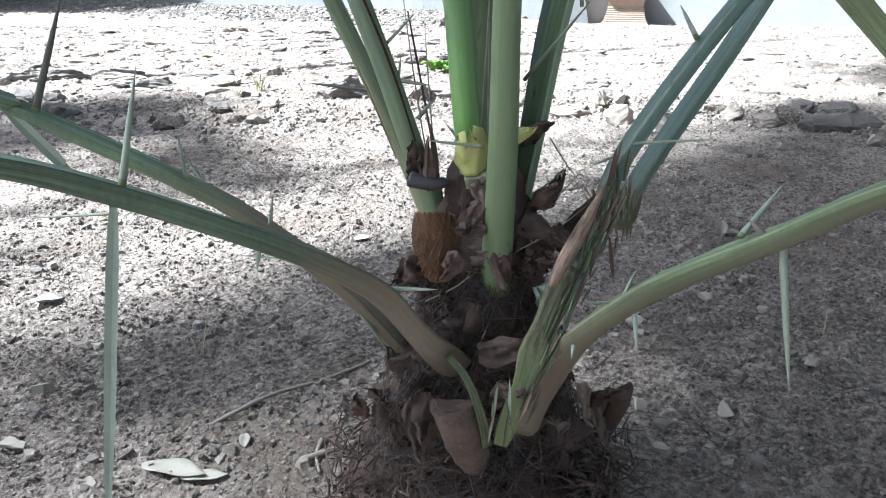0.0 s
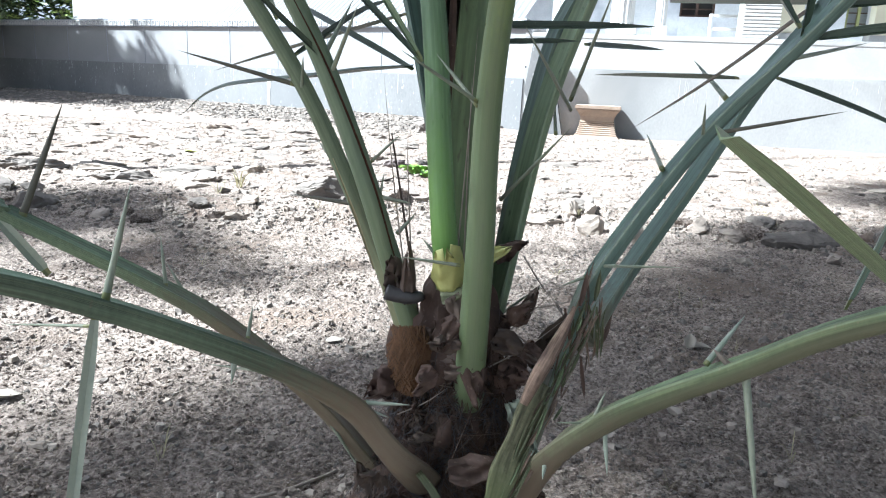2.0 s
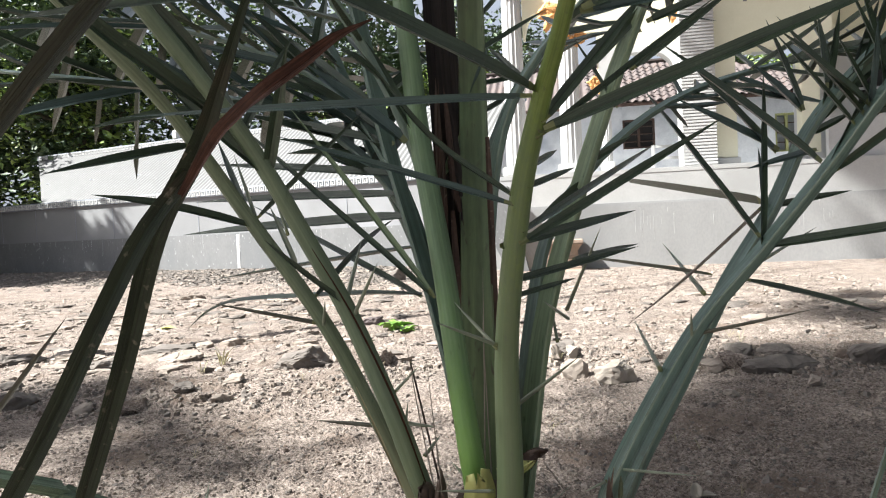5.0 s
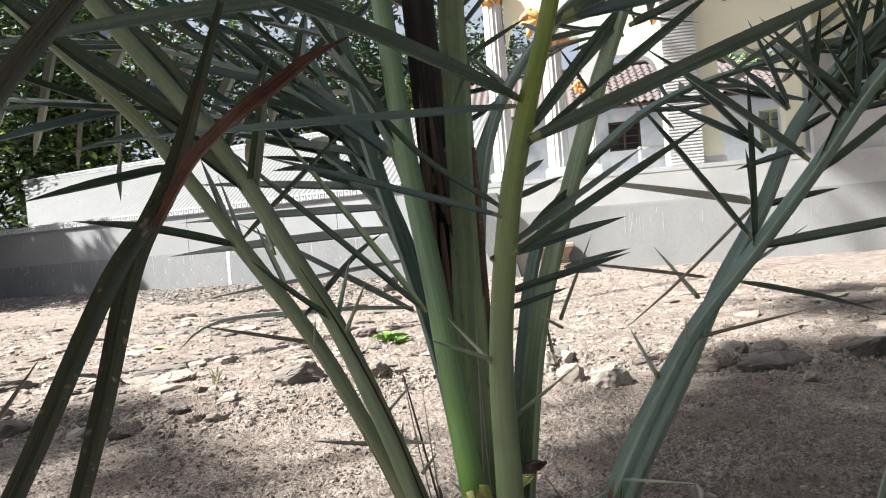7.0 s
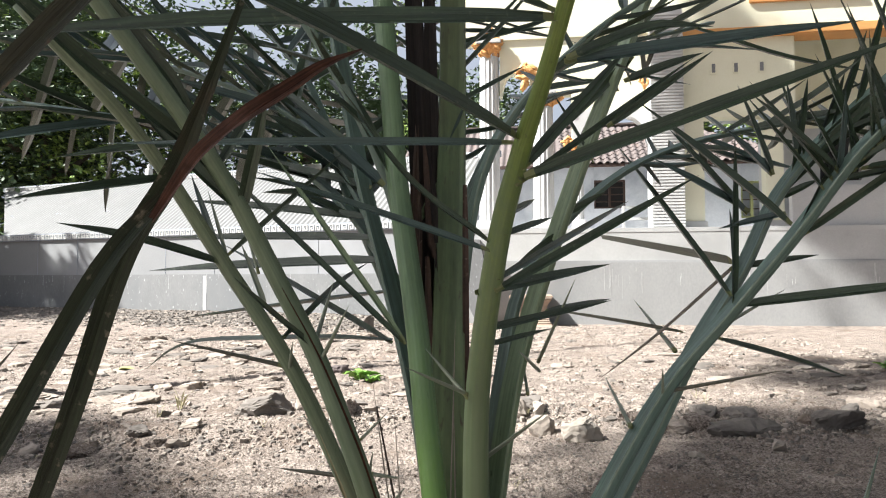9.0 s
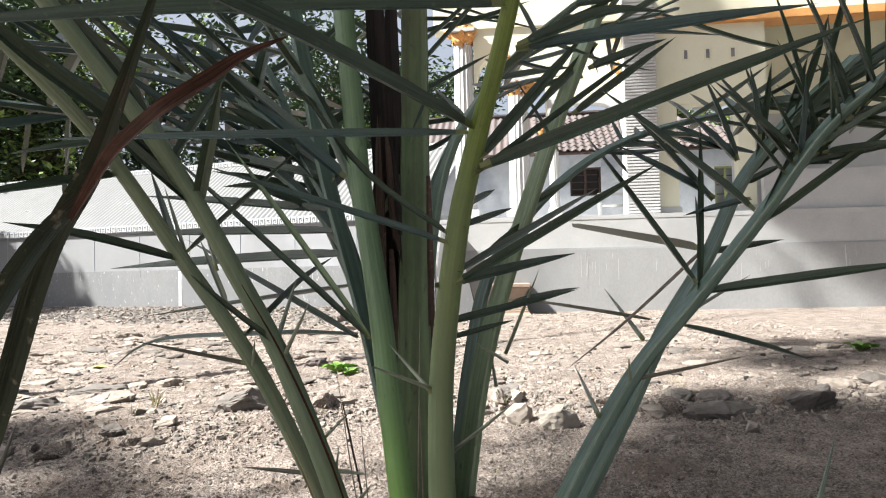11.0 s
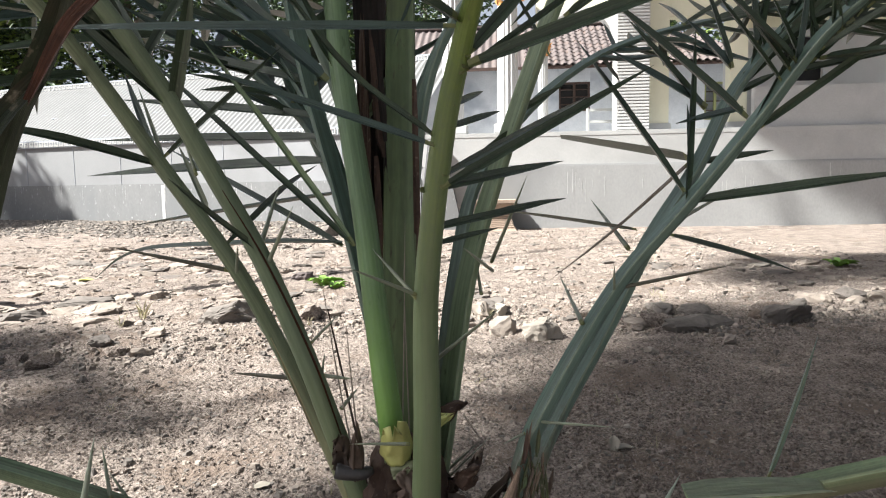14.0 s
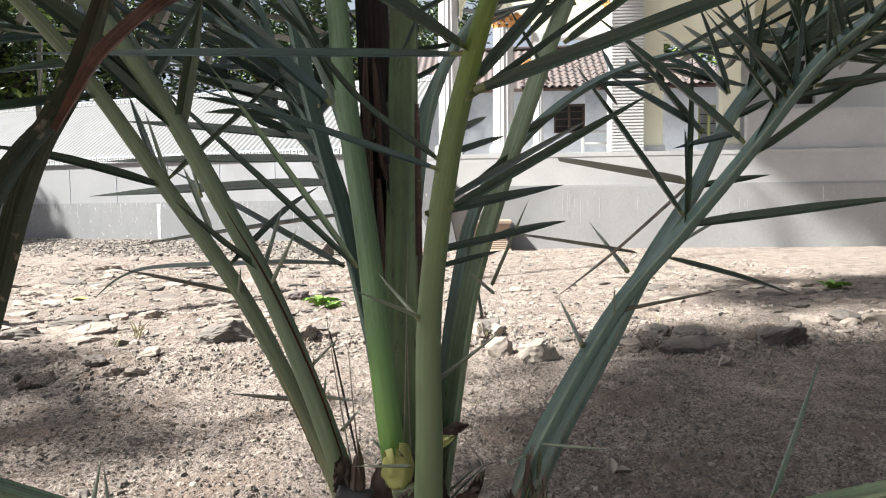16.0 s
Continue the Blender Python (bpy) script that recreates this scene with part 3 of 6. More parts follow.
part("ridge_tiles", box_mesh(0.0, 7.75, 1.84, 2.04, 5.2, 5.3, 0.04), clay_tile, house)
part("eave_board", box_mesh(0.0, 10.4, -0.56, -0.53, 3.66, 3.74), dark_wood, house)
tile_bm = bmesh.new()
grid = []
for j in range(2):
    for i in range(7):
        u = i / 6
        grid.append(tile_bm.verts.new((-0.1 + 0.2 * u, -0.02 + 0.30 * j, 0.028 * math.sin(u * math.tau) + (0.03 if j == 0 else 0.012))))
for i in range(6):
    tile_bm.faces.new((grid[i], grid[i + 1], grid[7 + i + 1], grid[7 + i]))
low = [tile_bm.verts.new((v.co.x, v.co.y + 0.002, v.co.z - 0.022)) for v in grid[:7]]
for i in range(6):
    tile_bm.faces.new((low[i], low[i + 1], grid[i + 1], grid[i]))
tile = shared("roof_tile", tile_bm, clay_tile)
rng = random.Random(3)
tilt = pose(0, 0, 0, SLOPE, 0, 0)
for s0, s1, rows in ((4.3, 7.0, 10), (7.35, 9.9, 7)):
    for j in range(rows):
        for i in range(int((s1 - s0) / 0.19)):
            s, v = s0 + i * 0.19, 0.26 * j
            if s > 10.3 - 0.95 * v - 0.1:
                continue
            ob = new("roof_tile", tile)
            ob.matrix_basis = Matrix.Translation(on_roof(s, v, 0.012 + rng.uniform(-0.003, 0.004))) @ tilt @ pose(0, 0, 0, 0, rng.uniform(-2, 2), rng.uniform(-2.5, 2.5))
            ob.parent = roof

# ---- clay pedestal by the terrace ----
ped = thing("pedestal", (0, 0, 0), "weathered buff clay pedestal with a ribbed waist against the wall", "pedestal")
ped.matrix_basis = WALL_POSE @ pose(3.52, -0.42, 0.0)


def square_stack(levels):
    bm = bmesh.new()
    rings = []
    for z, h in levels:
        rings.append([bm.verts.new((x * h, y * h, z)) for x, y in ((-1, -1), (1, -1), (1, 1), (-1, 1))])
    for a, b in zip(rings, rings[1:]):
        for i in range(4):
            bm.faces.new((a[i], a[(i + 1) % 4], b[(i + 1) % 4], b[i]))
    bm.faces.new(rings[0][::-1])
    bm.faces.new(rings[-1])
    return bm


part("foot", square_stack([(-0.03, 0.375), (0.055, 0.375), (0.06, 0.365), (0.085, 0.345), (0.10, 0.34)]), terracotta, ped)
ribs = []
for i in range(7):
    z = 0.10 + i * 0.032
    w = 0.325 - 0.05 * math.sin(i / 7 * 1.5)
    ribs += [(z, w - 0.012), (z + 0.008, w), (z + 0.022, w), (z + 0.030, w - 0.012)]
part("waist", square_stack(ribs), terracotta, ped)
part("bell", square_stack([(0.322, 0.262), (0.40, 0.275), (0.46, 0.31), (0.50, 0.345), (0.51, 0.35)]), terracotta, ped)
part("top", box_mesh(-0.365, 0.365, -0.365, 0.365, 0.512, 0.575, 0.014), terracotta, ped)

# streaks and joints on the walls
joint = shared("joint", box_mesh(-0.006, 0.006, -0.006, 0.0, 0.97, 1.78), coping_grey)
for s in (-15.2, -13.8, -12.43, -10.93, -9.6, -8.2, -6.9, -5.55, -4.26, -2.97, -1.6):
    ob = new("joint", joint)
    ob.matrix_basis, ob.parent = pose(s, -0.001, 0), wall_left
rng = random.Random(12)
for k in range(56):
    s = rng.choice((-12.6, -11.2, -9.8, -8.4, -6.6, -5.4, -3.6)) + rng.gauss(0, 0.35) if k % 2 else rng.choice((5.0, 5.2, 6.3, 7.4, 8.0, 9.3)) + rng.gauss(0, 0.16)
    w, h = rng.uniform(0.003, 0.010), 0.06 + 0.36 * rng.random() ** 2
    owner, top, face = (wall_left, 0.95, -0.032) if k % 2 else (terrace, rng.uniform(0.75, 1.13), -0.042)
    part("lime_run", box_mesh(s - w / 2, s + w / 2, face, face + 0.006, top - h, top), stain_white, owner)
part("lime_run", box_mesh(-5.82, -5.74, -0.035, -0.028, 0.2, 0.93), stain_white, wall_left)

# ---- low roof behind the boundary wall ----
shed = thing("shed", (0, 0, 0), "long low shed roofed with pale corrugated sheets", "shed")
shed.matrix_basis = LONG_POSE.copy()
part("wall", box_mesh(-12.4, -0.2, 0.6, 2.6, 0, 1.9), white_paint, shed)
RIDGE = 3.5


def on_shed(s, v, lift=0.0):
    """A place on the sheet: s along the wall, v from eave to ridge."""
    return (s, 0.30 + 2.2 * v, 1.97 + (RIDGE - 1.97) * v + lift)


rv, rf = [], []
NU, NV = 1560, 2
for j in range(NV + 1):
    for i in range(NU + 1):
        s = -15.75 + 15.55 * i / NU
        v0 = max(0.0, -12.6 - s) / 3.15
        rv.append(on_shed(s, v0 + (1 - v0) * j / NV, 0.014 * math.sin(s / 0.125 * math.tau)))
for j in range(NV):
    for i in range(NU):
        a = j * (NU + 1) + i
        rf.append((a, a + 1, a + NU + 2, a + NU + 1))
sheet = bpy.data.meshes.new("roof_sheet")
sheet.from_pydata(rv, [], rf)
sheet.materials.append(roof_sheet)
sheet.polygons.foreach_set("use_smooth", [True] * len(sheet.polygons))
so = new("roof", sheet)
so.parent = shed
tagged(so, "pale corrugated roof sheet")
part("ridge", box_mesh(-15.8, 0.0, 2.48, 2.62, RIDGE - 0.02, RIDGE + 0.12, 0.01), coping_grey, shed, "grey patterned ridge strip")


def key_strip(s0, s1, off, z, size, parent):
    """A raised Greek-key band: one hooked bar after another."""
    bm = bmesh.new()
    k = size / 5
    for i in range(int((s1 - s0) / (size * 1.3))):
        a = s0 + i * size * 1.3
        for x0, x1, z0, z1 in ((0, 5, 4, 5), (4, 5, 0, 4), (1.8, 4, 0, 1), (1.8, 2.8, 1, 2.8), (0, 1, 0, 4)):
            b = box_mesh(a + x0 * k, a + x1 * k, off - 0.008, off + 0.01, z + z0 * k, z + z1 * k)
            me = bpy.data.meshes.new("bar")
            b.to_mesh(me)
            b.free()
            bm.from_mesh(me)
            bpy.data.meshes.remove(me)
    return tagged(part("key_pattern", bm, white_paint, parent, "raised white key pattern"), kind="stuff")


key_strip(-15.7, 0.0, 2.476, RIDGE - 0.005, 0.10, shed)
key_strip(-16.9, 0.0, -0.049, 1.815, 0.115, wall_left)
part("finial", box_mesh(-10.12, -9.96, 2.47, 2.63, RIDGE + 0.12, RIDGE + 0.36, 0.02), white_paint, shed, "white post on the ridge")
part("finial_tip", box_mesh(-10.08, -10.0, 2.51, 2.59, RIDGE + 0.36, RIDGE + 0.48, 0.02), white_paint, shed)
for s in (-13.5, -11.7, -9.95, -8.4, -6.9, -5.2, -3.6):
    p = Vector((s, 1.16, 2.44))
    v, f = sweep(smooth_path([p + Vector((0.42, -0.30, -0.16)), p + Vector((0.18, -0.10, 0.02)), p + Vector((0.02, 0.02, 0.13)), p + Vector((-0.10, 0.0, 0.13)), p + Vector((-0.13, 0.0, 0.04))], 4), [0.013] * 17, [(math.cos(a * math.tau / 6), math.sin(a * math.tau / 6)) for a in range(6)], Vector((0, 1, 0.1)))
    raw("bent_pipe", v, f, coping_grey, True, None).parent = shed

# ---- trees ----
def leaf_cloud(rng, centre, radii, count, size, flat=0.5):
    """Small folded leaves scattered in clumps through an ellipsoid."""
    verts, faces = [], []
    clumps = [Vector((rng.gauss(0, 0.45), rng.gauss(0, 0.45), rng.gauss(0, 0.42))) for _ in range(max(8, count // 110))]
    for _ in range(count):
        c = rng.choice(clumps) + Vector((rng.gauss(0, 0.11), rng.gauss(0, 0.11), rng.gauss(0, 0.10)))
        p = Vector(centre) + Vector((c.x * radii[0], c.y * radii[1], c.z * radii[2]))
        d = Vector((rng.gauss(0, 1), rng.gauss(0, 1), rng.gauss(-0.3, flat))).normalized()
        s = d.cross(Vector((rng.gauss(0, 0.4), rng.gauss(0, 0.4), 1))).normalized()
        l, w = size * rng.uniform(0.7, 1.4), size * rng.uniform(0.22, 0.36)
        n = s.cross(d) * w * 0.35
        k = len(verts)
        verts += [p, p + d * l * 0.5 + s * w, p + d * l, p + d * l * 0.5 - s * w, p + d * l * 0.5 - n]
        faces += [(k, k + 1, k + 4), (k + 1, k + 2, k + 4), (k + 2, k + 3, k + 4), (k + 3, k, k + 4)]
    return verts, faces


def tree(at, height, spread, seed, count, size, label, light=0.12, low=0.45, root=(0, 0), girth=0.035):
    rng = random.Random(seed)
    ob = thing("tree", at, label, "tree", "trees round the yard")
    base = Vector(at)
    lean = Vector((rng.uniform(-0.3, 0.3), rng.uniform(-0.3, 0.3), 0))
    top = base + lean + Vector((0, 0, height * 0.8))
    foot = base + Vector((*root, -0.2))
    path = smooth_path([foot, foot.lerp(top, 0.3) + lean * 0.4, foot.lerp(top, 0.65) - lean * 0.3, top], 4)
    ring = [(math.cos(a * math.tau / 9), math.sin(a * math.tau / 9)) for a in range(9)]
    v, f = sweep(path, [height * girth * (1 - 0.8 * i / (len(path) - 1)) for i in range(len(path))], ring, Vector((0.1, 1, 0)))
    raw("trunk", v, f, bark, True, ob)
    for k in range(7):
        a = k * 2.4 + rng.uniform(-0.4, 0.4)
        s0 = foot.lerp(top, rng.uniform(0.35, 0.8) if girth > 0.02 else rng.uniform(0.86, 0.98))
        e = s0 + Vector((math.cos(a), math.sin(a), rng.uniform(0.4, 0.9))) * spread * rng.uniform(0.45, 0.75)
        pv = smooth_path([s0, s0.lerp(e, 0.5) + Vector((0, 0, 0.15 * spread * rng.uniform(-0.3, 0.5))), e], 4)
        v, f = sweep(pv, [height * girth * 0.34 * (1 - 0.75 * i / (len(pv) - 1)) for i in range(len(pv))], ring, Vector((0.2, 0.3, 1)))
        raw("limb", v, f, bark, True, ob)
    c = (at[0] + lean.x, at[1] + lean.y, at[2] + height * (low + 1) / 2)
    r = (spread, spread, height * (1 - low) * 0.62)
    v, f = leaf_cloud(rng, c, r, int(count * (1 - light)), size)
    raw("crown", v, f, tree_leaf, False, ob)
    # sunlit sprays: the sun's brightness is put into a paler leaf colour
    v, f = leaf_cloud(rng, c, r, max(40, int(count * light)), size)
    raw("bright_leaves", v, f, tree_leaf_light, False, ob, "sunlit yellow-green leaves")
    return ob


DARK_TREE = "dense dark green broadleaf tree behind the wall"
tree((-16.0, 27.0, 0), 15.0, 4.2, 1, 18000, 0.27, DARK_TREE, 0.22, low=0.02)
tree((-10.4, 26.5, 0), 12.4, 4.0, 2, 19000, 0.27, DARK_TREE, 0.30, low=0.02)
tree((-5.4, 25.5, 0), 11.0, 3.4, 3, 8000, 0.24, DARK_TREE, 0.2, low=0.05)
tree((-1.0, 24.5, 0), 8.6, 3.0, 4, 10000, 0.20, DARK_TREE, 0.12, low=0.2)
tree((4.9, 27.0, 0), 9.6, 3.0, 9, 12000, 0.22, DARK_TREE, 0.2, low=0.1)
tree((13.0, 23.5, 0), 8.5, 3.0, 5, 8000, 0.24, "green broadleaf tree behind the bungalow", 0.35, low=0.2)
FAR_TREE = "tall dark tree far behind the shed"
for x, y, h, seed in ((-22.0, 34.0, 15.0, 31), (-14.0, 35.0, 15.0, 32), (1.0, 35.0, 13.0, 34)):
    tree((x, y, 0), h, 5.2, seed, 9000, 0.50, FAR_TREE, 0.08, low=0.0)
# three unseen trees, sized to throw a slanting shadow on the long wall
for x, y, h, r, seed in ((-11.8, 16.8, 6.7, 1.1, 11), (-12.0, 18.0, 5.9, 1.1, 44), (-12.2, 19.3, 5.0, 1.3, 43)):
    tree((x, y, 0), h, r, seed, 12000, 0.28, "unseen dense tree added to shade the end of the wall", low=0.1)
# unseen trees, placed so that their crowns' shadows fall where shade is wanted
SHADE_TREE = "unseen tall slender broadleaf tree added to shade yard and terrace"
LEAN = dict(root=(0, -5.5), girth=0.005)
tree((-9.7, 1.65, 0), 17.0, 2.75, 7, 13000, 0.26, SHADE_TREE, low=0.84, **LEAN)
tree((-12.3, 0.9, 0), 17.0, 1.15, 21, 5000, 0.22, SHADE_TREE, low=0.86, **LEAN)
tree((-15.9, 3.05, 0), 17.0, 1.0, 8, 700, 0.24, SHADE_TREE, low=0.88, **LEAN)
tree((-15.0, 0.85, 0), 17.0, 1.15, 12, 400, 0.20, SHADE_TREE, low=0.88, **LEAN)
tree((-8.2, 4.8, 0), 17.0, 1.6, 22, 9000, 0.26, SHADE_TREE, low=0.86, **LEAN)
tree((-3.3, 10.5, 0), 17.0, 1.5, 41, 5000, 0.26, SHADE_TREE, low=0.88, **LEAN)
# crowns out of view, added to cut sky light over palm and soil
BROAD_TREE = "unseen broad leafy tree added to block sky light"
tree((3.5, -1.3, 0), 10.5, 3.4, 13, 15000, 0.3, BROAD_TREE, low=0.42)
tree((-1.8, -6.0, 0), 10.5, 3.6, 14, 9000, 0.3, BROAD_TREE, low=0.42)
tree((7.8, 1.4, 0), 10.0, 3.0, 15, 12000, 0.3, BROAD_TREE, low=0.4)
tree((5.4, 3.0, 0), 10.5, 2.6, 42, 12000, 0.3, BROAD_TREE, low=0.5)

# ---- the young date palm ----
PALM_AT = (0.10, 1.0, 0.0)
AXIS = Vector((0.10, 1.02, 0.0))
palm = thing("date_palm", PALM_AT, "young date palm with spiny grey-green fronds growing from bare soil", "palm")

PETIOLE = [(-1.0, 0.42), (-0.90, 0.57), (-0.50, 0.46), (0.0, 0.54), (0.50, 0.46), (0.90, 0.57), (1.0, 0.42)] + [(math.cos(a * math.pi / 10), 0.34 - 0.98 * math.sin(a * math.pi / 10)) for a in range(1, 10)]
KEEL = [(-1.0, 0.32), (-0.9, 0.45), (-0.5, 0.33), (0.0, 0.39), (0.5, 0.33), (0.9, 0.45), (1.0, 0.32), (0.92, 0.02), (0.78, -0.28), (0.60, -0.54), (0.34, -0.70), (0.0, -0.75), (-0.34, -0.70), (-0.60, -0.54), (-0.78, -0.28), (-0.92, 0.02)]
RIDGES = (0, 1, 5, 6)
RING = len(PETIOLE)
SPINE = [(math.cos(a * math.tau / 6), math.sin(a * math.tau / 6)) for a in range(6)]
FOLD = [(-1.0, 0.62), (0.0, 0.06), (1.0, 0.62), (0.0, -0.16)]


def frond(pts, w0, w1, material, label, up=None, steps=7, profile=None):
    """A petiole and midrib through pts, w0 to w1 metres across; its hollow side looks to up, or to the crown's axis."""
    path = smooth_path(pts, steps)
    mid = path[len(path) // 2]
    if up is None:
        up = AXIS + Vector((0, 0, mid.z + 0.35)) - mid
    up = Vector(up).normalized()
    n = len(path) - 1
    sizes = [(w0 + (w1 - w0) * (i / n) ** 0.8) / 2 for i in range(n + 1)]
    v, f = sweep(path, sizes, profile or PETIOLE, up)
    ob = raw("frond", v, f, material, True, palm, label)
    FROND_PATH[ob.name] = path
    for e in ob.data.edges:
        p, q = e.vertices
        e.use_edge_sharp = p % RING == q % RING and p % RING in RIDGES
    lined(ob, RING)
    return ob


FROND_PATH = {}


def lined(ob, ring):
    """Tells a swept stalk's material how far along and across each of its points lies."""
    count = len(ob.data.vertices)
    ob.data.attributes.new("across", "FLOAT", "POINT").data.foreach_set("value", [k % ring / ring for k in range(count)])
    ob.data.attributes.new("along", "FLOAT", "POINT").data.foreach_set("value", [k // ring / (count / ring - 1) for k in range(count)])
    return ob


def blade(fr, base, tip, width, material=None, sag=0.0, name="leaflet", hint=(0.3, -0.8, 0.5), kind="fold", blunt=False, label=""):
    """A stiff folded leaflet, or a round spine, from a place on the midrib to its tip."""
    a, b = Vector(base), Vector(tip)
    length = (b - a).length
    mid = a.lerp(b, 0.55) + Vector((0, 0, -sag * length)) if sag else None
    path = smooth_path([a, mid, b] if mid else [a, a.lerp(b, 0.5), b], 5)
    if name in ("leaflet", "spine"):
        path.insert(1, a + (path[1] - a).normalized() * min(0.011, 0.07 * length))
    n = len(path) - 1
    shape = [0.5, 0.62, 0.88, 1, 1, 0.97, 0.9, 0.75, 0.55, 0.3, 0.03] if kind == "fold" else [1.0, 0.98, 0.94, 0.9, 0.85, 0.78, 0.68, 0.55, 0.4, 0.22, 0.03]
    if blunt:
        shape = [0.6, 0.9, 1, 1, 1, 1, 0.98, 0.95, 0.9, 0.82, 0.6]
    sizes = [width / 2 * shape[min(10, round(10 * i / n))] for i in range(n + 1)]
    v, f = sweep(path, sizes, FOLD if kind == "fold" else SPINE, Vector(hint))
    ob = lined(raw(name, v, f, material or leaf_green, kind != "fold", fr, label), 4 if kind == "fold" else 6)
    if name in ("leaflet", "spine"):
        ob.data.materials.append(knuckle)
        for face in ob.data.polygons:
            face.material_index = int(max(face.vertices) < 2 * (4 if kind == "fold" else 6))
    return ob


def ribbon(fr, pts, widths, material, name="leaflet", hint=(0.4, -0.85, 0.3), label=""):
    """A long folded leaflet through several points, with its width at each."""
    path = smooth_path(pts, 6)
    n = len(path) - 1
    sizes = []
    for i in range(n + 1):
        u = i / n * (len(widths) - 1)
        k = min(len(widths) - 2, int(u))
        sizes.append((widths[k] + (widths[k + 1] - widths[k]) * (u - k)) / 2)
    v, f = sweep(path, sizes, FOLD, Vector(hint))
    return lined(raw(name, v, f, material, False, fr, label), 4)


def spine(fr, base, tip, width=0.006, material=None, sag=0.0):
    return blade(fr, base, tip, width, material or spine_green, sag, "spine", (0.2, -0.3, 0.9), "round")


GREY = "grey-green waxy frond with a grooved midrib"
A = frond([(0.113, 0.925, 0.375), (0.111, 0.874, 0.585), (0.107, 0.839, 0.769), (0.1095, 0.748, 0.935), (0.115, 0.672, 1.024), (0.117, 0.60, 1.077), (0.118, 0.47, 1.17), (0.13, 0.3, 1.28)], 0.042, 0.007, petiole_yellow, "yellow-green frond arching over", up=(0.0, 1, 0.2))
B = frond([(0.091, 0.982, 0.481), (0.075, 0.949, 0.567), (0.062, 0.976, 0.707), (0.051, 1.012, 0.857), (0.029, 1.052, 1.053), (0.022, 1.074, 1.174), (0.0, 1.12, 1.5)], 0.035, 0.031, petiole_fresh, "fresh bright green upright frond", up=(0.25, 1, 0.15))
C = frond([(0.10, 1.03, 0.45), (0.107, 1.062, 0.77), (0.119, 1.108, 0.979), (0.131, 1.155, 1.199), (0.14, 1.2, 1.5)], 0.054, 0.042, petiole_olive, "olive-green upright frond with dry brown edges")
D = frond([(0.06, 1.0, 0.38), (0.004, 1.011, 0.543), (-0.034, 1.009, 0.659), (-0.088, 1.012, 0.8), (-0.142, 1.002, 0.911), (-0.193, 0.98, 1.013), (-0.247, 0.938, 1.104), (-0.355, 0.86, 1.26)], 0.0375, 0.0225, petiole_smooth, "smooth grey-green frond with brown-lined edges", up=(0.6, 0.8, 0.3))
E = frond([(0.05, 1.07, 0.36), (-0.008, 1.095, 0.513), (-0.070, 1.1, 0.656), (-0.130, 1.092, 0.782), (-0.226, 1.094, 0.933), (-0.297, 1.067, 1.052), (-0.345, 1.022, 1.127), (-0.45, 0.95, 1.25)], 0.036, 0.023, petiole_cream, GREY, up=(0.75, 0.55, 0.35))
F = frond([(0.148, 1.06, 0.38), (0.173, 1.067, 0.523), (0.217, 1.098, 0.743), (0.276, 1.121, 0.917), (0.361, 1.143, 1.133), (0.394, 1.152, 1.208), (0.48, 1.17, 1.4)], 0.039, 0.031, petiole_green, GREY)
G = frond([(0.19, 0.93, 0.30), (0.242, 0.974, 0.424), (0.276, 0.957, 0.553), (0.418, 1.005, 0.737), (0.524, 0.984, 0.864), (0.596, 0.937, 0.975), (0.657, 0.883, 1.086), (0.705, 0.827, 1.146), (0.8, 0.7, 1.24)], 0.044, 0.021, petiole_blue, GREY, profile=KEEL)
G2 = frond([(0.30, 1.06, 0.42), (0.361, 1.108, 0.5), (0.45, 1.10, 0.66), (0.528, 1.1, 0.801), (0.628, 1.131, 0.92), (0.711, 1.146, 1.055), (0.825, 1.153, 1.174), (0.95, 1.15, 1.28)], 0.042, 0.024, petiole_blue, GREY, profile=KEEL)
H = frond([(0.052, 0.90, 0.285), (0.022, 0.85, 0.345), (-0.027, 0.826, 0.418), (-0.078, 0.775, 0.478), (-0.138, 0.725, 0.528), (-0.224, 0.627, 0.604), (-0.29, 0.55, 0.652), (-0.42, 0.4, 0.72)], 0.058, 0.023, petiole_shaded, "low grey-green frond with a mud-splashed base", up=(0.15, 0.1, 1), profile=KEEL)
I = frond([(0.02, 0.99, 0.22), (-0.02, 0.98, 0.27), (-0.09, 0.961, 0.366), (-0.196, 0.932, 0.475), (-0.277, 0.905, 0.538), (-0.407, 0.857, 0.625), (-0.441, 0.838, 0.65), (-0.7, 0.7, 0.78)], 0.045, 0.022, petiole_muddy, "low grey-green frond with a mud-splashed base", up=(0.2, -0.1, 1), profile=KEEL)
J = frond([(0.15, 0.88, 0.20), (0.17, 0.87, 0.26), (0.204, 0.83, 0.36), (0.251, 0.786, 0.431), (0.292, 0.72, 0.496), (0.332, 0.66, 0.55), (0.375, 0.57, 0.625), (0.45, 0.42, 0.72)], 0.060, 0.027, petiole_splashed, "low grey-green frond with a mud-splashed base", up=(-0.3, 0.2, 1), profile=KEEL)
P1 = frond([(0.100, 1.05, 0.42), (0.086, 1.057, 0.565), (0.042, 1.115, 0.811), (-0.012, 1.192, 1.048), (-0.041, 1.233, 1.214), (-0.08, 1.27, 1.45)], 0.025, 0.030, petiole_blue, GREY)

TRUNK = [(-0.06, 0.19), (0.05, 0.165), (0.12, 0.14), (0.19, 0.118), (0.25, 0.10), (0.30, 0.086), (0.38, 0.070), (0.45, 0.058), (0.50, 0.048), (0.55, 0.03), (0.70, 0.02)]


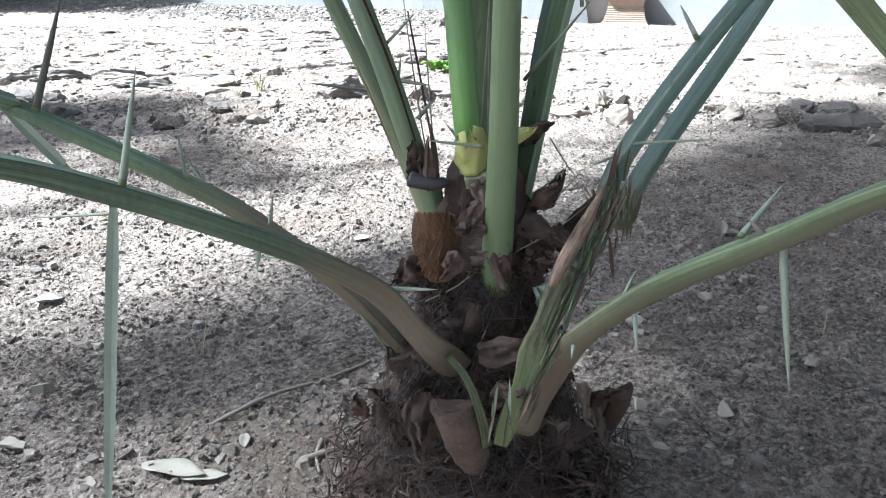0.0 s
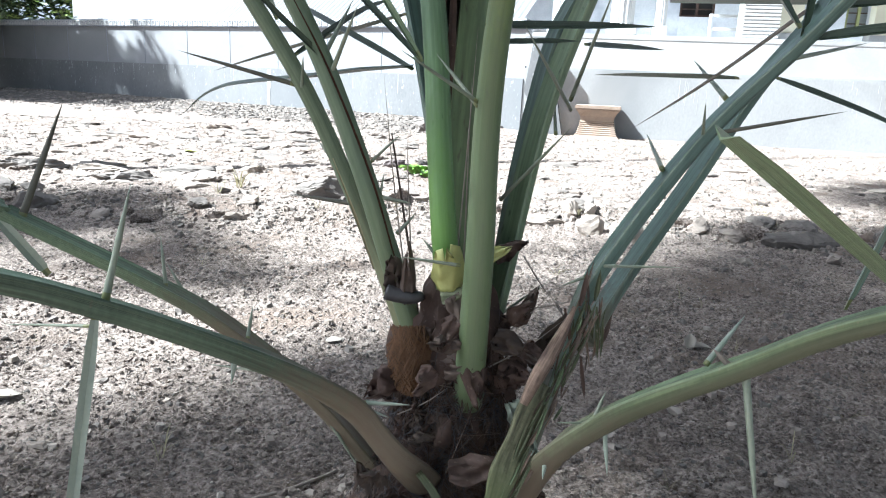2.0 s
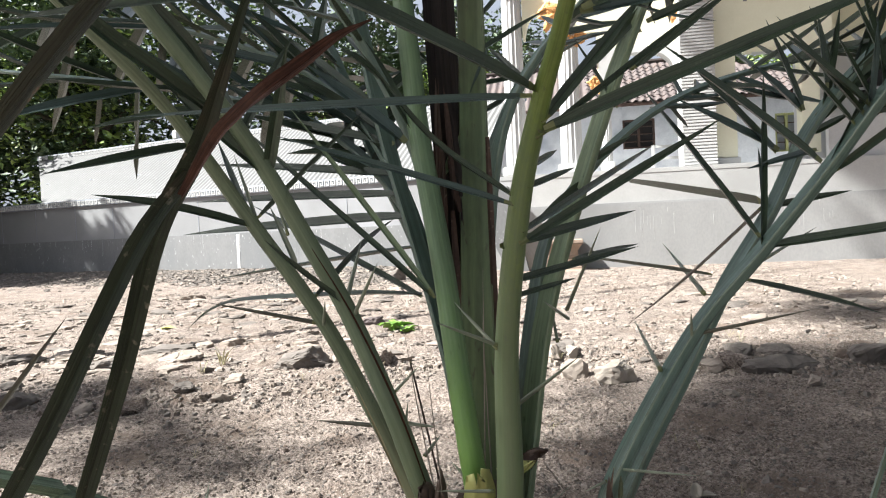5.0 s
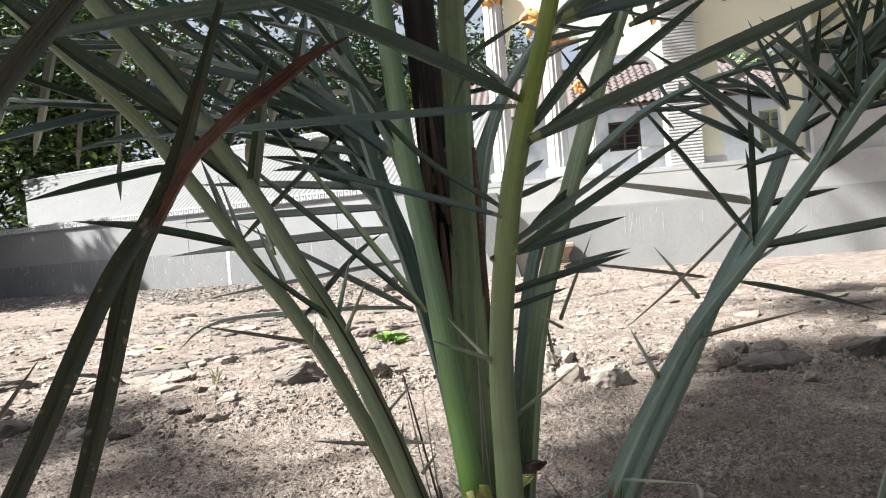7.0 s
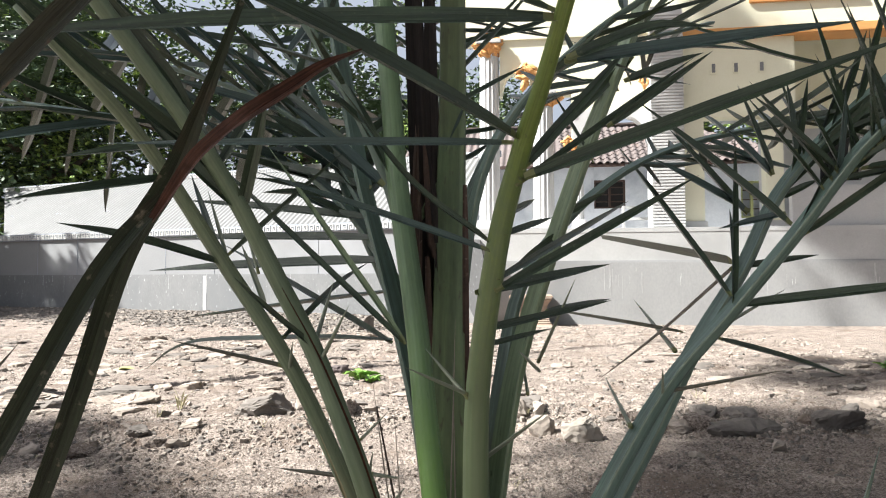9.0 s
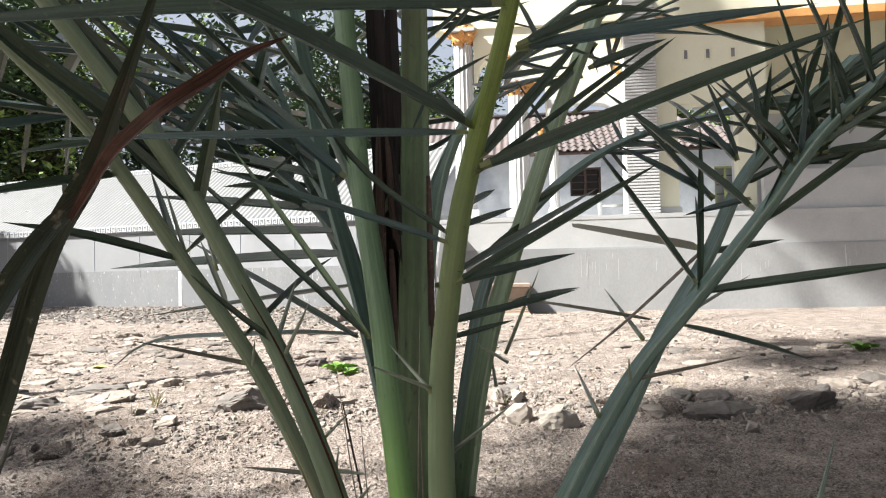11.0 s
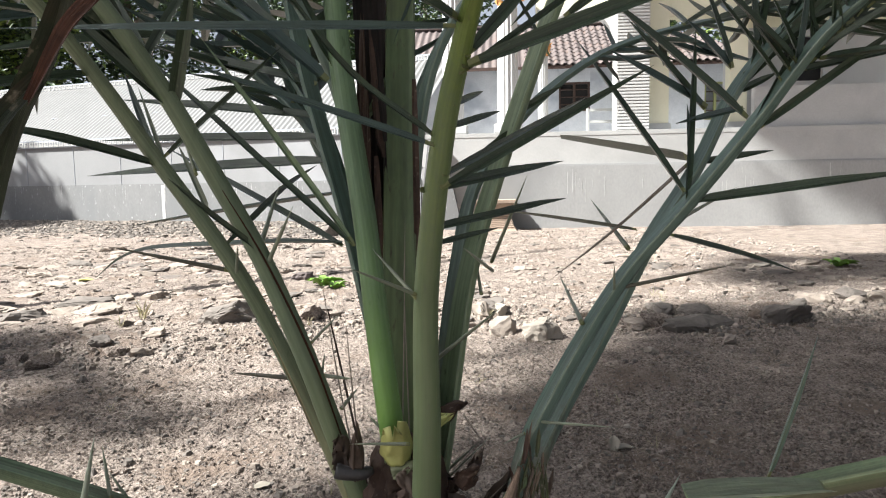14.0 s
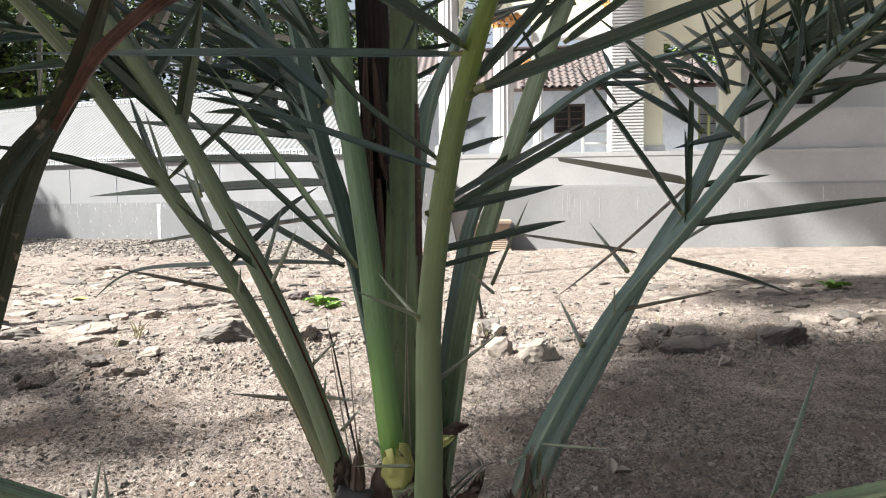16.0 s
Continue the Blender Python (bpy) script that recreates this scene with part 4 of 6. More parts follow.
def trunk_radius(z):
    for (z0, r0), (z1, r1) in zip(TRUNK, TRUNK[1:]):
        if z <= z1:
            return r0 + (r1 - r0) * max(0, z - z0) / (z1 - z0)
    return TRUNK[-1][1]


tv, tf = [], []
for j in range(31):
    z = -0.06 + 0.60 * j / 30
    r = trunk_radius(z)
    for i in range(44):
        a = i * math.tau / 44
        k = r * (1 + 0.42 * noise.noise((math.cos(a) * 4, math.sin(a) * 4, z * 22)) + 0.34 * noise.noise((math.cos(a) * 11, math.sin(a) * 11, z * 60)))
        tv.append((0.10 + k * math.cos(a), 0.99 + k * math.sin(a), z))
for j in range(30):
    for i in range(44):
        tf.append((j * 44 + i, j * 44 + (i + 1) % 44, (j + 1) * 44 + (i + 1) % 44, (j + 1) * 44 + i))
tf.append(tuple(range(30 * 44, 31 * 44)))
raw("trunk", tv, tf, husk_dark, True, palm, "short dark fibrous trunk of old leaf bases")

# ---- leaflets and spines of each frond ----
blade(E, (-0.227, 1.093, 0.931), (-0.400, 0.949, 0.978), 0.0148, sag=-0.02)
blade(E, (-0.226, 1.096, 0.927), (-0.329, 1.388, 1.102), 0.0116)
blade(E, (-0.210, 1.096, 0.905), (-0.247, 1.095, 1.040), 0.0061, leaf_pale)
blade(E, (-0.162, 1.092, 0.864), (-0.197, 1.086, 0.959), 0.0092, leaf_pale)
spine(E, (-0.133, 1.092, 0.778), (-0.301, 1.107, 0.818), 0.0072, spine_dark)
spine(E, (-0.128, 1.093, 0.765), (-0.120, 1.049, 0.818), 0.0064)
ribbon(P1, [(0.026, 1.113, 0.811), (-0.062, 1.26, 0.803), (-0.17, 1.424, 0.789), (-0.307, 1.594, 0.774), (-0.383, 1.677, 0.761), (-0.447, 1.744, 0.735), (-0.509, 1.805, 0.691)], [0.008, 0.015, 0.016, 0.0145, 0.0115, 0.008, 0.001], leaf_green, hint=(0.3, -0.8, 0.5))
blade(P1, (0.019, 1.135, 0.885), (-0.484, 2.005, 0.797), 0.0168)
blade(P1, (0.015, 1.152, 0.934), (-0.430, 1.500, 0.923), 0.0254)
blade(P1, (0.006, 1.165, 0.971), (-0.388, 1.441, 0.986), 0.0212)
blade(P1, (0.001, 1.176, 1.004), (-0.333, 1.352, 1.050), 0.0205)
blade(P1, (-0.002, 1.191, 1.056), (-0.313, 1.365, 1.150), 0.0218)
blade(E, (-0.300, 1.068, 1.051), (-0.429, 0.885, 1.000), 0.0156)
blade(E, (-0.219, 1.093, 0.940), (-0.044, 1.122, 1.108), 0.0084)
blade(E, (-0.139, 1.090, 0.817), (-0.000, 1.384, 0.936), 0.0097, sag=-0.03)
blade(B, (0.035, 1.006, 0.819), (-0.163, 1.103, 1.110), 0.0112, petiole_green)
blade(B, (0.037, 1.005, 0.815), (-0.273, 1.198, 1.116), 0.0116)
blade(P1, (0.026, 1.112, 0.806), (-0.313, 1.643, 0.985), 0.0161)
spine(D, (-0.080, 1.012, 0.793), (-0.042, 0.942, 0.874), 0.0073)
spine(D, (-0.087, 1.011, 0.820), (-0.063, 1.157, 0.902), 0.0073)
blade(D, (-0.085, 1.012, 0.810), (-0.189, 0.948, 0.911), 0.0094, sag=0.02)
blade(D, (-0.187, 0.985, 0.999), (-0.296, 0.936, 1.111), 0.0192, sag=0.02)
blade(D, (-0.185, 0.985, 0.996), (-0.144, 0.928, 1.155), 0.0177)
spine(D, (-0.163, 1.002, 0.915), (-0.198, 1.059, 1.018), 0.0052)
blade(D, (-0.189, 0.983, 1.009), (-0.296, 1.073, 1.206), 0.0149)
blade(D, (-0.218, 0.963, 1.057), (-0.326, 0.974, 1.161), 0.0139)
blade(D, (-0.213, 0.965, 1.051), (-0.141, 1.014, 1.195), 0.0127)
blade(B, (0.009, 1.054, 1.042), (-0.134, 1.063, 1.166), 0.0242, leaf_blue)
blade(B, (0.021, 1.055, 1.061), (-0.058, 1.106, 1.227), 0.0208)
blade(P1, (-0.016, 1.199, 1.075), (-0.179, 1.327, 1.216), 0.0217)
blade(P1, (-0.023, 1.210, 1.112), (-0.205, 1.345, 1.295), 0.0218)
blade(P1, (-0.013, 1.188, 1.038), (-0.121, 1.273, 1.168), 0.0118)
blade(C, (0.118, 1.125, 1.048), (0.064, 1.112, 1.009), 0.0088)
blade(C, (0.111, 1.131, 1.066), (0.062, 1.094, 0.986), 0.0155, petiole_green)
blade(C, (0.112, 1.135, 1.084), (0.154, 1.136, 1.204), 0.0157, leaf_blue)
blade(A, (0.106, 0.664, 1.035), (-0.283, 0.725, 1.037), 0.0108, leaf_blue)
blade(A, (0.101, 0.743, 0.936), (-0.143, 0.760, 1.019), 0.0100, leaf_blue)
blade(A, (0.105, 0.743, 0.942), (-0.055, 0.738, 1.103), 0.0092, sag=0.10)
blade(A, (0.108, 0.659, 1.039), (-0.211, 0.360, 1.087), 0.0202, sag=-0.02)
blade(A, (0.113, 0.552, 1.112), (-0.316, 0.558, 1.080), 0.0191, sag=-0.01)
blade(A, (0.115, 0.551, 1.117), (-0.073, 0.528, 1.161), 0.0111)
blade(A, (0.121, 0.679, 1.005), (0.511, 0.636, 1.150), 0.0166)
blade(A, (0.130, 0.584, 1.088), (0.400, 0.571, 1.134), 0.0151, leaf_blue)
blade(A, (0.129, 0.576, 1.089), (0.275, 0.602, 1.133), 0.0113, sag=-0.07)
blade(A, (0.117, 0.675, 1.013), (0.253, 0.731, 1.158), 0.0120)
blade(A, (0.114, 0.686, 0.998), (0.338, 0.749, 1.155), 0.0069)
blade(A, (0.110, 0.763, 0.894), (0.377, 0.816, 1.032), 0.0113)
blade(A, (0.111, 0.756, 0.907), (0.525, 1.357, 1.061), 0.0099)
blade(A, (0.091, 0.777, 0.891), (0.332, 0.987, 0.927), 0.0135)
blade(A, (0.094, 0.805, 0.847), (0.344, 1.011, 0.874), 0.0103)
spine(A, (0.094, 0.839, 0.772), (0.010, 0.746, 0.818), 0.0054)
spine(A, (0.095, 0.839, 0.767), (0.050, 0.890, 0.822), 0.0053)
blade(A, (0.109, 0.805, 0.832), (0.211, 0.890, 0.843), 0.0069)
blade(A, (0.112, 0.726, 0.953), (0.192, 0.817, 0.979), 0.0077)
blade(A, (0.113, 0.711, 0.973), (0.168, 0.806, 0.999), 0.0075)
blade(A, (0.115, 0.679, 1.003), (0.219, 0.787, 1.051), 0.0103)
blade(A, (0.117, 0.674, 1.012), (0.213, 0.787, 1.102), 0.0087)
spine(A, (0.088, 0.875, 0.581), (0.014, 0.861, 0.593), 0.0047)
spine(F, (0.256, 1.097, 0.775), (0.252, 0.908, 0.907), 0.0064)
spine(F, (0.257, 1.095, 0.761), (0.114, 0.686, 0.840), 0.0056)
spine(F, (0.237, 1.090, 0.725), (0.234, 1.117, 0.789), 0.0062)
blade(F, (0.272, 1.110, 0.853), (0.471, 1.326, 0.865), 0.0103)
blade(F, (0.395, 1.145, 1.162), (0.571, 1.113, 1.290), 0.0149)
blade(F, (0.430, 1.154, 1.243), (0.565, 1.132, 1.293), 0.0177)
blade(F, (0.419, 1.152, 1.228), (0.328, 1.166, 1.209), 0.0151)
blade(F, (0.448, 1.159, 1.290), (0.302, 1.136, 1.143), 0.0149)
blade(F, (0.366, 1.138, 1.098), (0.296, 1.144, 1.221), 0.0099)
blade(F, (0.302, 1.127, 0.979), (0.209, 1.090, 0.917), 0.0137)
blade(F, (0.313, 1.131, 1.010), (0.381, 1.120, 1.049), 0.0117)
spine(F, (0.163, 1.088, 0.628), (0.203, 0.858, 0.749), 0.0070)
spine(F, (0.158, 1.063, 0.449), (0.224, 1.054, 0.506), 0.0052)
spine(F, (0.162, 1.062, 0.438), (0.228, 1.005, 0.532), 0.0042)
blade(G2, (0.614, 1.134, 0.930), (0.669, 1.866, 1.013), 0.0277, blunt=True)
blade(G2, (0.626, 1.132, 0.924), (0.789, 1.151, 0.946), 0.0127)
blade(G, (0.516, 0.985, 0.879), (0.508, 1.382, 1.182), 0.0177)
blade(G, (0.521, 0.984, 0.867), (0.682, 1.233, 1.176), 0.0133)
blade(G, (0.528, 0.983, 0.865), (0.782, 0.831, 0.906), 0.0174)
spine(G, (0.517, 0.987, 0.842), (0.750, 1.192, 0.884), 0.0065)
spine(G, (0.422, 1.004, 0.739), (0.556, 0.917, 0.779), 0.0065, spine_dark)
spine(G, (0.417, 1.002, 0.727), (0.394, 0.954, 0.782), 0.0057)
spine(G2, (0.614, 1.134, 0.925), (0.358, 1.120, 0.737), 0.0066, twig_grey, sag=0.02)
spine(G2, (0.489, 1.103, 0.787), (0.573, 1.448, 0.858), 0.0085)
spine(G, (0.365, 0.998, 0.691), (0.446, 1.303, 0.721), 0.0076)
blade(G2, (0.506, 1.106, 0.816), (0.458, 1.726, 0.827), 0.0137)
blade(G, (0.498, 0.994, 0.817), (0.765, 1.052, 0.743), 0.0104, sag=-0.01)
blade(G, (0.586, 0.940, 0.981), (0.359, 0.950, 1.157), 0.0202)
blade(G2, (0.648, 1.148, 1.015), (0.516, 1.168, 1.168), 0.0200)
blade(G2, (0.654, 1.148, 1.019), (0.475, 1.152, 1.113), 0.0211, leaf_blue)
blade(G2, (0.700, 1.152, 1.085), (0.617, 1.156, 1.168), 0.0226, leaf_blue)
blade(G2, (0.704, 1.153, 1.087), (0.655, 1.177, 1.252), 0.0165)
blade(G2, (0.717, 1.138, 1.018), (0.549, 1.068, 0.985), 0.0121, leaf_blue)
blade(G2, (0.614, 1.137, 0.938), (0.615, 1.145, 1.026), 0.0112, leaf_blue)
blade(G, (0.599, 0.936, 0.967), (0.783, 0.859, 1.114), 0.0121)
blade(G, (0.595, 0.937, 0.971), (0.657, 0.915, 1.108), 0.0143)
blade(G, (0.635, 0.903, 1.052), (0.496, 0.889, 1.155), 0.0175)
blade(G, (0.660, 0.891, 1.056), (0.735, 0.793, 1.059), 0.0190)
blade(G2, (0.711, 1.146, 1.055), (0.810, 1.162, 1.132), 0.0129)
blade(G2, (0.710, 1.144, 1.045), (0.798, 1.160, 1.082), 0.0129)
blade(G2, (0.749, 1.155, 1.125), (0.744, 1.167, 1.262), 0.0179)
blade(G, (0.633, 0.907, 1.045), (0.643, 0.895, 1.170), 0.0139, leaf_blue)
blade(G, (0.682, 0.863, 1.097), (0.739, 0.799, 1.083), 0.0151)
spine(G, (0.277, 0.960, 0.564), (0.328, 0.807, 0.604), 0.0051)
spine(G, (0.264, 0.958, 0.549), (0.233, 0.963, 0.534), 0.0047)
blade(G, (0.622, 0.915, 1.027), (0.528, 0.956, 1.174), 0.0112)
blade(G, (0.628, 0.911, 1.032), (0.750, 0.938, 1.130), 0.0159)
blade(G2, (0.723, 1.148, 1.075), (0.928, 1.206, 1.203), 0.0140)
blade(G, (0.631, 0.907, 1.038), (0.511, 0.916, 1.180), 0.0155)
blade(G, (0.639, 0.905, 1.043), (0.838, 0.888, 1.082), 0.0107)
blade(G2, (0.737, 1.149, 1.088), (0.921, 1.248, 1.180), 0.0190)
blade(G2, (0.739, 1.149, 1.092), (0.846, 1.246, 1.293), 0.0159)
blade(G, (0.641, 0.901, 1.050), (0.620, 0.947, 1.162), 0.0113)
blade(G, (0.647, 0.897, 1.054), (0.833, 0.920, 1.210), 0.0163)
blade(G2, (0.750, 1.149, 1.101), (1.003, 1.276, 1.250), 0.0169)
blade(G, (0.649, 0.893, 1.060), (0.671, 0.930, 1.163), 0.0126)
blade(G, (0.655, 0.889, 1.065), (0.718, 0.772, 1.134), 0.0107)
blade(G2, (0.764, 1.151, 1.114), (0.926, 1.118, 1.254), 0.0163)
blade(G2, (0.766, 1.151, 1.117), (0.796, 1.263, 1.300), 0.0160)
blade(G, (0.657, 0.885, 1.071), (0.696, 1.026, 1.263), 0.0118)
blade(G, (0.662, 0.881, 1.075), (0.793, 0.851, 1.206), 0.0109)
blade(G2, (0.777, 1.150, 1.126), (0.933, 1.170, 1.203), 0.0161)
blade(G, (0.665, 0.877, 1.082), (0.633, 0.838, 1.234), 0.0108)
blade(G, (0.671, 0.874, 1.086), (0.767, 0.764, 1.143), 0.0108)
blade(G2, (0.791, 1.152, 1.139), (0.894, 1.127, 1.242), 0.0169)
blade(G2, (0.793, 1.151, 1.143), (0.922, 1.241, 1.305), 0.0160)
blade(G, (0.674, 0.870, 1.092), (0.614, 0.822, 1.175), 0.0111)
blade(G, (0.679, 0.867, 1.096), (0.831, 0.780, 1.147), 0.0156)
blade(G2, (0.804, 1.152, 1.152), (1.006, 1.156, 1.230), 0.0133)
blade(G, (0.682, 0.864, 1.102), (0.646, 0.893, 1.290), 0.0153)
blade(G, (0.685, 0.857, 1.106), (0.703, 0.729, 1.227), 0.0092)
blade(G2, (0.818, 1.152, 1.165), (1.049, 1.155, 1.303), 0.0125)
blade(G2, (0.820, 1.152, 1.169), (0.974, 1.242, 1.393), 0.0161)
blade(G, (0.688, 0.854, 1.112), (0.578, 0.831, 1.283), 0.0101)
blade(G, (0.692, 0.850, 1.116), (0.744, 0.713, 1.222), 0.0114)
blade(G2, (0.832, 1.154, 1.178), (0.978, 1.133, 1.236), 0.0157)
blade(G, (0.695, 0.846, 1.122), (0.809, 0.972, 1.349), 0.0131)
blade(G, (0.699, 0.842, 1.126), (0.706, 0.711, 1.205), 0.0108)
blade(G2, (0.845, 1.153, 1.191), (1.118, 1.256, 1.309), 0.0164)
blade(G2, (0.848, 1.154, 1.195), (0.874, 1.273, 1.455), 0.0161)
blade(G, (0.701, 0.837, 1.131), (0.629, 0.844, 1.316), 0.0142)
blade(G, (0.704, 0.832, 1.135), (0.877, 0.860, 1.339), 0.0130)
blade(G2, (0.858, 1.153, 1.204), (1.255, 1.252, 1.397), 0.0178)
blade(G, (0.704, 0.826, 1.139), (0.746, 0.861, 1.305), 0.0100)
blade(G, (0.711, 0.825, 1.144), (0.886, 0.838, 1.241), 0.0156)
blade(G2, (0.871, 1.153, 1.217), (1.173, 1.247, 1.378), 0.0175)
blade(G2, (0.874, 1.154, 1.222), (1.026, 1.246, 1.473), 0.0163)
spine(E, (-0.050, 1.100, 0.611), (-0.151, 1.142, 0.616), 0.0077, spine_dark)
spine(E, (-0.065, 1.099, 0.647), (-0.108, 1.113, 0.702), 0.0075, leaf_pale)
spine(D, (-0.011, 1.007, 0.638), (0.031, 0.998, 0.632), 0.0062)
spine(D, (-0.026, 1.008, 0.684), (0.013, 1.003, 0.723), 0.0046)
spine(D, (0.012, 1.009, 0.588), (0.037, 1.006, 0.618), 0.0063)
spine(D, (-0.012, 1.007, 0.642), (-0.008, 1.008, 0.669), 0.0039)
spine(B, (0.073, 0.949, 0.563), (0.045, 0.957, 0.594), 0.0060)
blade(H, (-0.225, 0.626, 0.603), (-0.251, 0.552, 0.303), 0.0098, leaf_pale)
spine(H, (-0.219, 0.628, 0.607), (-0.207, 0.663, 0.697), 0.0067)
spine(H, (-0.138, 0.725, 0.536), (-0.142, 0.711, 0.498), 0.0076, leaf_pale)
spine(H, (-0.130, 0.732, 0.538), (-0.127, 0.744, 0.567), 0.0044)
spine(H, (-0.021, 0.829, 0.425), (0.035, 0.827, 0.424), 0.0059, leaf_pale)
spine(H, (-0.021, 0.830, 0.418), (0.010, 0.826, 0.408), 0.0046, leaf_pale)
spine(H, (-0.027, 0.826, 0.431), (-0.025, 0.809, 0.415), 0.0091, leaf_pale)
spine(H, (-0.228, 0.621, 0.588), (-0.355, 0.718, 0.552), 0.0029)
spine(H, (-0.117, 0.742, 0.499), (-0.200, 0.839, 0.465), 0.0030)
spine(I, (-0.403, 0.860, 0.620), (-0.370, 0.909, 0.750), 0.0098, spine_dark)
blade(I, (-0.377, 0.859, 0.560), (-0.434, 0.841, 0.648), 0.0127, leaf_pale)
spine(I, (-0.265, 0.908, 0.534), (-0.277, 0.931, 0.593), 0.0054)
spine(I, (-0.232, 0.920, 0.493), (-0.277, 0.947, 0.556), 0.0070)
spine(I, (-0.267, 0.910, 0.530), (-0.301, 0.913, 0.534), 0.0054, spine_dark)
spine(I, (-0.090, 0.960, 0.362), (-0.023, 0.949, 0.257), 0.0063)
spine(J, (0.335, 0.660, 0.550), (0.340, 0.608, 0.418), 0.0080)
spine(J, (0.327, 0.665, 0.544), (0.308, 0.672, 0.562), 0.0071, twig_grey)
spine(J, (0.313, 0.692, 0.537), (0.355, 0.709, 0.584), 0.0063, leaf_pale)
spine(J, (0.251, 0.785, 0.429), (0.254, 0.763, 0.373), 0.0069, leaf_pale)
spine(J, (0.243, 0.796, 0.427), (0.257, 0.807, 0.455), 0.0057)
spine(J, (0.239, 0.799, 0.419), (0.200, 0.799, 0.419), 0.0038)
spine(J, (0.200, 0.831, 0.361), (0.189, 0.794, 0.349), 0.0074, leaf_pale)
spine(J, (0.188, 0.853, 0.311), (0.167, 0.834, 0.315), 0.0042)

ribbon(D, [(-0.205, 0.99, 1.030), (-0.264, 0.965, 1.092), (-0.342, 0.88, 1.154), (-0.400, 0.79, 1.212)], [0.010, 0.020, 0.023, 0.012], leaf_green)
ribbon(D, [(-0.235, 0.955, 1.100), (-0.264, 0.93, 1.157), (-0.306, 0.90, 1.206), (-0.345, 0.85, 1.262)], [0.009, 0.018, 0.020, 0.010], leaf_green)

ribbon(D, [(0.014, 0.989, 0.545), (-0.024, 0.987, 0.667), (-0.080, 0.989, 0.800), (-0.130, 0.983, 0.895)], [0.002, 0.0034, 0.003, 0.001], leaf_brown, "dry_edge", (0.3, -1, 0.1), "brown dried edge of the stalk")
ribbon(E, [(-0.020, 1.072, 0.520), (-0.050, 1.074, 0.600), (-0.082, 1.075, 0.680)], [0.003, 0.005, 0.001], dry_grass, "dry_edge", (0.3, -1, 0.1), "straw-coloured dried edge of the stalk")

# ---- near leaves that lean over towards the viewer ----
blade(J, (0.352, 0.496, 0.662), (0.112, 0.292, 0.776), 0.0165, petiole_green, 0.0, blunt=True, hint=(0.2, -0.3, 1), label="thick green leaflet with a brown torn tip")
blade(J, (0.366, 0.585, 0.630), (0.360, 0.520, 0.777), 0.0085, petiole_blue, 0.0, hint=(0.3, -0.9, 0.2))


ribbon(H, [(-0.300, 0.545, 0.650), (-0.252, 0.50, 0.741), (-0.207, 0.46, 0.838), (-0.175, 0.435, 0.919), (-0.143, 0.405, 0.962), (-0.124, 0.39, 1.000), (-0.104, 0.375, 1.045)], [0.008, 0.0112, 0.0122, 0.0124, 0.0115, 0.0070, 0.003], leaf_olive, label="broad dark leaflet bent at a torn kink")
ribbon(H, [(-0.152, 0.408, 0.940), (-0.128, 0.386, 0.966), (-0.113, 0.376, 0.978), (-0.098, 0.368, 0.988), (-0.081, 0.368, 1.0), (-0.065, 0.369, 1.012), (-0.046, 0.37, 1.022)], [0.005, 0.0096, 0.0098, 0.0094, 0.0084, 0.0060, 0.0010], leaf_brown, "leaflet_tip", (0.3, -0.8, 0.6), "dried red-brown leaflet tip")
ribbon(H, [(-0.330, 0.43, 0.660), (-0.280, 0.415, 0.735), (-0.228, 0.405, 0.818), (-0.176, 0.405, 0.915), (-0.146, 0.412, 0.955)], [0.007, 0.0098, 0.0108, 0.0104, 0.007], leaf_olive, label="broad dark leaflet crossing another")
ribbon(H, [(-0.170, 0.232, 0.936), (-0.128, 0.220, 0.978), (-0.072, 0.209, 1.030)], [0.0055, 0.0064, 0.0035], leaf_rust, label="dark leaflet with a rusty dry edge")
blade(H, (-0.286, 0.45, 0.806), (-0.232, 0.45, 0.875), 0.0032, spine_dark, 0.0, hint=(0.3, -0.8, 0.4))


# ---- fronds at the back and over the top ----
def full_frond(pts, w0, w1, seed, count, length, start=0.3, material=None, label=GREY, broad=1.0):
    """A frond with leaflets in four ranks, short and thorny at first."""
    rng = random.Random(seed)
    fr = frond(pts, w0, w1, material or petiole_blue, label)
    path = FROND_PATH[fr.name]
    n = len(path) - 1
    for i in range(count):
        u = start + (0.98 - start) * i / count
        q = path[min(n - 1, int(u * n))].lerp(path[min(n, int(u * n) + 1)], u * n % 1)
        d = (path[min(n, int(u * n) + 1)] - path[max(0, int(u * n) - 1)]).normalized()
        side = d.cross(Vector((0, 0, 1))).normalized() * (1 if i % 2 else -1)
        rise = side.cross(d).normalized() * rng.uniform(-0.7, 0.7)
        grow = min(1.0, 0.35 + (u - start) * 2.2)
        way = (side * rng.uniform(0.7, 1.1) + rise + d * rng.uniform(0.45, 0.95)).normalized()
        tip = q + way * length * grow * rng.uniform(0.8, 1.15) + Vector((0, 0, -0.02 * grow))
        blade(fr, q, tip, rng.uniform(0.011, 0.018) * broad, rng.choice((leaf_green, leaf_green, leaf_blue)), rng.uniform(-0.02, 0.05), hint=(rng.uniform(-0.4, 0.4), -0.6, rng.uniform(0.3, 1)))
    return fr


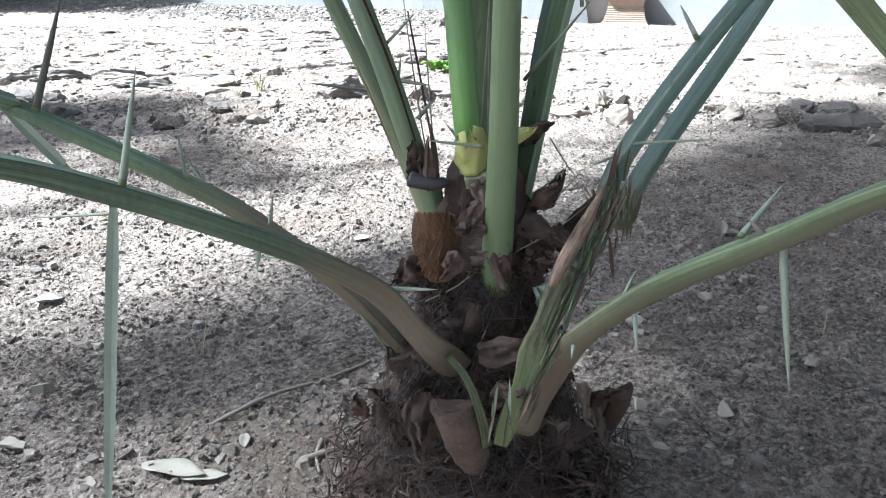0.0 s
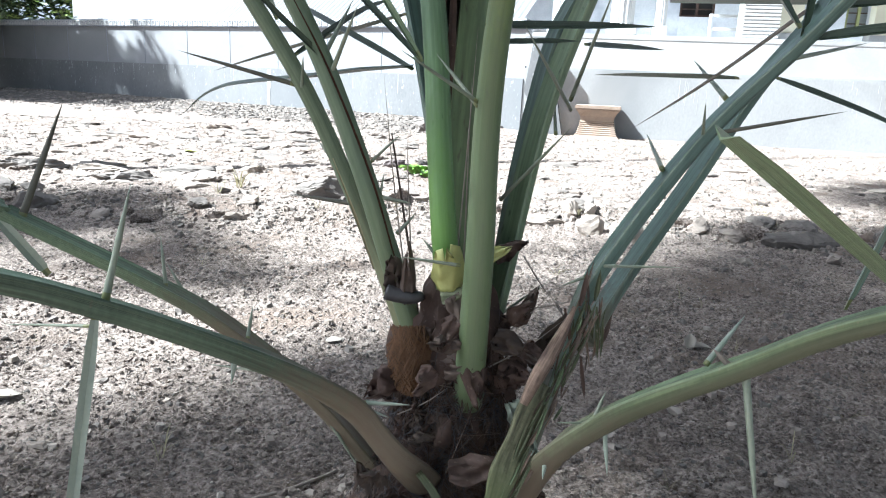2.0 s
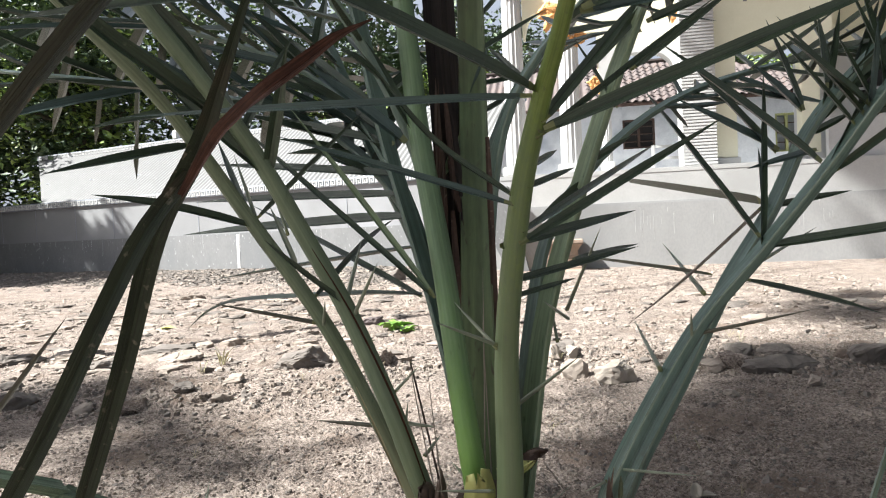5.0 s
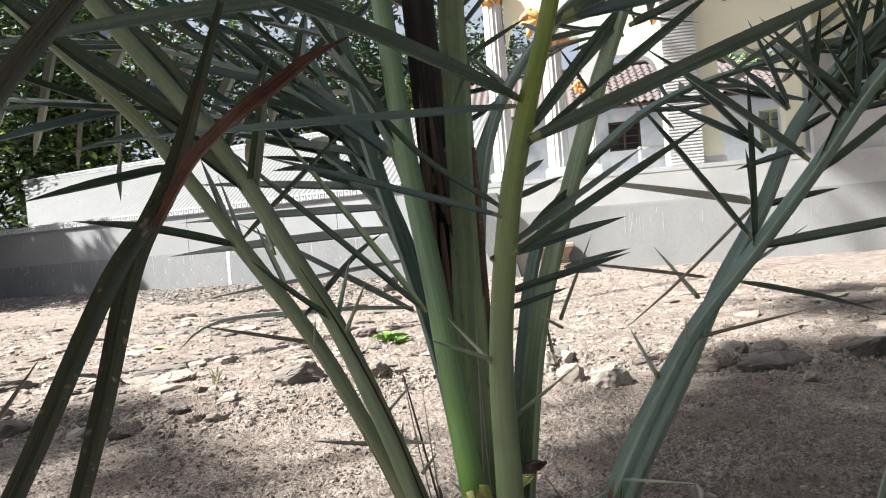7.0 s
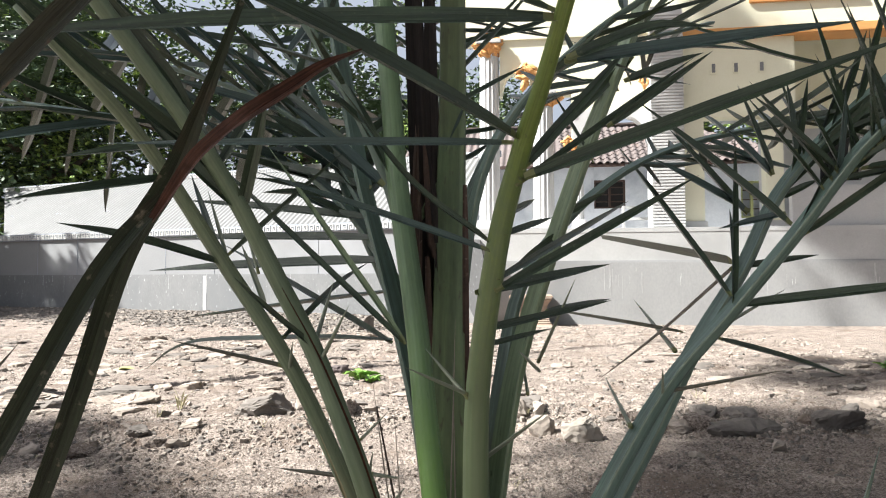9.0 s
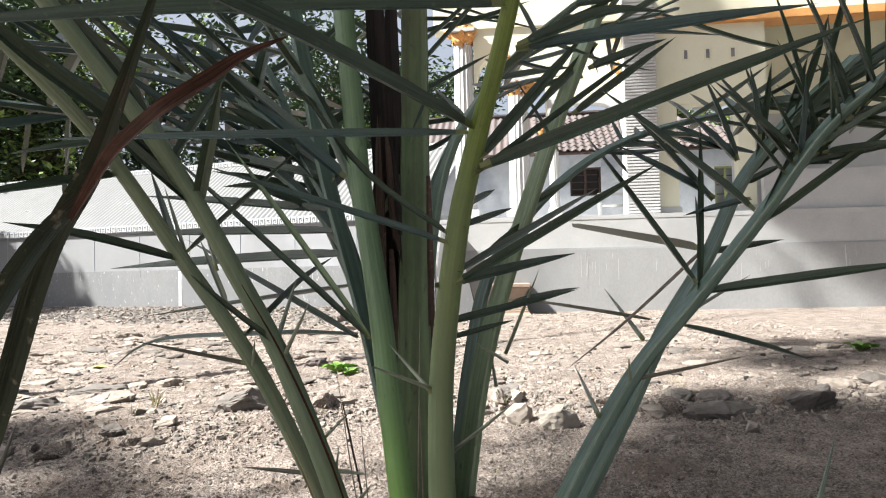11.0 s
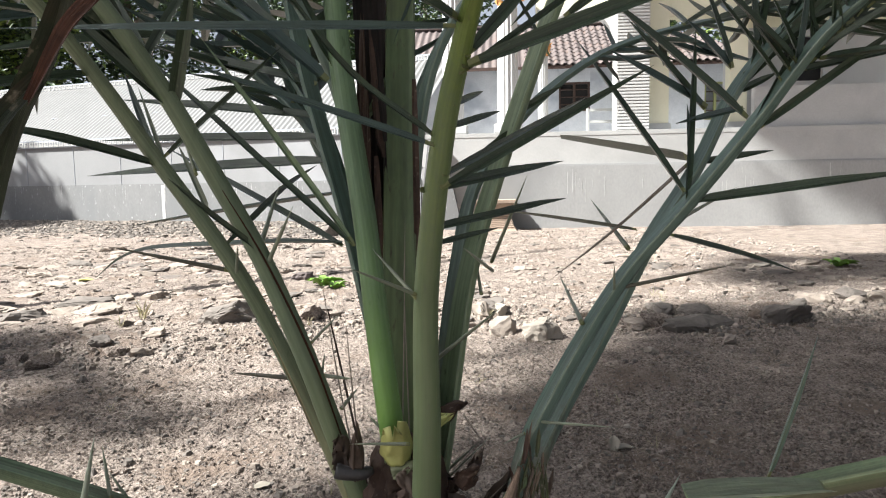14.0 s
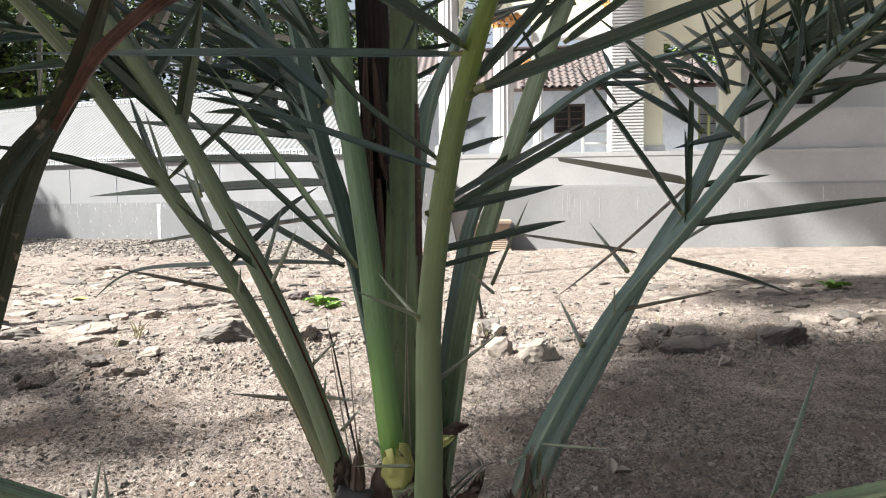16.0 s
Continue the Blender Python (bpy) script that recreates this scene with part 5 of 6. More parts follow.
full_frond([(0.10, 1.08, 0.45), (0.050, 1.13, 0.80), (-0.015, 1.20, 1.03), (-0.14, 1.30, 1.20), (-0.40, 1.42, 1.32), (-0.7, 1.5, 1.38)], 0.036, 0.012, 11, 34, 0.34, 0.46, broad=1.5)
full_frond([(0.10, 1.09, 0.45), (0.060, 1.12, 0.75), (0.01, 1.18, 0.95), (-0.15, 1.32, 1.12), (-0.45, 1.48, 1.22), (-0.8, 1.56, 1.28)], 0.036, 0.012, 12, 24, 0.32, 0.46, broad=1.5)
full_frond([(0.12, 1.09, 0.45), (0.13, 1.16, 0.78), (0.14, 1.26, 1.08), (0.17, 1.45, 1.36), (0.24, 1.7, 1.6)], 0.036, 0.014, 13, 18, 0.34, 0.5)
full_frond([(0.12, 1.08, 0.45), (0.13, 1.12, 0.80), (0.17, 1.17, 1.06), (0.36, 1.27, 1.30), (0.75, 1.42, 1.46)], 0.034, 0.012, 14, 22, 0.30, 0.60)
full_frond([(0.10, 1.07, 0.5), (0.060, 1.09, 0.88), (-0.02, 1.08, 1.14), (-0.2, 1.0, 1.38), (-0.5, 0.9, 1.54)], 0.036, 0.014, 15, 18, 0.36, 0.5)
full_frond([(0.12, 1.06, 0.5), (0.13, 1.09, 0.85), (0.20, 1.08, 1.14), (0.45, 1.02, 1.36), (0.85, 0.95, 1.48)], 0.034, 0.012, 16, 24, 0.32, 0.55)
full_frond([(0.16, 1.09, 0.42), (0.21, 1.15, 0.74), (0.28, 1.18, 0.94), (0.50, 1.24, 1.12), (0.85, 1.32, 1.22), (1.25, 1.38, 1.28)], 0.034, 0.012, 17, 40, 0.28, 0.58, broad=1.2)


full_frond([(0.10, 1.10, 0.45), (0.055, 1.18, 0.80), (-0.04, 1.28, 1.06), (-0.12, 1.42, 1.3), (-0.26, 1.6, 1.5)], 0.036, 0.012, 19, 24, 0.36, 0.45, broad=1.6)


# ---- husks, stubs and fibres round the trunk ----
def husk(at, along, out, length, width, curl, material, label="", name="husk", taper=0.6, wave=0.15, seed=0):
    """A curled, cupped piece of dry sheath with thickness."""
    rng = random.Random(seed)
    a, o = Vector(along).normalized(), Vector(out)
    o = (o - a * o.dot(a)).normalized()
    s = a.cross(o)
    nu, nv = 12, 11
    front, back = [], []
    for j in range(nv + 1):
        v = j / nv
        w = width / 2 * (1 - taper * v ** 1.6) * (0.75 + 0.5 * min(1, v * 3)) * (1 if j < nv else 0.35)
        for i in range(nu + 1):
            u = i / nu * 2 - 1
            ang = u * curl
            r = w / max(0.3, curl)
            rag = 1 + 0.45 * noise.noise((u * 2.2 + seed * 5.3, 0.5, 9.1)) + 0.25 * noise.noise((u * 7 + seed, 3.5, 1.1))
            p = Vector(at) + a * (length * v * rag * (1 - 0.06 * abs(u))) + s * math.sin(ang) * r + o * ((math.cos(ang) - 1) * r + length * 0.28 * v * v)
            p += o * wave * width * (2.2 * noise.noise((u * 1.7 + seed * 3.1, v * 3, seed)) + 1.3 * noise.noise((u * 6 + seed, v * 7, 2.5)) + 0.5 * noise.noise((u * 15 + seed, v * 5, 6.5))) + s * wave * 0.5 * width * noise.noise((u * 3, v * 5 + seed * 1.7, 4.2))
            front.append(p)
            back.append(p - o * 0.0022 - a * 0.0003)
    n1 = nu + 1
    verts = front + back
    off = len(front)
    faces = []
    for j in range(nv):
        for i in range(nu):
            q = (j * n1 + i, j * n1 + i + 1, (j + 1) * n1 + i + 1, (j + 1) * n1 + i)
            faces += [q, tuple(off + k for k in q[::-1])]
    for i in range(nu):
        faces += [(i, off + i, off + i + 1, i + 1), (nv * n1 + i, nv * n1 + i + 1, off + nv * n1 + i + 1, off + nv * n1 + i)]
    for j in range(nv):
        faces += [(j * n1, (j + 1) * n1, off + (j + 1) * n1, off + j * n1), (j * n1 + nu, off + j * n1 + nu, off + (j + 1) * n1 + nu, (j + 1) * n1 + nu)]
    return raw(name, verts, faces, material, True, palm, label)


husk((0.080, 0.922, 0.534), (-0.10, -0.02, 1), (-0.1, -1, 0), 0.054, 0.046, 1.0, yellow_leaf, "yellow sheath collar", "sheath", 0.35, 0.05, 1)
husk((0.112, 0.968, 0.566), (0.80, -0.05, 0.26), (0, -0.9, 0.4), 0.048, 0.026, 0.6, yellow_leaf, "yellow sheath collar", "sheath", 0.8, 0.10, 2)
husk((0.070, 0.922, 0.526), (0.7, -0.1, 0.20), (0, -0.8, 0.5), 0.036, 0.022, 0.5, petiole_dirty, "green sheath tip", "sheath", 0.8, 0.08, 3)
TUBE = [(math.cos(a * math.tau / 14) * (1 + 0.08 * math.sin(a * 3)), math.sin(a * math.tau / 14)) for a in range(14)]
raw("husk", *sweep(smooth_path([(0.000, 0.960, 0.520), (0.016, 0.957, 0.516), (0.034, 0.956, 0.514), (0.050, 0.960, 0.516)], 4), [0.0098, 0.0102, 0.0098, 0.0094, 0.0092, 0.0088, 0.0090, 0.0086, 0.0081, 0.0079, 0.0074, 0.0065, 0.0045], TUBE, Vector((0.1, -1, 0.3))), husk_black, True, palm, "rolled blue-black dry sheath")
husk((0.010, 0.975, 0.515), (0.0, -0.1, 1), (-0.5, -0.9, 0), 0.050, 0.036, 0.9, husk_brown, "", "husk", 0.7, 0.25, 5)
husk((0.030, 0.955, 0.505), (-0.05, -0.05, 1), (0, -1, 0.1), 0.075, 0.024, 1.0, husk_brown, "", "husk", 0.8, 0.12, 6)
husk((0.152, 1.03, 0.548), (0.65, -0.1, 0.55), (0.3, -0.9, 0.2), 0.045, 0.04, 1.6, husk_dark, "grey-black curled sheath", "husk", 0.7, 0.12, 7)
husk((0.075, 0.945, 0.490), (0.35, -0.2, -0.9), (0, -1, 0.2), 0.075, 0.034, 0.9, husk_red, "", "husk", 0.75, 0.15, 8)
husk((0.058, 0.950, 0.475), (-0.1, -0.2, -1), (0, -1, 0.3), 0.050, 0.036, 0.9, husk_brown, "", "husk", 0.75, 0.15, 9)
husk((0.085, 0.925, 0.440), (0.6, -0.2, -0.6), (0, -1, 0.3), 0.055, 0.034, 0.8, husk_dark, "", "husk", 0.7, 0.15, 10)
husk((0.060, 0.930, 0.430), (0.7, -0.2, 0.1), (0, -0.9, 0.4), 0.060, 0.040, 0.8, husk_brown, "", "husk", 0.7, 0.15, 11)
husk((0.145, 0.940, 0.470), (0.7, -0.2, -0.4), (0, -1, 0.3), 0.055, 0.038, 0.9, husk_brown, "", "husk", 0.7, 0.15, 12)
husk((0.150, 0.930, 0.425), (0.8, -0.2, -0.1), (0.1, -1, 0.4), 0.050, 0.040, 0.9, husk_red, "", "husk", 0.7, 0.15, 13)
husk((0.215, 1.000, 0.400), (0.15, -0.2, 1), (0.5, -0.8, 0), 0.085, 0.026, 1.4, husk_brown, "", "husk", 0.5, 0.2, 14)
husk((0.175, 0.950, 0.405), (0.2, -0.1, 1), (0.4, -0.9, 0), 0.065, 0.036, 1.0, husk_dark, "", "husk", 0.4, 0.2, 15)
husk((0.168, 0.900, 0.395), (0.35, -0.25, -0.85), (0.2, -1, 0.3), 0.075, 0.026, 0.8, leaf_pale, "grey curled dead leaf", "dead_leaf", 0.6, 0.3, 16)
husk((0.015, 0.935, 0.420), (-0.5, -0.2, -0.5), (-0.4, -0.9, 0.2), 0.050, 0.045, 0.8, husk_red, "", "husk", 0.7, 0.2, 17)
husk((-0.005, 0.870, 0.285), (-0.35, -0.2, 0.8), (-0.3, -0.9, 0.1), 0.055, 0.048, 0.7, husk_brown, "", "husk", 0.5, 0.2, 18)
husk((0.085, 0.850, 0.325), (0.9, -0.1, 0.1), (0, -0.8, 0.6), 0.075, 0.040, 0.8, husk_dark, "", "husk", 0.5, 0.2, 19)
husk((0.105, 0.815, 0.275), (0.6, -0.2, 0.5), (0, -0.9, 0.3), 0.050, 0.040, 0.9, husk_red, "", "husk", 0.6, 0.2, 20)
husk((-0.075, 0.910, 0.190), (0.1, -0.1, 0.9), (-0.4, -0.9, 0.1), 0.042, 0.034, 0.8, husk_red, "reddish dead sheath", "husk", 0.7, 0.2, 21)
husk((-0.045, 0.895, 0.180), (0.0, -0.1, 1), (-0.3, -0.9, 0.1), 0.045, 0.032, 1.2, husk_brown, "", "husk", 0.6, 0.2, 22)
husk((0.262, 0.940, 0.165), (0.35, -0.1, 0.9), (0.5, -0.8, 0), 0.055, 0.036, 2.0, husk_dark, "rolled grey-brown sheath", "husk", 0.2, 0.15, 23)
husk((0.235, 0.905, 0.245), (0.1, -0.3, -0.9), (0.4, -0.9, 0), 0.050, 0.018, 0.7, fibre_grey, "", "husk", 0.5, 0.3, 24)
husk((0.255, 0.890, 0.215), (0.1, -0.3, -0.9), (0.4, -0.9, 0), 0.045, 0.016, 0.7, husk_brown, "", "husk", 0.5, 0.3, 25)
husk((0.010, 0.840, 0.270), (0.1, -0.1, -1), (-0.2, -1, 0), 0.060, 0.050, 0.9, husk_dark, "", "husk", 0.5, 0.2, 26)

husk((0.083, 0.912, 0.531), (0.5, -0.2, -0.8), (0, -1, 0.2), 0.036, 0.030, 1.0, husk_brown, "", "husk", 0.6, 0.12, 120)
husk((0.093, 0.904, 0.504), (-0.4, -0.2, -0.6), (0, -1, 0.2), 0.042, 0.034, 1.1, husk_dark, "", "husk", 0.6, 0.12, 121)
husk((0.096, 0.897, 0.473), (-0.8, -0.2, 0.1), (0, -1, 0.2), 0.040, 0.030, 1.0, husk_brown, "", "husk", 0.6, 0.12, 122)
husk((0.066, 0.901, 0.437), (-0.5, -0.3, -0.4), (0, -1, 0.2), 0.034, 0.030, 0.8, husk_red, "", "husk", 0.6, 0.12, 123)
husk((0.167, 0.946, 0.484), (0.5, -0.2, 0.7), (0, -1, 0.2), 0.040, 0.034, 1.0, husk_dark, "", "husk", 0.6, 0.12, 124)
husk((0.189, 0.967, 0.489), (0.2, -0.2, 1), (0, -1, 0.2), 0.050, 0.022, 1.2, husk_brown, "", "husk", 0.6, 0.12, 125)
husk((0.179, 0.919, 0.459), (0.7, -0.2, -0.3), (0, -1, 0.2), 0.040, 0.030, 0.9, husk_dark, "", "husk", 0.6, 0.12, 126)
husk((0.112, 0.933, 0.499), (0.1, -0.2, 1), (0, -1, 0.2), 0.050, 0.035, 0.9, husk_dark, "", "husk", 0.6, 0.12, 127)
husk((0.112, 0.901, 0.449), (0.2, -0.2, -1), (0, -1, 0.2), 0.050, 0.035, 0.9, husk_dark, "", "husk", 0.6, 0.12, 128)

# cut stubs of old leaf stalks
def worn(verts, amount, size, seed):
    """Roughens the surface of a stalk."""
    return [v + Vector((noise.noise(v * size + Vector((seed, 0, 0))), noise.noise(v * size + Vector((0, seed, 0))), noise.noise(v * size + Vector((0, 0, seed))))) * amount for v in (Vector(q) for q in verts)]


STUB = smooth_path([(0.084, 0.86, 0.150), (0.071, 0.815, 0.205), (0.060, 0.797, 0.250), (0.051, 0.798, 0.286)], 7)
v, f = sweep(STUB, [0.0215 + 0.0005 * i for i in range(22)], KEEL, Vector((0.15, 0.9, 0.5)))
stub = lined(raw("leaf_stub", worn(v, 0.0030, 110, 3), f, stub_mud, True, palm, "mud-brown cut leaf stalk"), RING)
for e in stub.data.edges:
    e.use_edge_sharp = min(e.vertices) >= 21 * RING
# thin dark cap; the hollow end's shade is put into its colour
v, f = sweep([STUB[-1] - Vector((0.0, 0.0, 0.002)), STUB[-1] + Vector((-0.0004, 0.0, 0.0016))], [0.0225, 0.0215], KEEL, Vector((0.15, 0.9, 0.5)))
lined(raw("cut_face", worn(v, 0.003, 120, 5), f, husk_dark, False, stub, "dark cap for the shaded hollow of the cut end"), RING)
lined(raw("leaf_stub", *sweep(smooth_path([(0.093, 0.80, 0.225), (0.088, 0.782, 0.262), (0.078, 0.785, 0.300), (0.066, 0.806, 0.320), (0.048, 0.84, 0.328)], 5), [0.0062 - 0.0001 * i for i in range(21)], PETIOLE, Vector((0.2, -1, 0.3))), petiole_dirty, True, palm, "small green split leaf stalk"), RING)
raw("leaf_stub", *sweep(smooth_path([(0.30, 1.0, 0.10), (0.305, 0.96, 0.17), (0.30, 0.93, 0.215)], 5), [0.021 - 0.0004 * i for i in range(11)], PETIOLE, Vector((-0.5, 0.6, 1))), husk_dark, True, palm)

# the shredded dead stalk in front of the right-hand frond
dead = raw("dead_stalk", *sweep(smooth_path([(0.108, 0.785, 0.238), (0.133, 0.800, 0.311), (0.152, 0.83, 0.350), (0.178, 0.862, 0.392), (0.200, 0.89, 0.425)], 5), [0.0085 + 0.0010 * min(i, 7) + 0.002 * math.sin(i * 0.9) for i in range(21)], PETIOLE, Vector((0.1, -1, 0.4))), petiole_dead, True, palm, "shredded dying green-brown leaf stalk")
lined(dead, RING)
lined(raw("bark_strip", *sweep(smooth_path([(0.172, 0.852, 0.415), (0.187, 0.862, 0.443), (0.205, 0.877, 0.468), (0.223, 0.893, 0.495), (0.240, 0.910, 0.522)], 6), [0.003 + 0.0065 * math.sin(math.pi * min(1, 0.12 + i / 26)) for i in range(25)], PETIOLE, Vector((0.15, 1, -0.3))), stalk_tan, True, palm, "tan fibrous strip of a dead leaf base"), RING)
SHRED = (petiole_dirty, stalk_tan, petiole_dirty, husk_brown, petiole_olive, petiole_dirty, fibre_grey)
for k in range(90):
    rng = random.Random(300 + k)
    u = rng.random() ** 0.7
    p = Vector((0.116, 0.775, 0.262)).lerp(Vector((0.258, 0.928, 0.495)), u) + Vector((rng.uniform(-0.012, 0.012), -0.008, rng.uniform(-0.010, 0.010)))
    d = Vector((0.46 + rng.uniform(-0.12, 0.14), 0.44 + rng.uniform(-0.12, 0.03), 0.80)) * rng.uniform(0.012, 0.055)
    blade(dead, p, p + d, rng.uniform(0.0015, 0.0055), SHRED[k % 7], rng.uniform(-0.08, 0.08), "shred", (0.1, -1, 0.3))
for k in range(26):
    rng = random.Random(400 + k)
    p = Vector((0.262 + rng.uniform(-0.03, 0.03), 0.932 + rng.uniform(-0.01, 0.01), 0.515 + rng.uniform(-0.07, 0.02)))
    d = Vector((rng.uniform(-0.15, 0.3), rng.uniform(-0.12, 0.02), -1.0 if k % 3 else 0.9)) * rng.uniform(0.03, 0.085)
    blade(G, p, p + d, rng.uniform(0.002, 0.008), (husk_red, petiole_dirty, petiole_dirty, stalk_tan, husk_brown)[k % 5], rng.uniform(-0.1, 0.1), "shred", (0.1, -1, 0.2))
for k in range(7):
    rng = random.Random(460 + k)
    p = Vector((0.103 + rng.uniform(-0.02, 0.025), 0.765, 0.245 + rng.uniform(0, 0.05)))
    blade(dead, p, p + Vector((rng.uniform(-0.35, 0.2), -0.1, 1)) * rng.uniform(0.03, 0.09), rng.uniform(0.0015, 0.004), (spine_green, leaf_pale, petiole_dirty, stalk_tan)[k % 4], rng.uniform(-0.15, 0.15), "shred", (0.1, -1, 0.2))

# dark dry sheaths among the upright stalks; the gap's shade is in their black
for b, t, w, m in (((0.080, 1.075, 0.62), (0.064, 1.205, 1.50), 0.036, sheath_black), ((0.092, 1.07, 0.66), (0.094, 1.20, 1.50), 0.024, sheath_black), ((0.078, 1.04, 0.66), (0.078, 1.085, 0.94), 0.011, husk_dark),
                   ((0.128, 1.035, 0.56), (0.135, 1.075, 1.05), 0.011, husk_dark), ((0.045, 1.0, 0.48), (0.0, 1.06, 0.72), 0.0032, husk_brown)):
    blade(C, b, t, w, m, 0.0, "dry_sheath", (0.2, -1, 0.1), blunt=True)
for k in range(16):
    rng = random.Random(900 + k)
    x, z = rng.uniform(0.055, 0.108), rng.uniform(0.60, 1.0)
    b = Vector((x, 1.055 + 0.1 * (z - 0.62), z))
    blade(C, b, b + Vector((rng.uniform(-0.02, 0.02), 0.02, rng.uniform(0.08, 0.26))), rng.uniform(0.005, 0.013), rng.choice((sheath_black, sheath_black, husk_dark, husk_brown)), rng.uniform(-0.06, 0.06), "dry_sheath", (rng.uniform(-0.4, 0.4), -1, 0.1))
for b, t in (((0.03, 0.985, 0.50), (-0.012, 1.02, 0.80)), ((0.035, 0.98, 0.52), (0.02, 1.0, 0.74)), ((0.10, 0.95, 0.50), (0.10, 0.98, 0.80)), ((0.09, 0.955, 0.56), (0.105, 0.985, 0.86)),
             ((0.16, 1.0, 0.47), (0.26, 1.02, 0.40)), ((0.15, 0.95, 0.46), (0.235, 0.96, 0.545)), ((0.19, 1.02, 0.56), (0.235, 1.0, 0.50)), ((0.235, 1.0, 0.50), (0.275, 0.99, 0.45)),
             ((0.16, 0.96, 0.50), (0.27, 0.98, 0.515)), ((0.13, 0.94, 0.42), (0.235, 0.93, 0.50)), ((0.20, 0.97, 0.36), (0.24, 0.96, 0.47)), ((0.02, 0.93, 0.36), (0.085, 0.90, 0.415))):
    blade(C, b, t, 0.0024, twig_grey, 0.05, "dry_strand", (0.2, -1, 0.1), "round")


for k in range(46):
    rng = random.Random(700 + k)
    a, z = rng.uniform(math.pi * 0.95, math.tau * 1.02), rng.uniform(0.06, 0.48)
    r = trunk_radius(z) * 0.95
    c, s_ = math.cos(a), math.sin(a)
    way = Vector((c * 0.4 + rng.uniform(-0.7, 0.7), s_ * 0.4 + rng.uniform(-0.3, 0.3), rng.choice((-0.8, 0.9, 0.3))))
    husk((0.10 + r * c, 0.99 + r * s_, z), way, (c, s_, 0.2), rng.uniform(0.025, 0.06), rng.uniform(0.015, 0.04), rng.uniform(0.5, 1.2), (husk_dark, husk_brown, husk_dark, fibre_grey, husk_red)[k % 5], "", "husk", rng.uniform(0.4, 0.9), 0.28, 40 + k)


def strands(count, seed, place, material, name, thick, label):
    """Many thin bent fibres in one mesh."""
    rng = random.Random(seed)
    verts, faces = [], []
    tri = [(math.cos(a * math.tau / 3), math.sin(a * math.tau / 3)) for a in range(3)]
    for _ in range(count):
        pts, t = place(rng), thick * rng.uniform(0.6, 1.5)
        path = smooth_path(pts, 3)
        v, f = sweep(path, [t * (1 - 0.7 * i / (len(path) - 1)) for i in range(len(path))], tri, Vector((0.31, 0.42, 0.85)))
        k = len(verts)
        verts += v
        faces += [tuple(k + q for q in face) for face in f]
    ob = raw(name, verts, faces, material, False, palm, label)
    return tagged(ob, kind="stuff")


def on_trunk(a, z, out=1.04):
    r = trunk_radius(z) * out
    return Vector((0.10 + r * math.cos(a), 0.99 + r * math.sin(a), z))


def hairy(rng):
    a, z = rng.uniform(math.pi * 0.95, math.tau * 1.03), rng.uniform(0.12, 0.42)
    l = rng.uniform(0.02, 0.09)
    p = on_trunk(a, z)
    q = on_trunk(a + rng.uniform(-0.5, 0.5), max(0.0, z + rng.uniform(-l, l * 0.5)), rng.uniform(1.0, 1.2))
    r = on_trunk(a + rng.uniform(-0.8, 0.8), max(0.0, z + rng.uniform(-l * 1.6, l)), rng.uniform(1.0, 1.35))
    return [p, q, r]


def skirt(rng):
    a = rng.uniform(math.pi * 0.9, math.tau * 1.1)
    r0 = rng.uniform(0.15, 0.24)
    p = Vector((0.10 + r0 * math.cos(a), 0.99 + r0 * math.sin(a), rng.uniform(0.02, 0.12)))
    d = Vector((rng.gauss(0, 1), rng.gauss(0, 1), rng.gauss(-0.2, 0.3))).normalized() * rng.uniform(0.02, 0.07)
    q = p + d
    q.z = max(0.03, q.z)
    return [p, p.lerp(q, 0.5) + Vector((0, 0, rng.uniform(-0.005, 0.02))), q]


def weave(rng):
    """One thread of a bulging net, slanting one way or the other."""
    way, k = rng.choice((-1, 1)), rng.uniform(-1.3, 1.3)
    pts = []
    for i in range(7):
        v = -1 + i / 3
        u = k + way * v * 0.75 + 0.05 * math.sin(v * 9 + k * 20)
        if abs(u) < 0.93:
            pts.append(Vector((0.034 + 0.034 * u * (1 - 0.25 * v * v) - 0.004 * v, 0.940 - 0.030 * (1 - u * u) * (1 - 0.3 * v * v) + rng.uniform(-0.002, 0.002), 0.440 + 0.048 * v * (1 - 0.12 * u * u))))
    return pts if len(pts) > 2 else weave(rng)


strands(130, 21, hairy, fibre_grey, "fibre_mat", 0.0011, "grey-brown hairy fibre")
strands(560, 22, hairy, husk_dark, "fibre_mat", 0.0014, "dark matted fibre")
strands(650, 61, hairy, husk_brown, "fibre_mat", 0.0009, "fine brown matted fibre")
strands(500, 62, hairy, husk_black, "fibre_mat", 0.0011, "fine black matted fibre")
def chunk(rng):
    a, r0 = rng.uniform(math.pi * 0.85, math.tau * 1.15), rng.uniform(0.10, 0.225)
    p = Vector((0.10 + r0 * math.cos(a), 0.99 + r0 * math.sin(a), 0.0))
    p.z = ground_height(p.x, p.y) + rng.uniform(0.0, 0.02) + 0.10 * max(0, 0.2 - r0)
    d = Vector((rng.gauss(0, 1), rng.gauss(0, 1), rng.gauss(0, 0.35))).normalized() * rng.uniform(0.008, 0.03)
    return [p, p + d * 0.5 + Vector((0, 0, 0.003)), p + d]


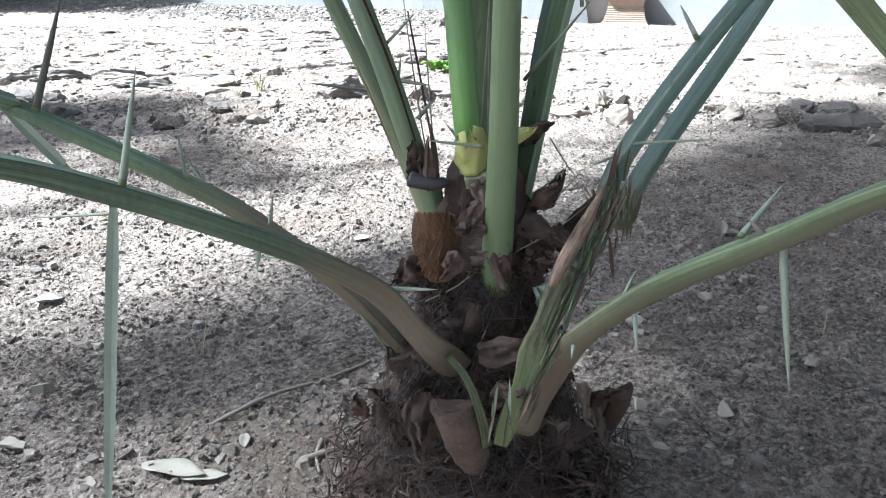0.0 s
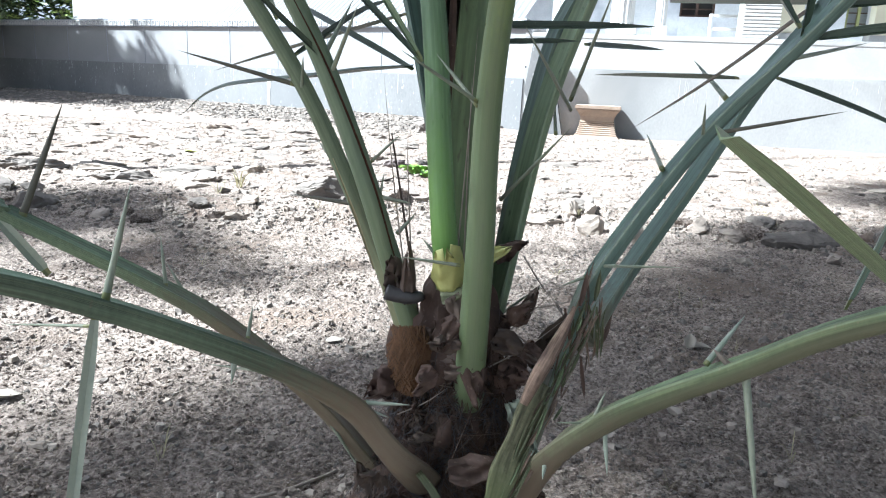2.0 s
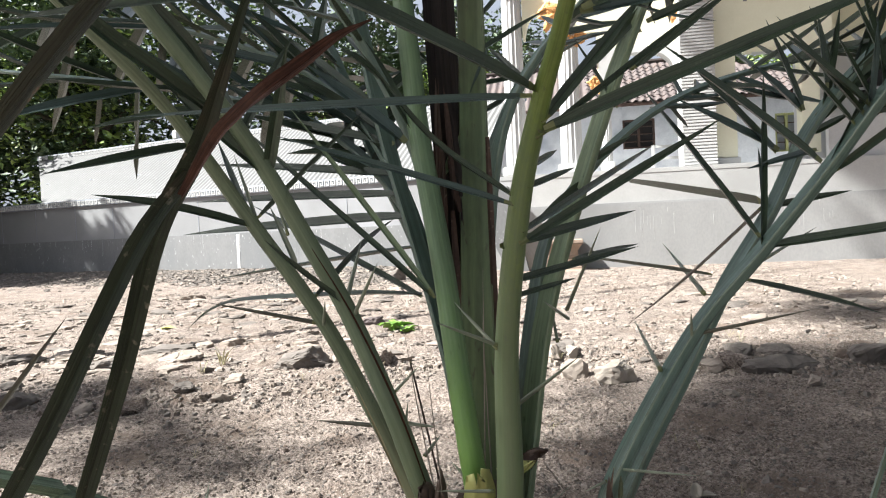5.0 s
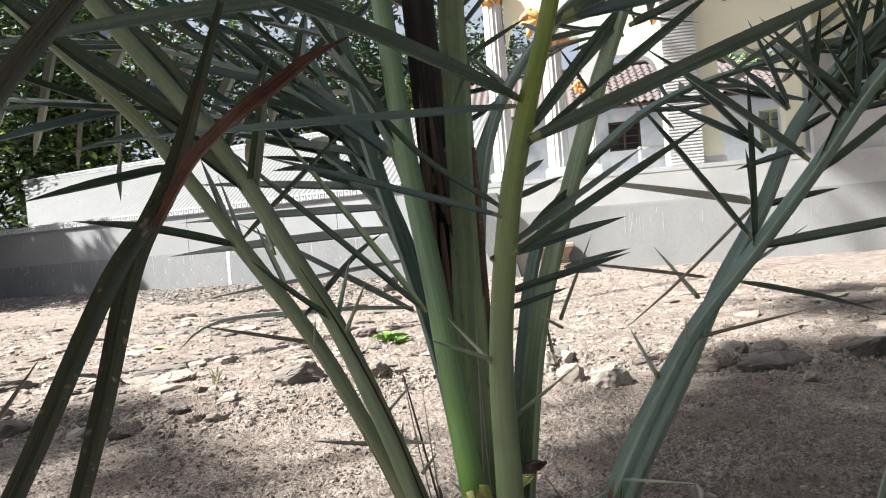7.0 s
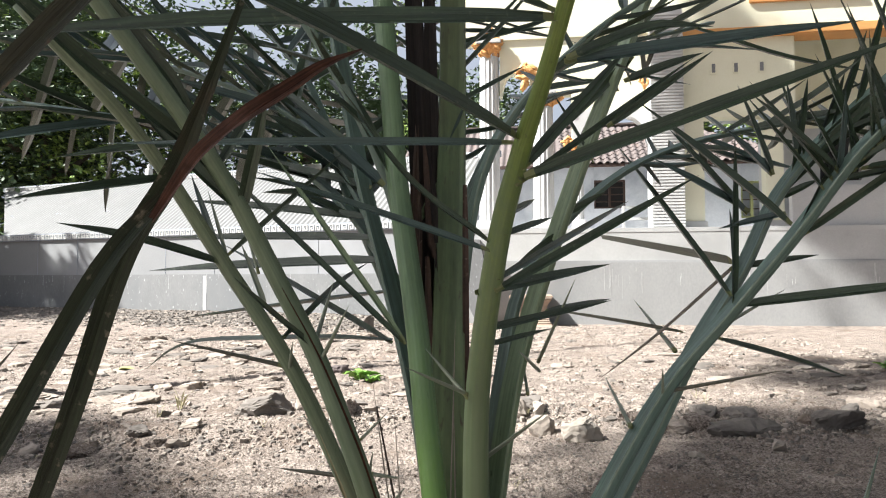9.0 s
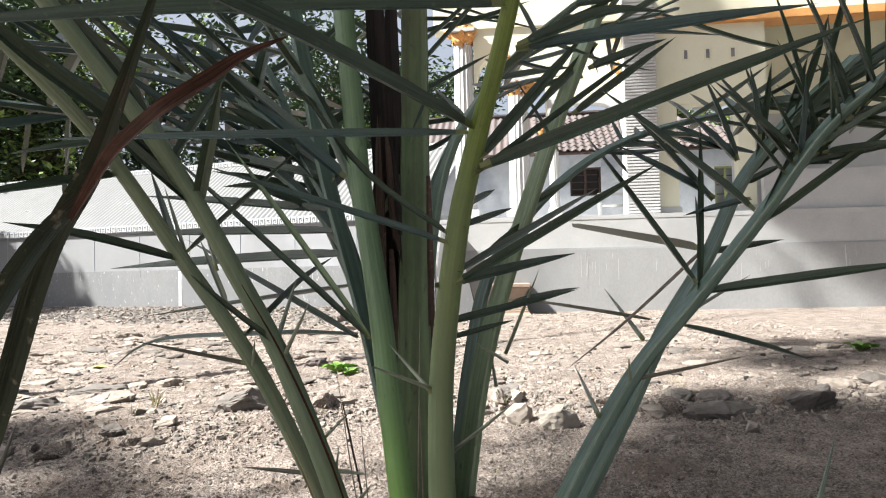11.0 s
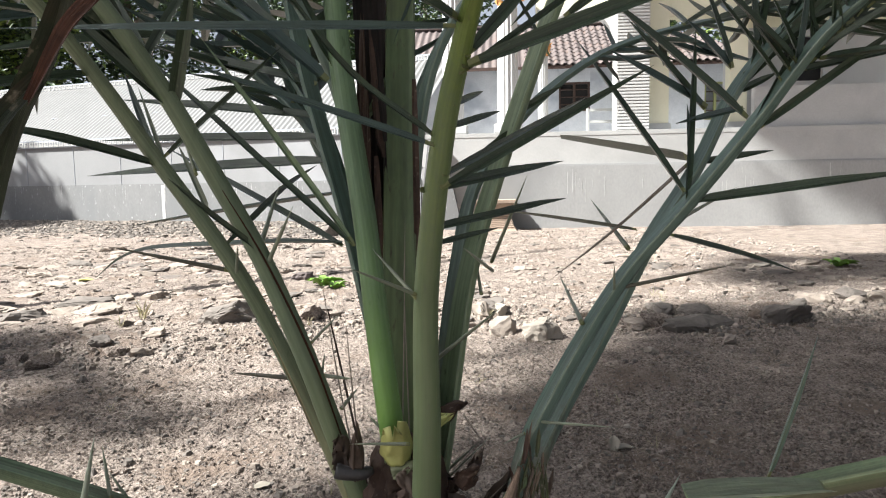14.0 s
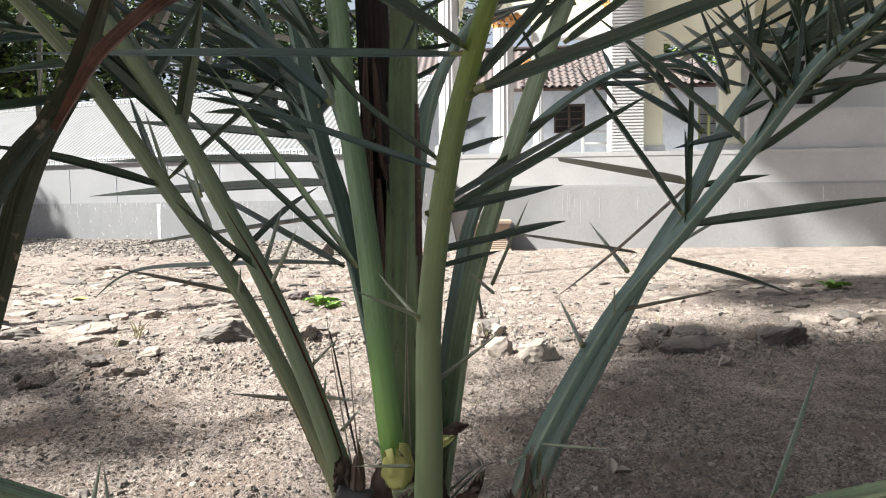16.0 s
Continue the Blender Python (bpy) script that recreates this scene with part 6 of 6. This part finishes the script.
strands(700, 51, chunk, husk_dark, "litter", 0.0042, "dark rotting scraps round the base")
strands(160, 52, chunk, husk_brown, "litter", 0.0032, "brown scraps round the base")
strands(70, 53, chunk, fibre_grey, "litter", 0.0026, "grey dry scraps round the base")
strands(40, 23, skirt, fibre_grey, "litter", 0.0014, "dry fibrous litter round the base")
strands(150, 26, skirt, husk_brown, "litter", 0.0018, "brown fibrous litter round the base")
strands(380, 27, skirt, husk_dark, "litter", 0.0016, "dark fibrous litter round the base")
net_v = []
for i in range(13):
    for j in range(13):
        u, v = i / 6 - 1, j / 6 - 1
        net_v.append((0.034 + 0.031 * u * (1 - 0.28 * v * v) - 0.004 * v, 0.943 - 0.030 * (1 - u * u) * (1 - 0.3 * v * v), 0.440 + 0.045 * v * (1 - 0.12 * u * u)))
net_f = [(i * 13 + j, i * 13 + j + 13, i * 13 + j + 14, i * 13 + j + 1) for i in range(12) for j in range(12)]
raw("fibre_sheath", net_v, net_f, husk_dark, True, palm, "brown sheath under woven fibre")
strands(330, 24, weave, fibre_tan, "woven_fibre", 0.00060, "orange-brown woven leaf-sheath fibre")

# ---- stones and loose things on the ground ----
def stone(x, y, w, d, h, material, seed, label, sink=0.35, turn=None, flat=0.0, group="stones in the yard", name="stone"):
    """An irregular stone, partly sunk in the soil. flat: how level its top is."""
    rng = random.Random(seed)
    bm = bmesh.new()
    tip = Vector((rng.uniform(-0.35, 0.35), rng.uniform(-0.35, 0.35), 1)).normalized()
    lid = 0.62 - 0.3 * flat
    for _ in range(22 if w > 0.06 else 12):
        c = Vector((rng.gauss(0, 1), rng.gauss(0, 1), rng.gauss(0, 1))).normalized() * rng.uniform(0.72, 1.22)
        over = c.dot(tip) - lid
        if over > 0:
            c -= tip * over * 0.93
        bm.verts.new((c.x * w / 2, c.y * d / 2, c.z * h / (1.35 - 0.4 * flat)))
    hull = bmesh.ops.convex_hull(bm, input=bm.verts[:])
    bmesh.ops.delete(bm, geom=list({e for e in hull["geom_interior"] + hull["geom_unused"] if isinstance(e, bmesh.types.BMVert)}), context="VERTS")
    if w > 0.05:
        bmesh.ops.triangulate(bm, faces=bm.faces[:])
        bmesh.ops.subdivide_edges(bm, edges=bm.edges[:], cuts=4 if w > 0.16 else 2, use_grid_fill=True)
        for _ in range(1 if w > 0.16 else 0):
            bmesh.ops.smooth_vert(bm, verts=bm.verts[:], factor=0.5, use_axis_x=True, use_axis_y=True, use_axis_z=True)
        k = min(w, h * 2.2)
        for v in bm.verts:
            v.co *= 1 + 0.22 * noise.noise(v.co * (2.6 / k) + Vector((seed, 0, 0))) + 0.16 * noise.noise(v.co * (7 / k) + Vector((0, seed, 0))) + 0.10 * noise.noise(v.co * (19 / k) + Vector((0, 0, seed)))
    else:
        bmesh.ops.bevel(bm, geom=bm.edges[:], offset=min(w, h) * 0.04, segments=1, affect="EDGES")
    me = bpy.data.meshes.new(name)
    bm.to_mesh(me)
    bm.free()
    me.materials.append(material)
    me.polygons.foreach_set("use_smooth", [False] * len(me.polygons))
    ob = new(name, me)
    ob.matrix_basis = pose(x, y, ground_height(x, y) + h * (0.5 - sink), rng.uniform(-7, 7), rng.uniform(-7, 7), turn if turn is not None else rng.uniform(0, 360))
    return tagged(ob, label, "stone", group)


GREY_STONE = "rough grey-brown stone half sunk in soil"
SLAB = "flat grey stone slab set in bare soil"
stone(-0.53, 4.62, 0.44, 0.30, 0.17, dark_rock, 1, "large dark stone at the edge of the stony ground", 0.38, 8, 0.6)
stone(-0.27, 4.66, 0.13, 0.11, 0.09, rock, 2, GREY_STONE, 0.3, 0, 0.5)
stone(1.31, 3.86, 0.23, 0.18, 0.14, pale_rock, 3, "pale angular stone lying on shaded soil", 0.22, 20, 0.5)
stone(1.13, 4.02, 0.20, 0.16, 0.13, rock, 4, GREY_STONE, 0.3, 0, 0.4)
stone(2.28, 3.82, 0.42, 0.24, 0.12, dark_rock, 5, "broad dark stone half sunk in soil", 0.35, -6, 0.6)
stone(2.90, 3.82, 0.36, 0.24, 0.14, dark_rock, 6, "broad dark stone half sunk in soil", 0.35, 4, 0.6)
stone(1.95, 3.95, 0.22, 0.16, 0.10, rock, 7, GREY_STONE, 0.35, 0, 0.5)
stone(2.28, 3.47, 0.10, 0.08, 0.06, rock, 8, "small rounded grey stone on bare soil", 0.2)
stone(1.75, 3.36, 0.09, 0.07, 0.04, pale_rock, 9, "small pale stone on bare soil", 0.25)
stone(-2.25, 5.50, 0.52, 0.34, 0.09, rock, 10, SLAB, 0.42, 10, 0.9)
stone(-1.62, 5.62, 0.46, 0.26, 0.08, dark_rock, 30, SLAB, 0.42, 16, 0.9)
stone(-1.20, 5.72, 0.30, 0.20, 0.07, rock, 31, SLAB, 0.42, -8, 0.9)
stone(-1.92, 5.05, 0.42, 0.26, 0.09, dark_rock, 11, SLAB, 0.42, 12, 0.9)
stone(-1.45, 5.10, 0.34, 0.24, 0.08, rock, 32, SLAB, 0.42, 4, 0.9)
stone(-2.75, 5.35, 0.5, 0.34, 0.12, dark_rock, 12, SLAB, 0.4, 5, 0.8)
stone(-0.05, 6.40, 0.26, 0.16, 0.10, clay_tile, 13, "broken red brick lying on stony soil", 0.3, 10, 0.8, name="brick_fragment")
stone(0.38, 11.3, 0.35, 0.25, 0.28, dark_rock, 14, "dark block standing near the wall", 0.2, 15, 0.7)
stone(4.28, 5.93, 0.40, 0.20, 0.05, pale_rock, 15, "thin pale stone plate on shaded soil", 0.3, -5, 0.9)
stone(0.425, 1.205, 0.032, 0.026, 0.030, pale_rock, 16, "small white pebble on dark soil", 0.25)
stone(0.597, 1.205, 0.042, 0.036, 0.026, pale_rock, 17, "small pale pebble on dark soil", 0.25)
stone(0.74, 1.70, 0.045, 0.035, 0.022, pale_rock, 18, "small pale pebble on dark soil", 0.3)
stone(0.447, 1.145, 0.055, 0.022, 0.022, rock, 19, "small lengthy grey stone on dark soil", 0.25, 25)
stone(0.53, 1.62, 0.10, 0.06, 0.02, pale_rock, 20, "thin pale stone flake on soil", 0.35, 15, 0.8)
stone(-0.315, 1.09, 0.035, 0.03, 0.024, rock, 24, "small grey pebble on soil", 0.3)
stone(-0.76, 1.51, 0.06, 0.03, 0.02, rock, 25, "small grey pebble on soil", 0.3, 10)
stone(-0.72, 1.14, 0.06, 0.05, 0.02, pale_rock, 26, "pale stone flake on soil", 0.4)
stone(0.87, 4.27, 0.30, 0.16, 0.09, rock, 27, GREY_STONE, 0.35, 5, 0.5)
stone(1.10, 4.42, 0.14, 0.14, 0.12, rock, 28, GREY_STONE, 0.3)
stone(1.24, 4.43, 0.12, 0.10, 0.11, pale_rock, 29, GREY_STONE, 0.3)
rng = random.Random(77)
for k in range(62):
    x = -3.4 + 7.6 * k / 62 + rng.uniform(-0.06, 0.06)
    y = 4.30 + 0.22 * math.sin(x * 1.7 + 0.4) - 0.10 * max(0, x - 0.6) + rng.uniform(-0.13, 0.18)
    if abs(x - 1.3) < 0.2 and y < 4.1 or abs(x + 0.45) < 0.3:
        continue
    w = 0.06 + 0.24 * rng.random() ** 1.6
    stone(x, y, w, w * rng.uniform(0.5, 0.9), w * rng.uniform(0.28, 0.42), rng.choice((rock, soil, dark_rock)), 100 + k, GREY_STONE, 0.42, None, 0.3, "stones along the ledge")
for k in range(250):
    x, y = rng.uniform(-5.5, 5.0), 4.6 + 5.6 * rng.random() ** 1.3
    if x > 0.5 and rng.random() < 0.55:
        x -= 3.5
    w = rng.uniform(0.10, 0.34) * (0.75 + 0.06 * (y - 4))
    stone(x, y, w, w * rng.uniform(0.4, 0.8), w * rng.uniform(0.10, 0.2) + 0.02, rng.choice((rock, rock, rock, dark_rock, dark_rock)), 400 + k, SLAB, 0.48, rng.uniform(-35, 35), 0.85, "flat stones of the yard")


def crumbs(count, seed, place, size, material, name, label):
    """Loose crumbs and chips lying on the soil, in one mesh."""
    rng = random.Random(seed)
    verts, faces = [], []
    ring = [(1, 0), (0.3, 0.95), (-0.8, 0.6), (-0.8, -0.6), (0.3, -0.95)]
    base = [(x, y, -0.5) for x, y in ring] + [(x * 0.72, y * 0.72, 0.75) for x, y in ring]
    tris = [(i, (i + 1) % 5, 5 + (i + 1) % 5, 5 + i) for i in range(5)] + [(5, 6, 7, 8, 9)]
    for _ in range(count):
        x, y = place(rng)
        s = size * min(1.7, math.exp(rng.gauss(-0.3, 0.55)))
        a, k = rng.uniform(0, math.tau), len(verts)
        z = ground_height(x, y) + s * 0.1
        fl = rng.uniform(0.3, 0.8) if size < 0.02 else rng.uniform(0.12, 0.4)
        for p in base:
            j = [1 + rng.uniform(-0.3, 0.3) for _ in range(3)]
            px, py = p[0] * j[0] * s, p[1] * j[1] * s * 0.8
            verts.append((x + px * math.cos(a) - py * math.sin(a), y + px * math.sin(a) + py * math.cos(a), z + p[2] * (j[2] + (rng.uniform(-0.5, 0.25) if p[2] > 0 else 0)) * s * fl))
        faces += [tuple(k + i for i in t) for t in tris]
    me = bpy.data.meshes.new(name)
    me.from_pydata(verts, [], faces)
    me.materials.append(material)
    return tagged(new(name, me), label, "gravel", kind="stuff")


def near(r):
    return (r.uniform(-1.4, 2.0), 0.85 + 2.6 * r.random() ** 1.2)


def middle(r):
    return (r.uniform(-2.4, 3.4), 1.0 + 3.6 * r.random())


def ledge(r):
    x = r.uniform(-3.2, 4.2)
    return (x, 4.22 + 0.25 * math.sin(x * 1.7) - 0.10 * max(0, x - 0.6) + r.gauss(0, 0.13))


def yard(r):
    return (r.uniform(-6, 6), 4.3 + 7 * r.random())


crumbs(34000, 31, near, 0.0040, soil, "soil_crumbs", "loose crumbs of grey-brown soil")
# dark_rock crumbs: shade of pits between crumbs put into their colour
crumbs(10000, 41, near, 0.0038, dark_rock, "soil_crumbs", "dark crumbs for the shaded pits of the soil")
crumbs(5200, 55, near, 0.0085, soil, "soil_crumbs", "clods of grey-brown soil")
crumbs(1600, 56, near, 0.0080, dark_rock, "soil_crumbs", "dark clods of soil")
crumbs(900, 42, near, 0.0032, pale_rock, "grit", "fine pale grit")
crumbs(5200, 32, middle, 0.0068, soil, "soil_crumbs", "loose crumbs of grey-brown soil")
crumbs(8000, 43, middle, 0.0068, dark_rock, "soil_crumbs", "dark crumbs for the shaded pits of the soil")
crumbs(900, 33, middle, 0.011, rock, "grit", "small grey stone chips")
crumbs(500, 36, middle, 0.009, pale_rock, "grit", "small pale stone chips")
crumbs(500, 48, middle, 0.014, dark_rock, "grit", "dark pebbles on the soil")
crumbs(420, 49, middle, 0.013, rock, "grit", "grey pebbles on the soil")
crumbs(420, 50, middle, 0.011, soil, "soil_crumbs", "clods of grey-brown soil")
crumbs(6000, 51, middle, 0.0075, soil, "soil_crumbs", "small clods of grey-brown soil")
crumbs(2000, 44, ledge, 0.015, rock, "rubble", "broken stones along the ledge")
crumbs(1300, 45, ledge, 0.015, dark_rock, "rubble", "dark broken stones along the ledge")
crumbs(8500, 34, yard, 0.022, rock, "rubble", "flat stone chips over the yard")
crumbs(3000, 46, yard, 0.025, soil, "rubble", "clods of dry soil over the yard")
crumbs(1600, 47, yard, 0.026, dark_rock, "rubble", "dark stone chips over the yard")
crumbs(800, 37, yard, 0.020, pale_rock, "rubble", "pale stone chips over the yard")


def by_wall(r):
    p = LONG_POSE @ Vector((r.uniform(-14.5, -0.3), -0.06 - abs(r.gauss(0, 1.0)), 0))
    return (p.x, p.y)


crumbs(13000, 35, by_wall, 0.048, dark_rock, "rubble", "broken stone rubble heaped along the wall")
crumbs(4000, 38, by_wall, 0.042, rock, "rubble", "grey stone rubble heaped along the wall")


def stick(pts, r, material, label, name="stick"):
    ring = [(math.cos(a * math.tau / 6), math.sin(a * math.tau / 6)) for a in range(6)]
    path = smooth_path(pts, 6)
    n = len(path) - 1
    rng = random.Random(len(pts) * 31 + int(pts[0][0] * 1000))
    v, f = sweep(path, [r * (1 - 0.35 * i / n) * rng.uniform(0.85, 1.15) for i in range(n + 1)], ring, Vector((0.1, 0.2, 1)))
    return tagged(raw(name, v, f, material), label, "stick", "fallen sticks")


def g(x, y, up=0.004):
    return (x, y, ground_height(x, y) + up)


stick([g(-0.375, 1.167), g(-0.285, 1.245, 0.006), g(-0.185, 1.327), g(-0.087, 1.411)], 0.0042, twig_grey, "thin dry grey stick lying on soil")
stick([g(-0.19, 1.045, 0.008), g(-0.13, 1.07, 0.010), g(-0.07, 1.085, 0.01)], 0.0055, twig_grey, "short knotty grey stick beside the palm")
stick([g(-0.16, 1.10, 0.006), g(-0.165, 1.06, 0.008), g(-0.155, 1.02)], 0.004, twig_grey, "short forked twig on soil")
stick([g(0.30, 1.10, 0.008), g(0.36, 1.07, 0.006), g(0.43, 1.06)], 0.003, twig_grey, "thin brown twig beside the palm")
stick([g(0.25, 1.70, 0.004), g(0.36, 1.78, 0.01), g(0.47, 1.80)], 0.003, twig_grey, "thin brown twig on soil")


def fallen_leaf(x, y, length, width, turn, material, label, cup=0.25, tilt=0.0, lift=0.003):
    """A dry leaf with a midrib fold and curled edges."""
    verts, faces, nu, nv = [], [], 4, 9
    for side in (0, -0.0012):
        for j in range(nv + 1):
            v = j / nv
            w = width / 2 * math.sin(math.pi * min(0.985, 0.03 + v * 0.96)) ** 0.8
            for i in range(nu + 1):
                u = i / nu * 2 - 1
                verts.append(((v - 0.5) * length, u * w, abs(u) ** 1.4 * w * cup * 2 + 0.12 * length * (v - 0.5) ** 2 + 0.02 * length * math.sin(v * 9 + u * 2) + side))
    m, off = nu + 1, (nu + 1) * (nv + 1)
    for j in range(nv):
        for i in range(nu):
            q = (j * m + i, j * m + i + 1, (j + 1) * m + i + 1, (j + 1) * m + i)
            faces += [q, tuple(off + k for k in q[::-1])]
    for j in range(nv):
        faces += [(j * m, off + j * m, off + (j + 1) * m, (j + 1) * m), (j * m + nu, (j + 1) * m + nu, off + (j + 1) * m + nu, off + j * m + nu)]
    ob = raw("fallen_leaf", verts, faces, material)
    ob.matrix_basis = pose(x, y, ground_height(x, y) + lift + math.sin(abs(radians(tilt))) * length / 2, 0, tilt, turn)
    return tagged(ob, label, "leaf", "fallen leaves")


fallen_leaf(-0.40, 1.045, 0.115, 0.040, -12, dry_leaf, "pale grey dry leaf lying on soil", 0.3)
fallen_leaf(-0.345, 1.03, 0.075, 0.026, 5, dry_leaf, "small pale dry leaf under another", 0.2)
fallen_leaf(-0.179, 2.178, 0.055, 0.045, 30, dry_leaf, "pale fallen leaf flat on soil", 0.1)
fallen_leaf(0.983, 2.19, 0.062, 0.04, 70, dry_leaf, "pale curled leaf standing on edge on soil", 0.5, -48)
fallen_leaf(1.01, 2.17, 0.07, 0.04, -5, dry_leaf, "pale curled leaf lying on soil", 0.3)
fallen_leaf(-1.997, 6.904, 0.17, 0.12, 10, yellow_leaf, "fresh yellow leaf on the stony ground", 0.25)
fallen_leaf(-0.026, 1.0, 0.055, 0.022, -30, husk_red, "small red-brown leaf beside the palm", 0.3, 0, 0.06)
fallen_leaf(-0.93, 1.70, 0.07, 0.04, 20, dry_leaf, "pale dry leaf on soil", 0.3)
fallen_leaf(-0.30, 1.12, 0.04, 0.02, 100, dry_leaf, "pale dry leaf scrap on soil", 0.3)


def weed(x, y, size, leaves, material, label, seed, upright=0.5, thin=0.3):
    rng = random.Random(seed)
    ob = thing("weed", g(x, y, 0), label, "weed", "weeds")
    for k in range(leaves):
        a = rng.uniform(0, math.tau)
        b = Vector(g(x + rng.uniform(-0.02, 0.02) * size * 5, y + rng.uniform(-0.02, 0.02) * size * 5, -0.002))
        t = b + Vector((math.cos(a), math.sin(a), upright * rng.uniform(0.5, 1.5))).normalized() * size * rng.uniform(0.6, 1.2)
        v, f = sweep(smooth_path([b, b.lerp(t, 0.5) + Vector((0, 0, size * 0.15)), t], 3), [size * thin / 2 * q for q in (0.3, 0.7, 0.95, 1, 0.8, 0.5, 0.05)], FOLD, Vector((0.1, 0.1, 1)))
        raw("leaf", v, f, material, False, ob)
    return ob


weed(0.13, 5.86, 0.17, 14, weed_green, "low bright green weed between stones", 1, 0.35, 0.45)
weed(4.85, 5.63, 0.15, 12, weed_green, "low green weed on shaded soil", 2, 0.3, 0.4)
weed(0.22, 5.75, 0.10, 8, weed_green, "low bright green weed between stones", 3, 0.35, 0.45)
TUFT = "thin tuft of dry grass on bare soil"
rng = random.Random(5)
for k in range(26):
    x, y = rng.uniform(-0.9, 1.7), rng.uniform(1.35, 3.6)
    weed(x, y, rng.uniform(0.035, 0.075), rng.randint(3, 7), dry_grass, TUFT, 50 + k, rng.uniform(0.5, 1.6), 0.035)
for k in range(6):
    x = rng.uniform(-2.5, 2.5)
    weed(x, 4.25 + rng.uniform(-0.1, 0.4), rng.uniform(0.07, 0.12), 8, dry_grass, TUFT, 90 + k, 1.2, 0.03)
weed(-1.05, 4.75, 0.14, 12, dry_grass, TUFT, 140, 1.2, 0.06)
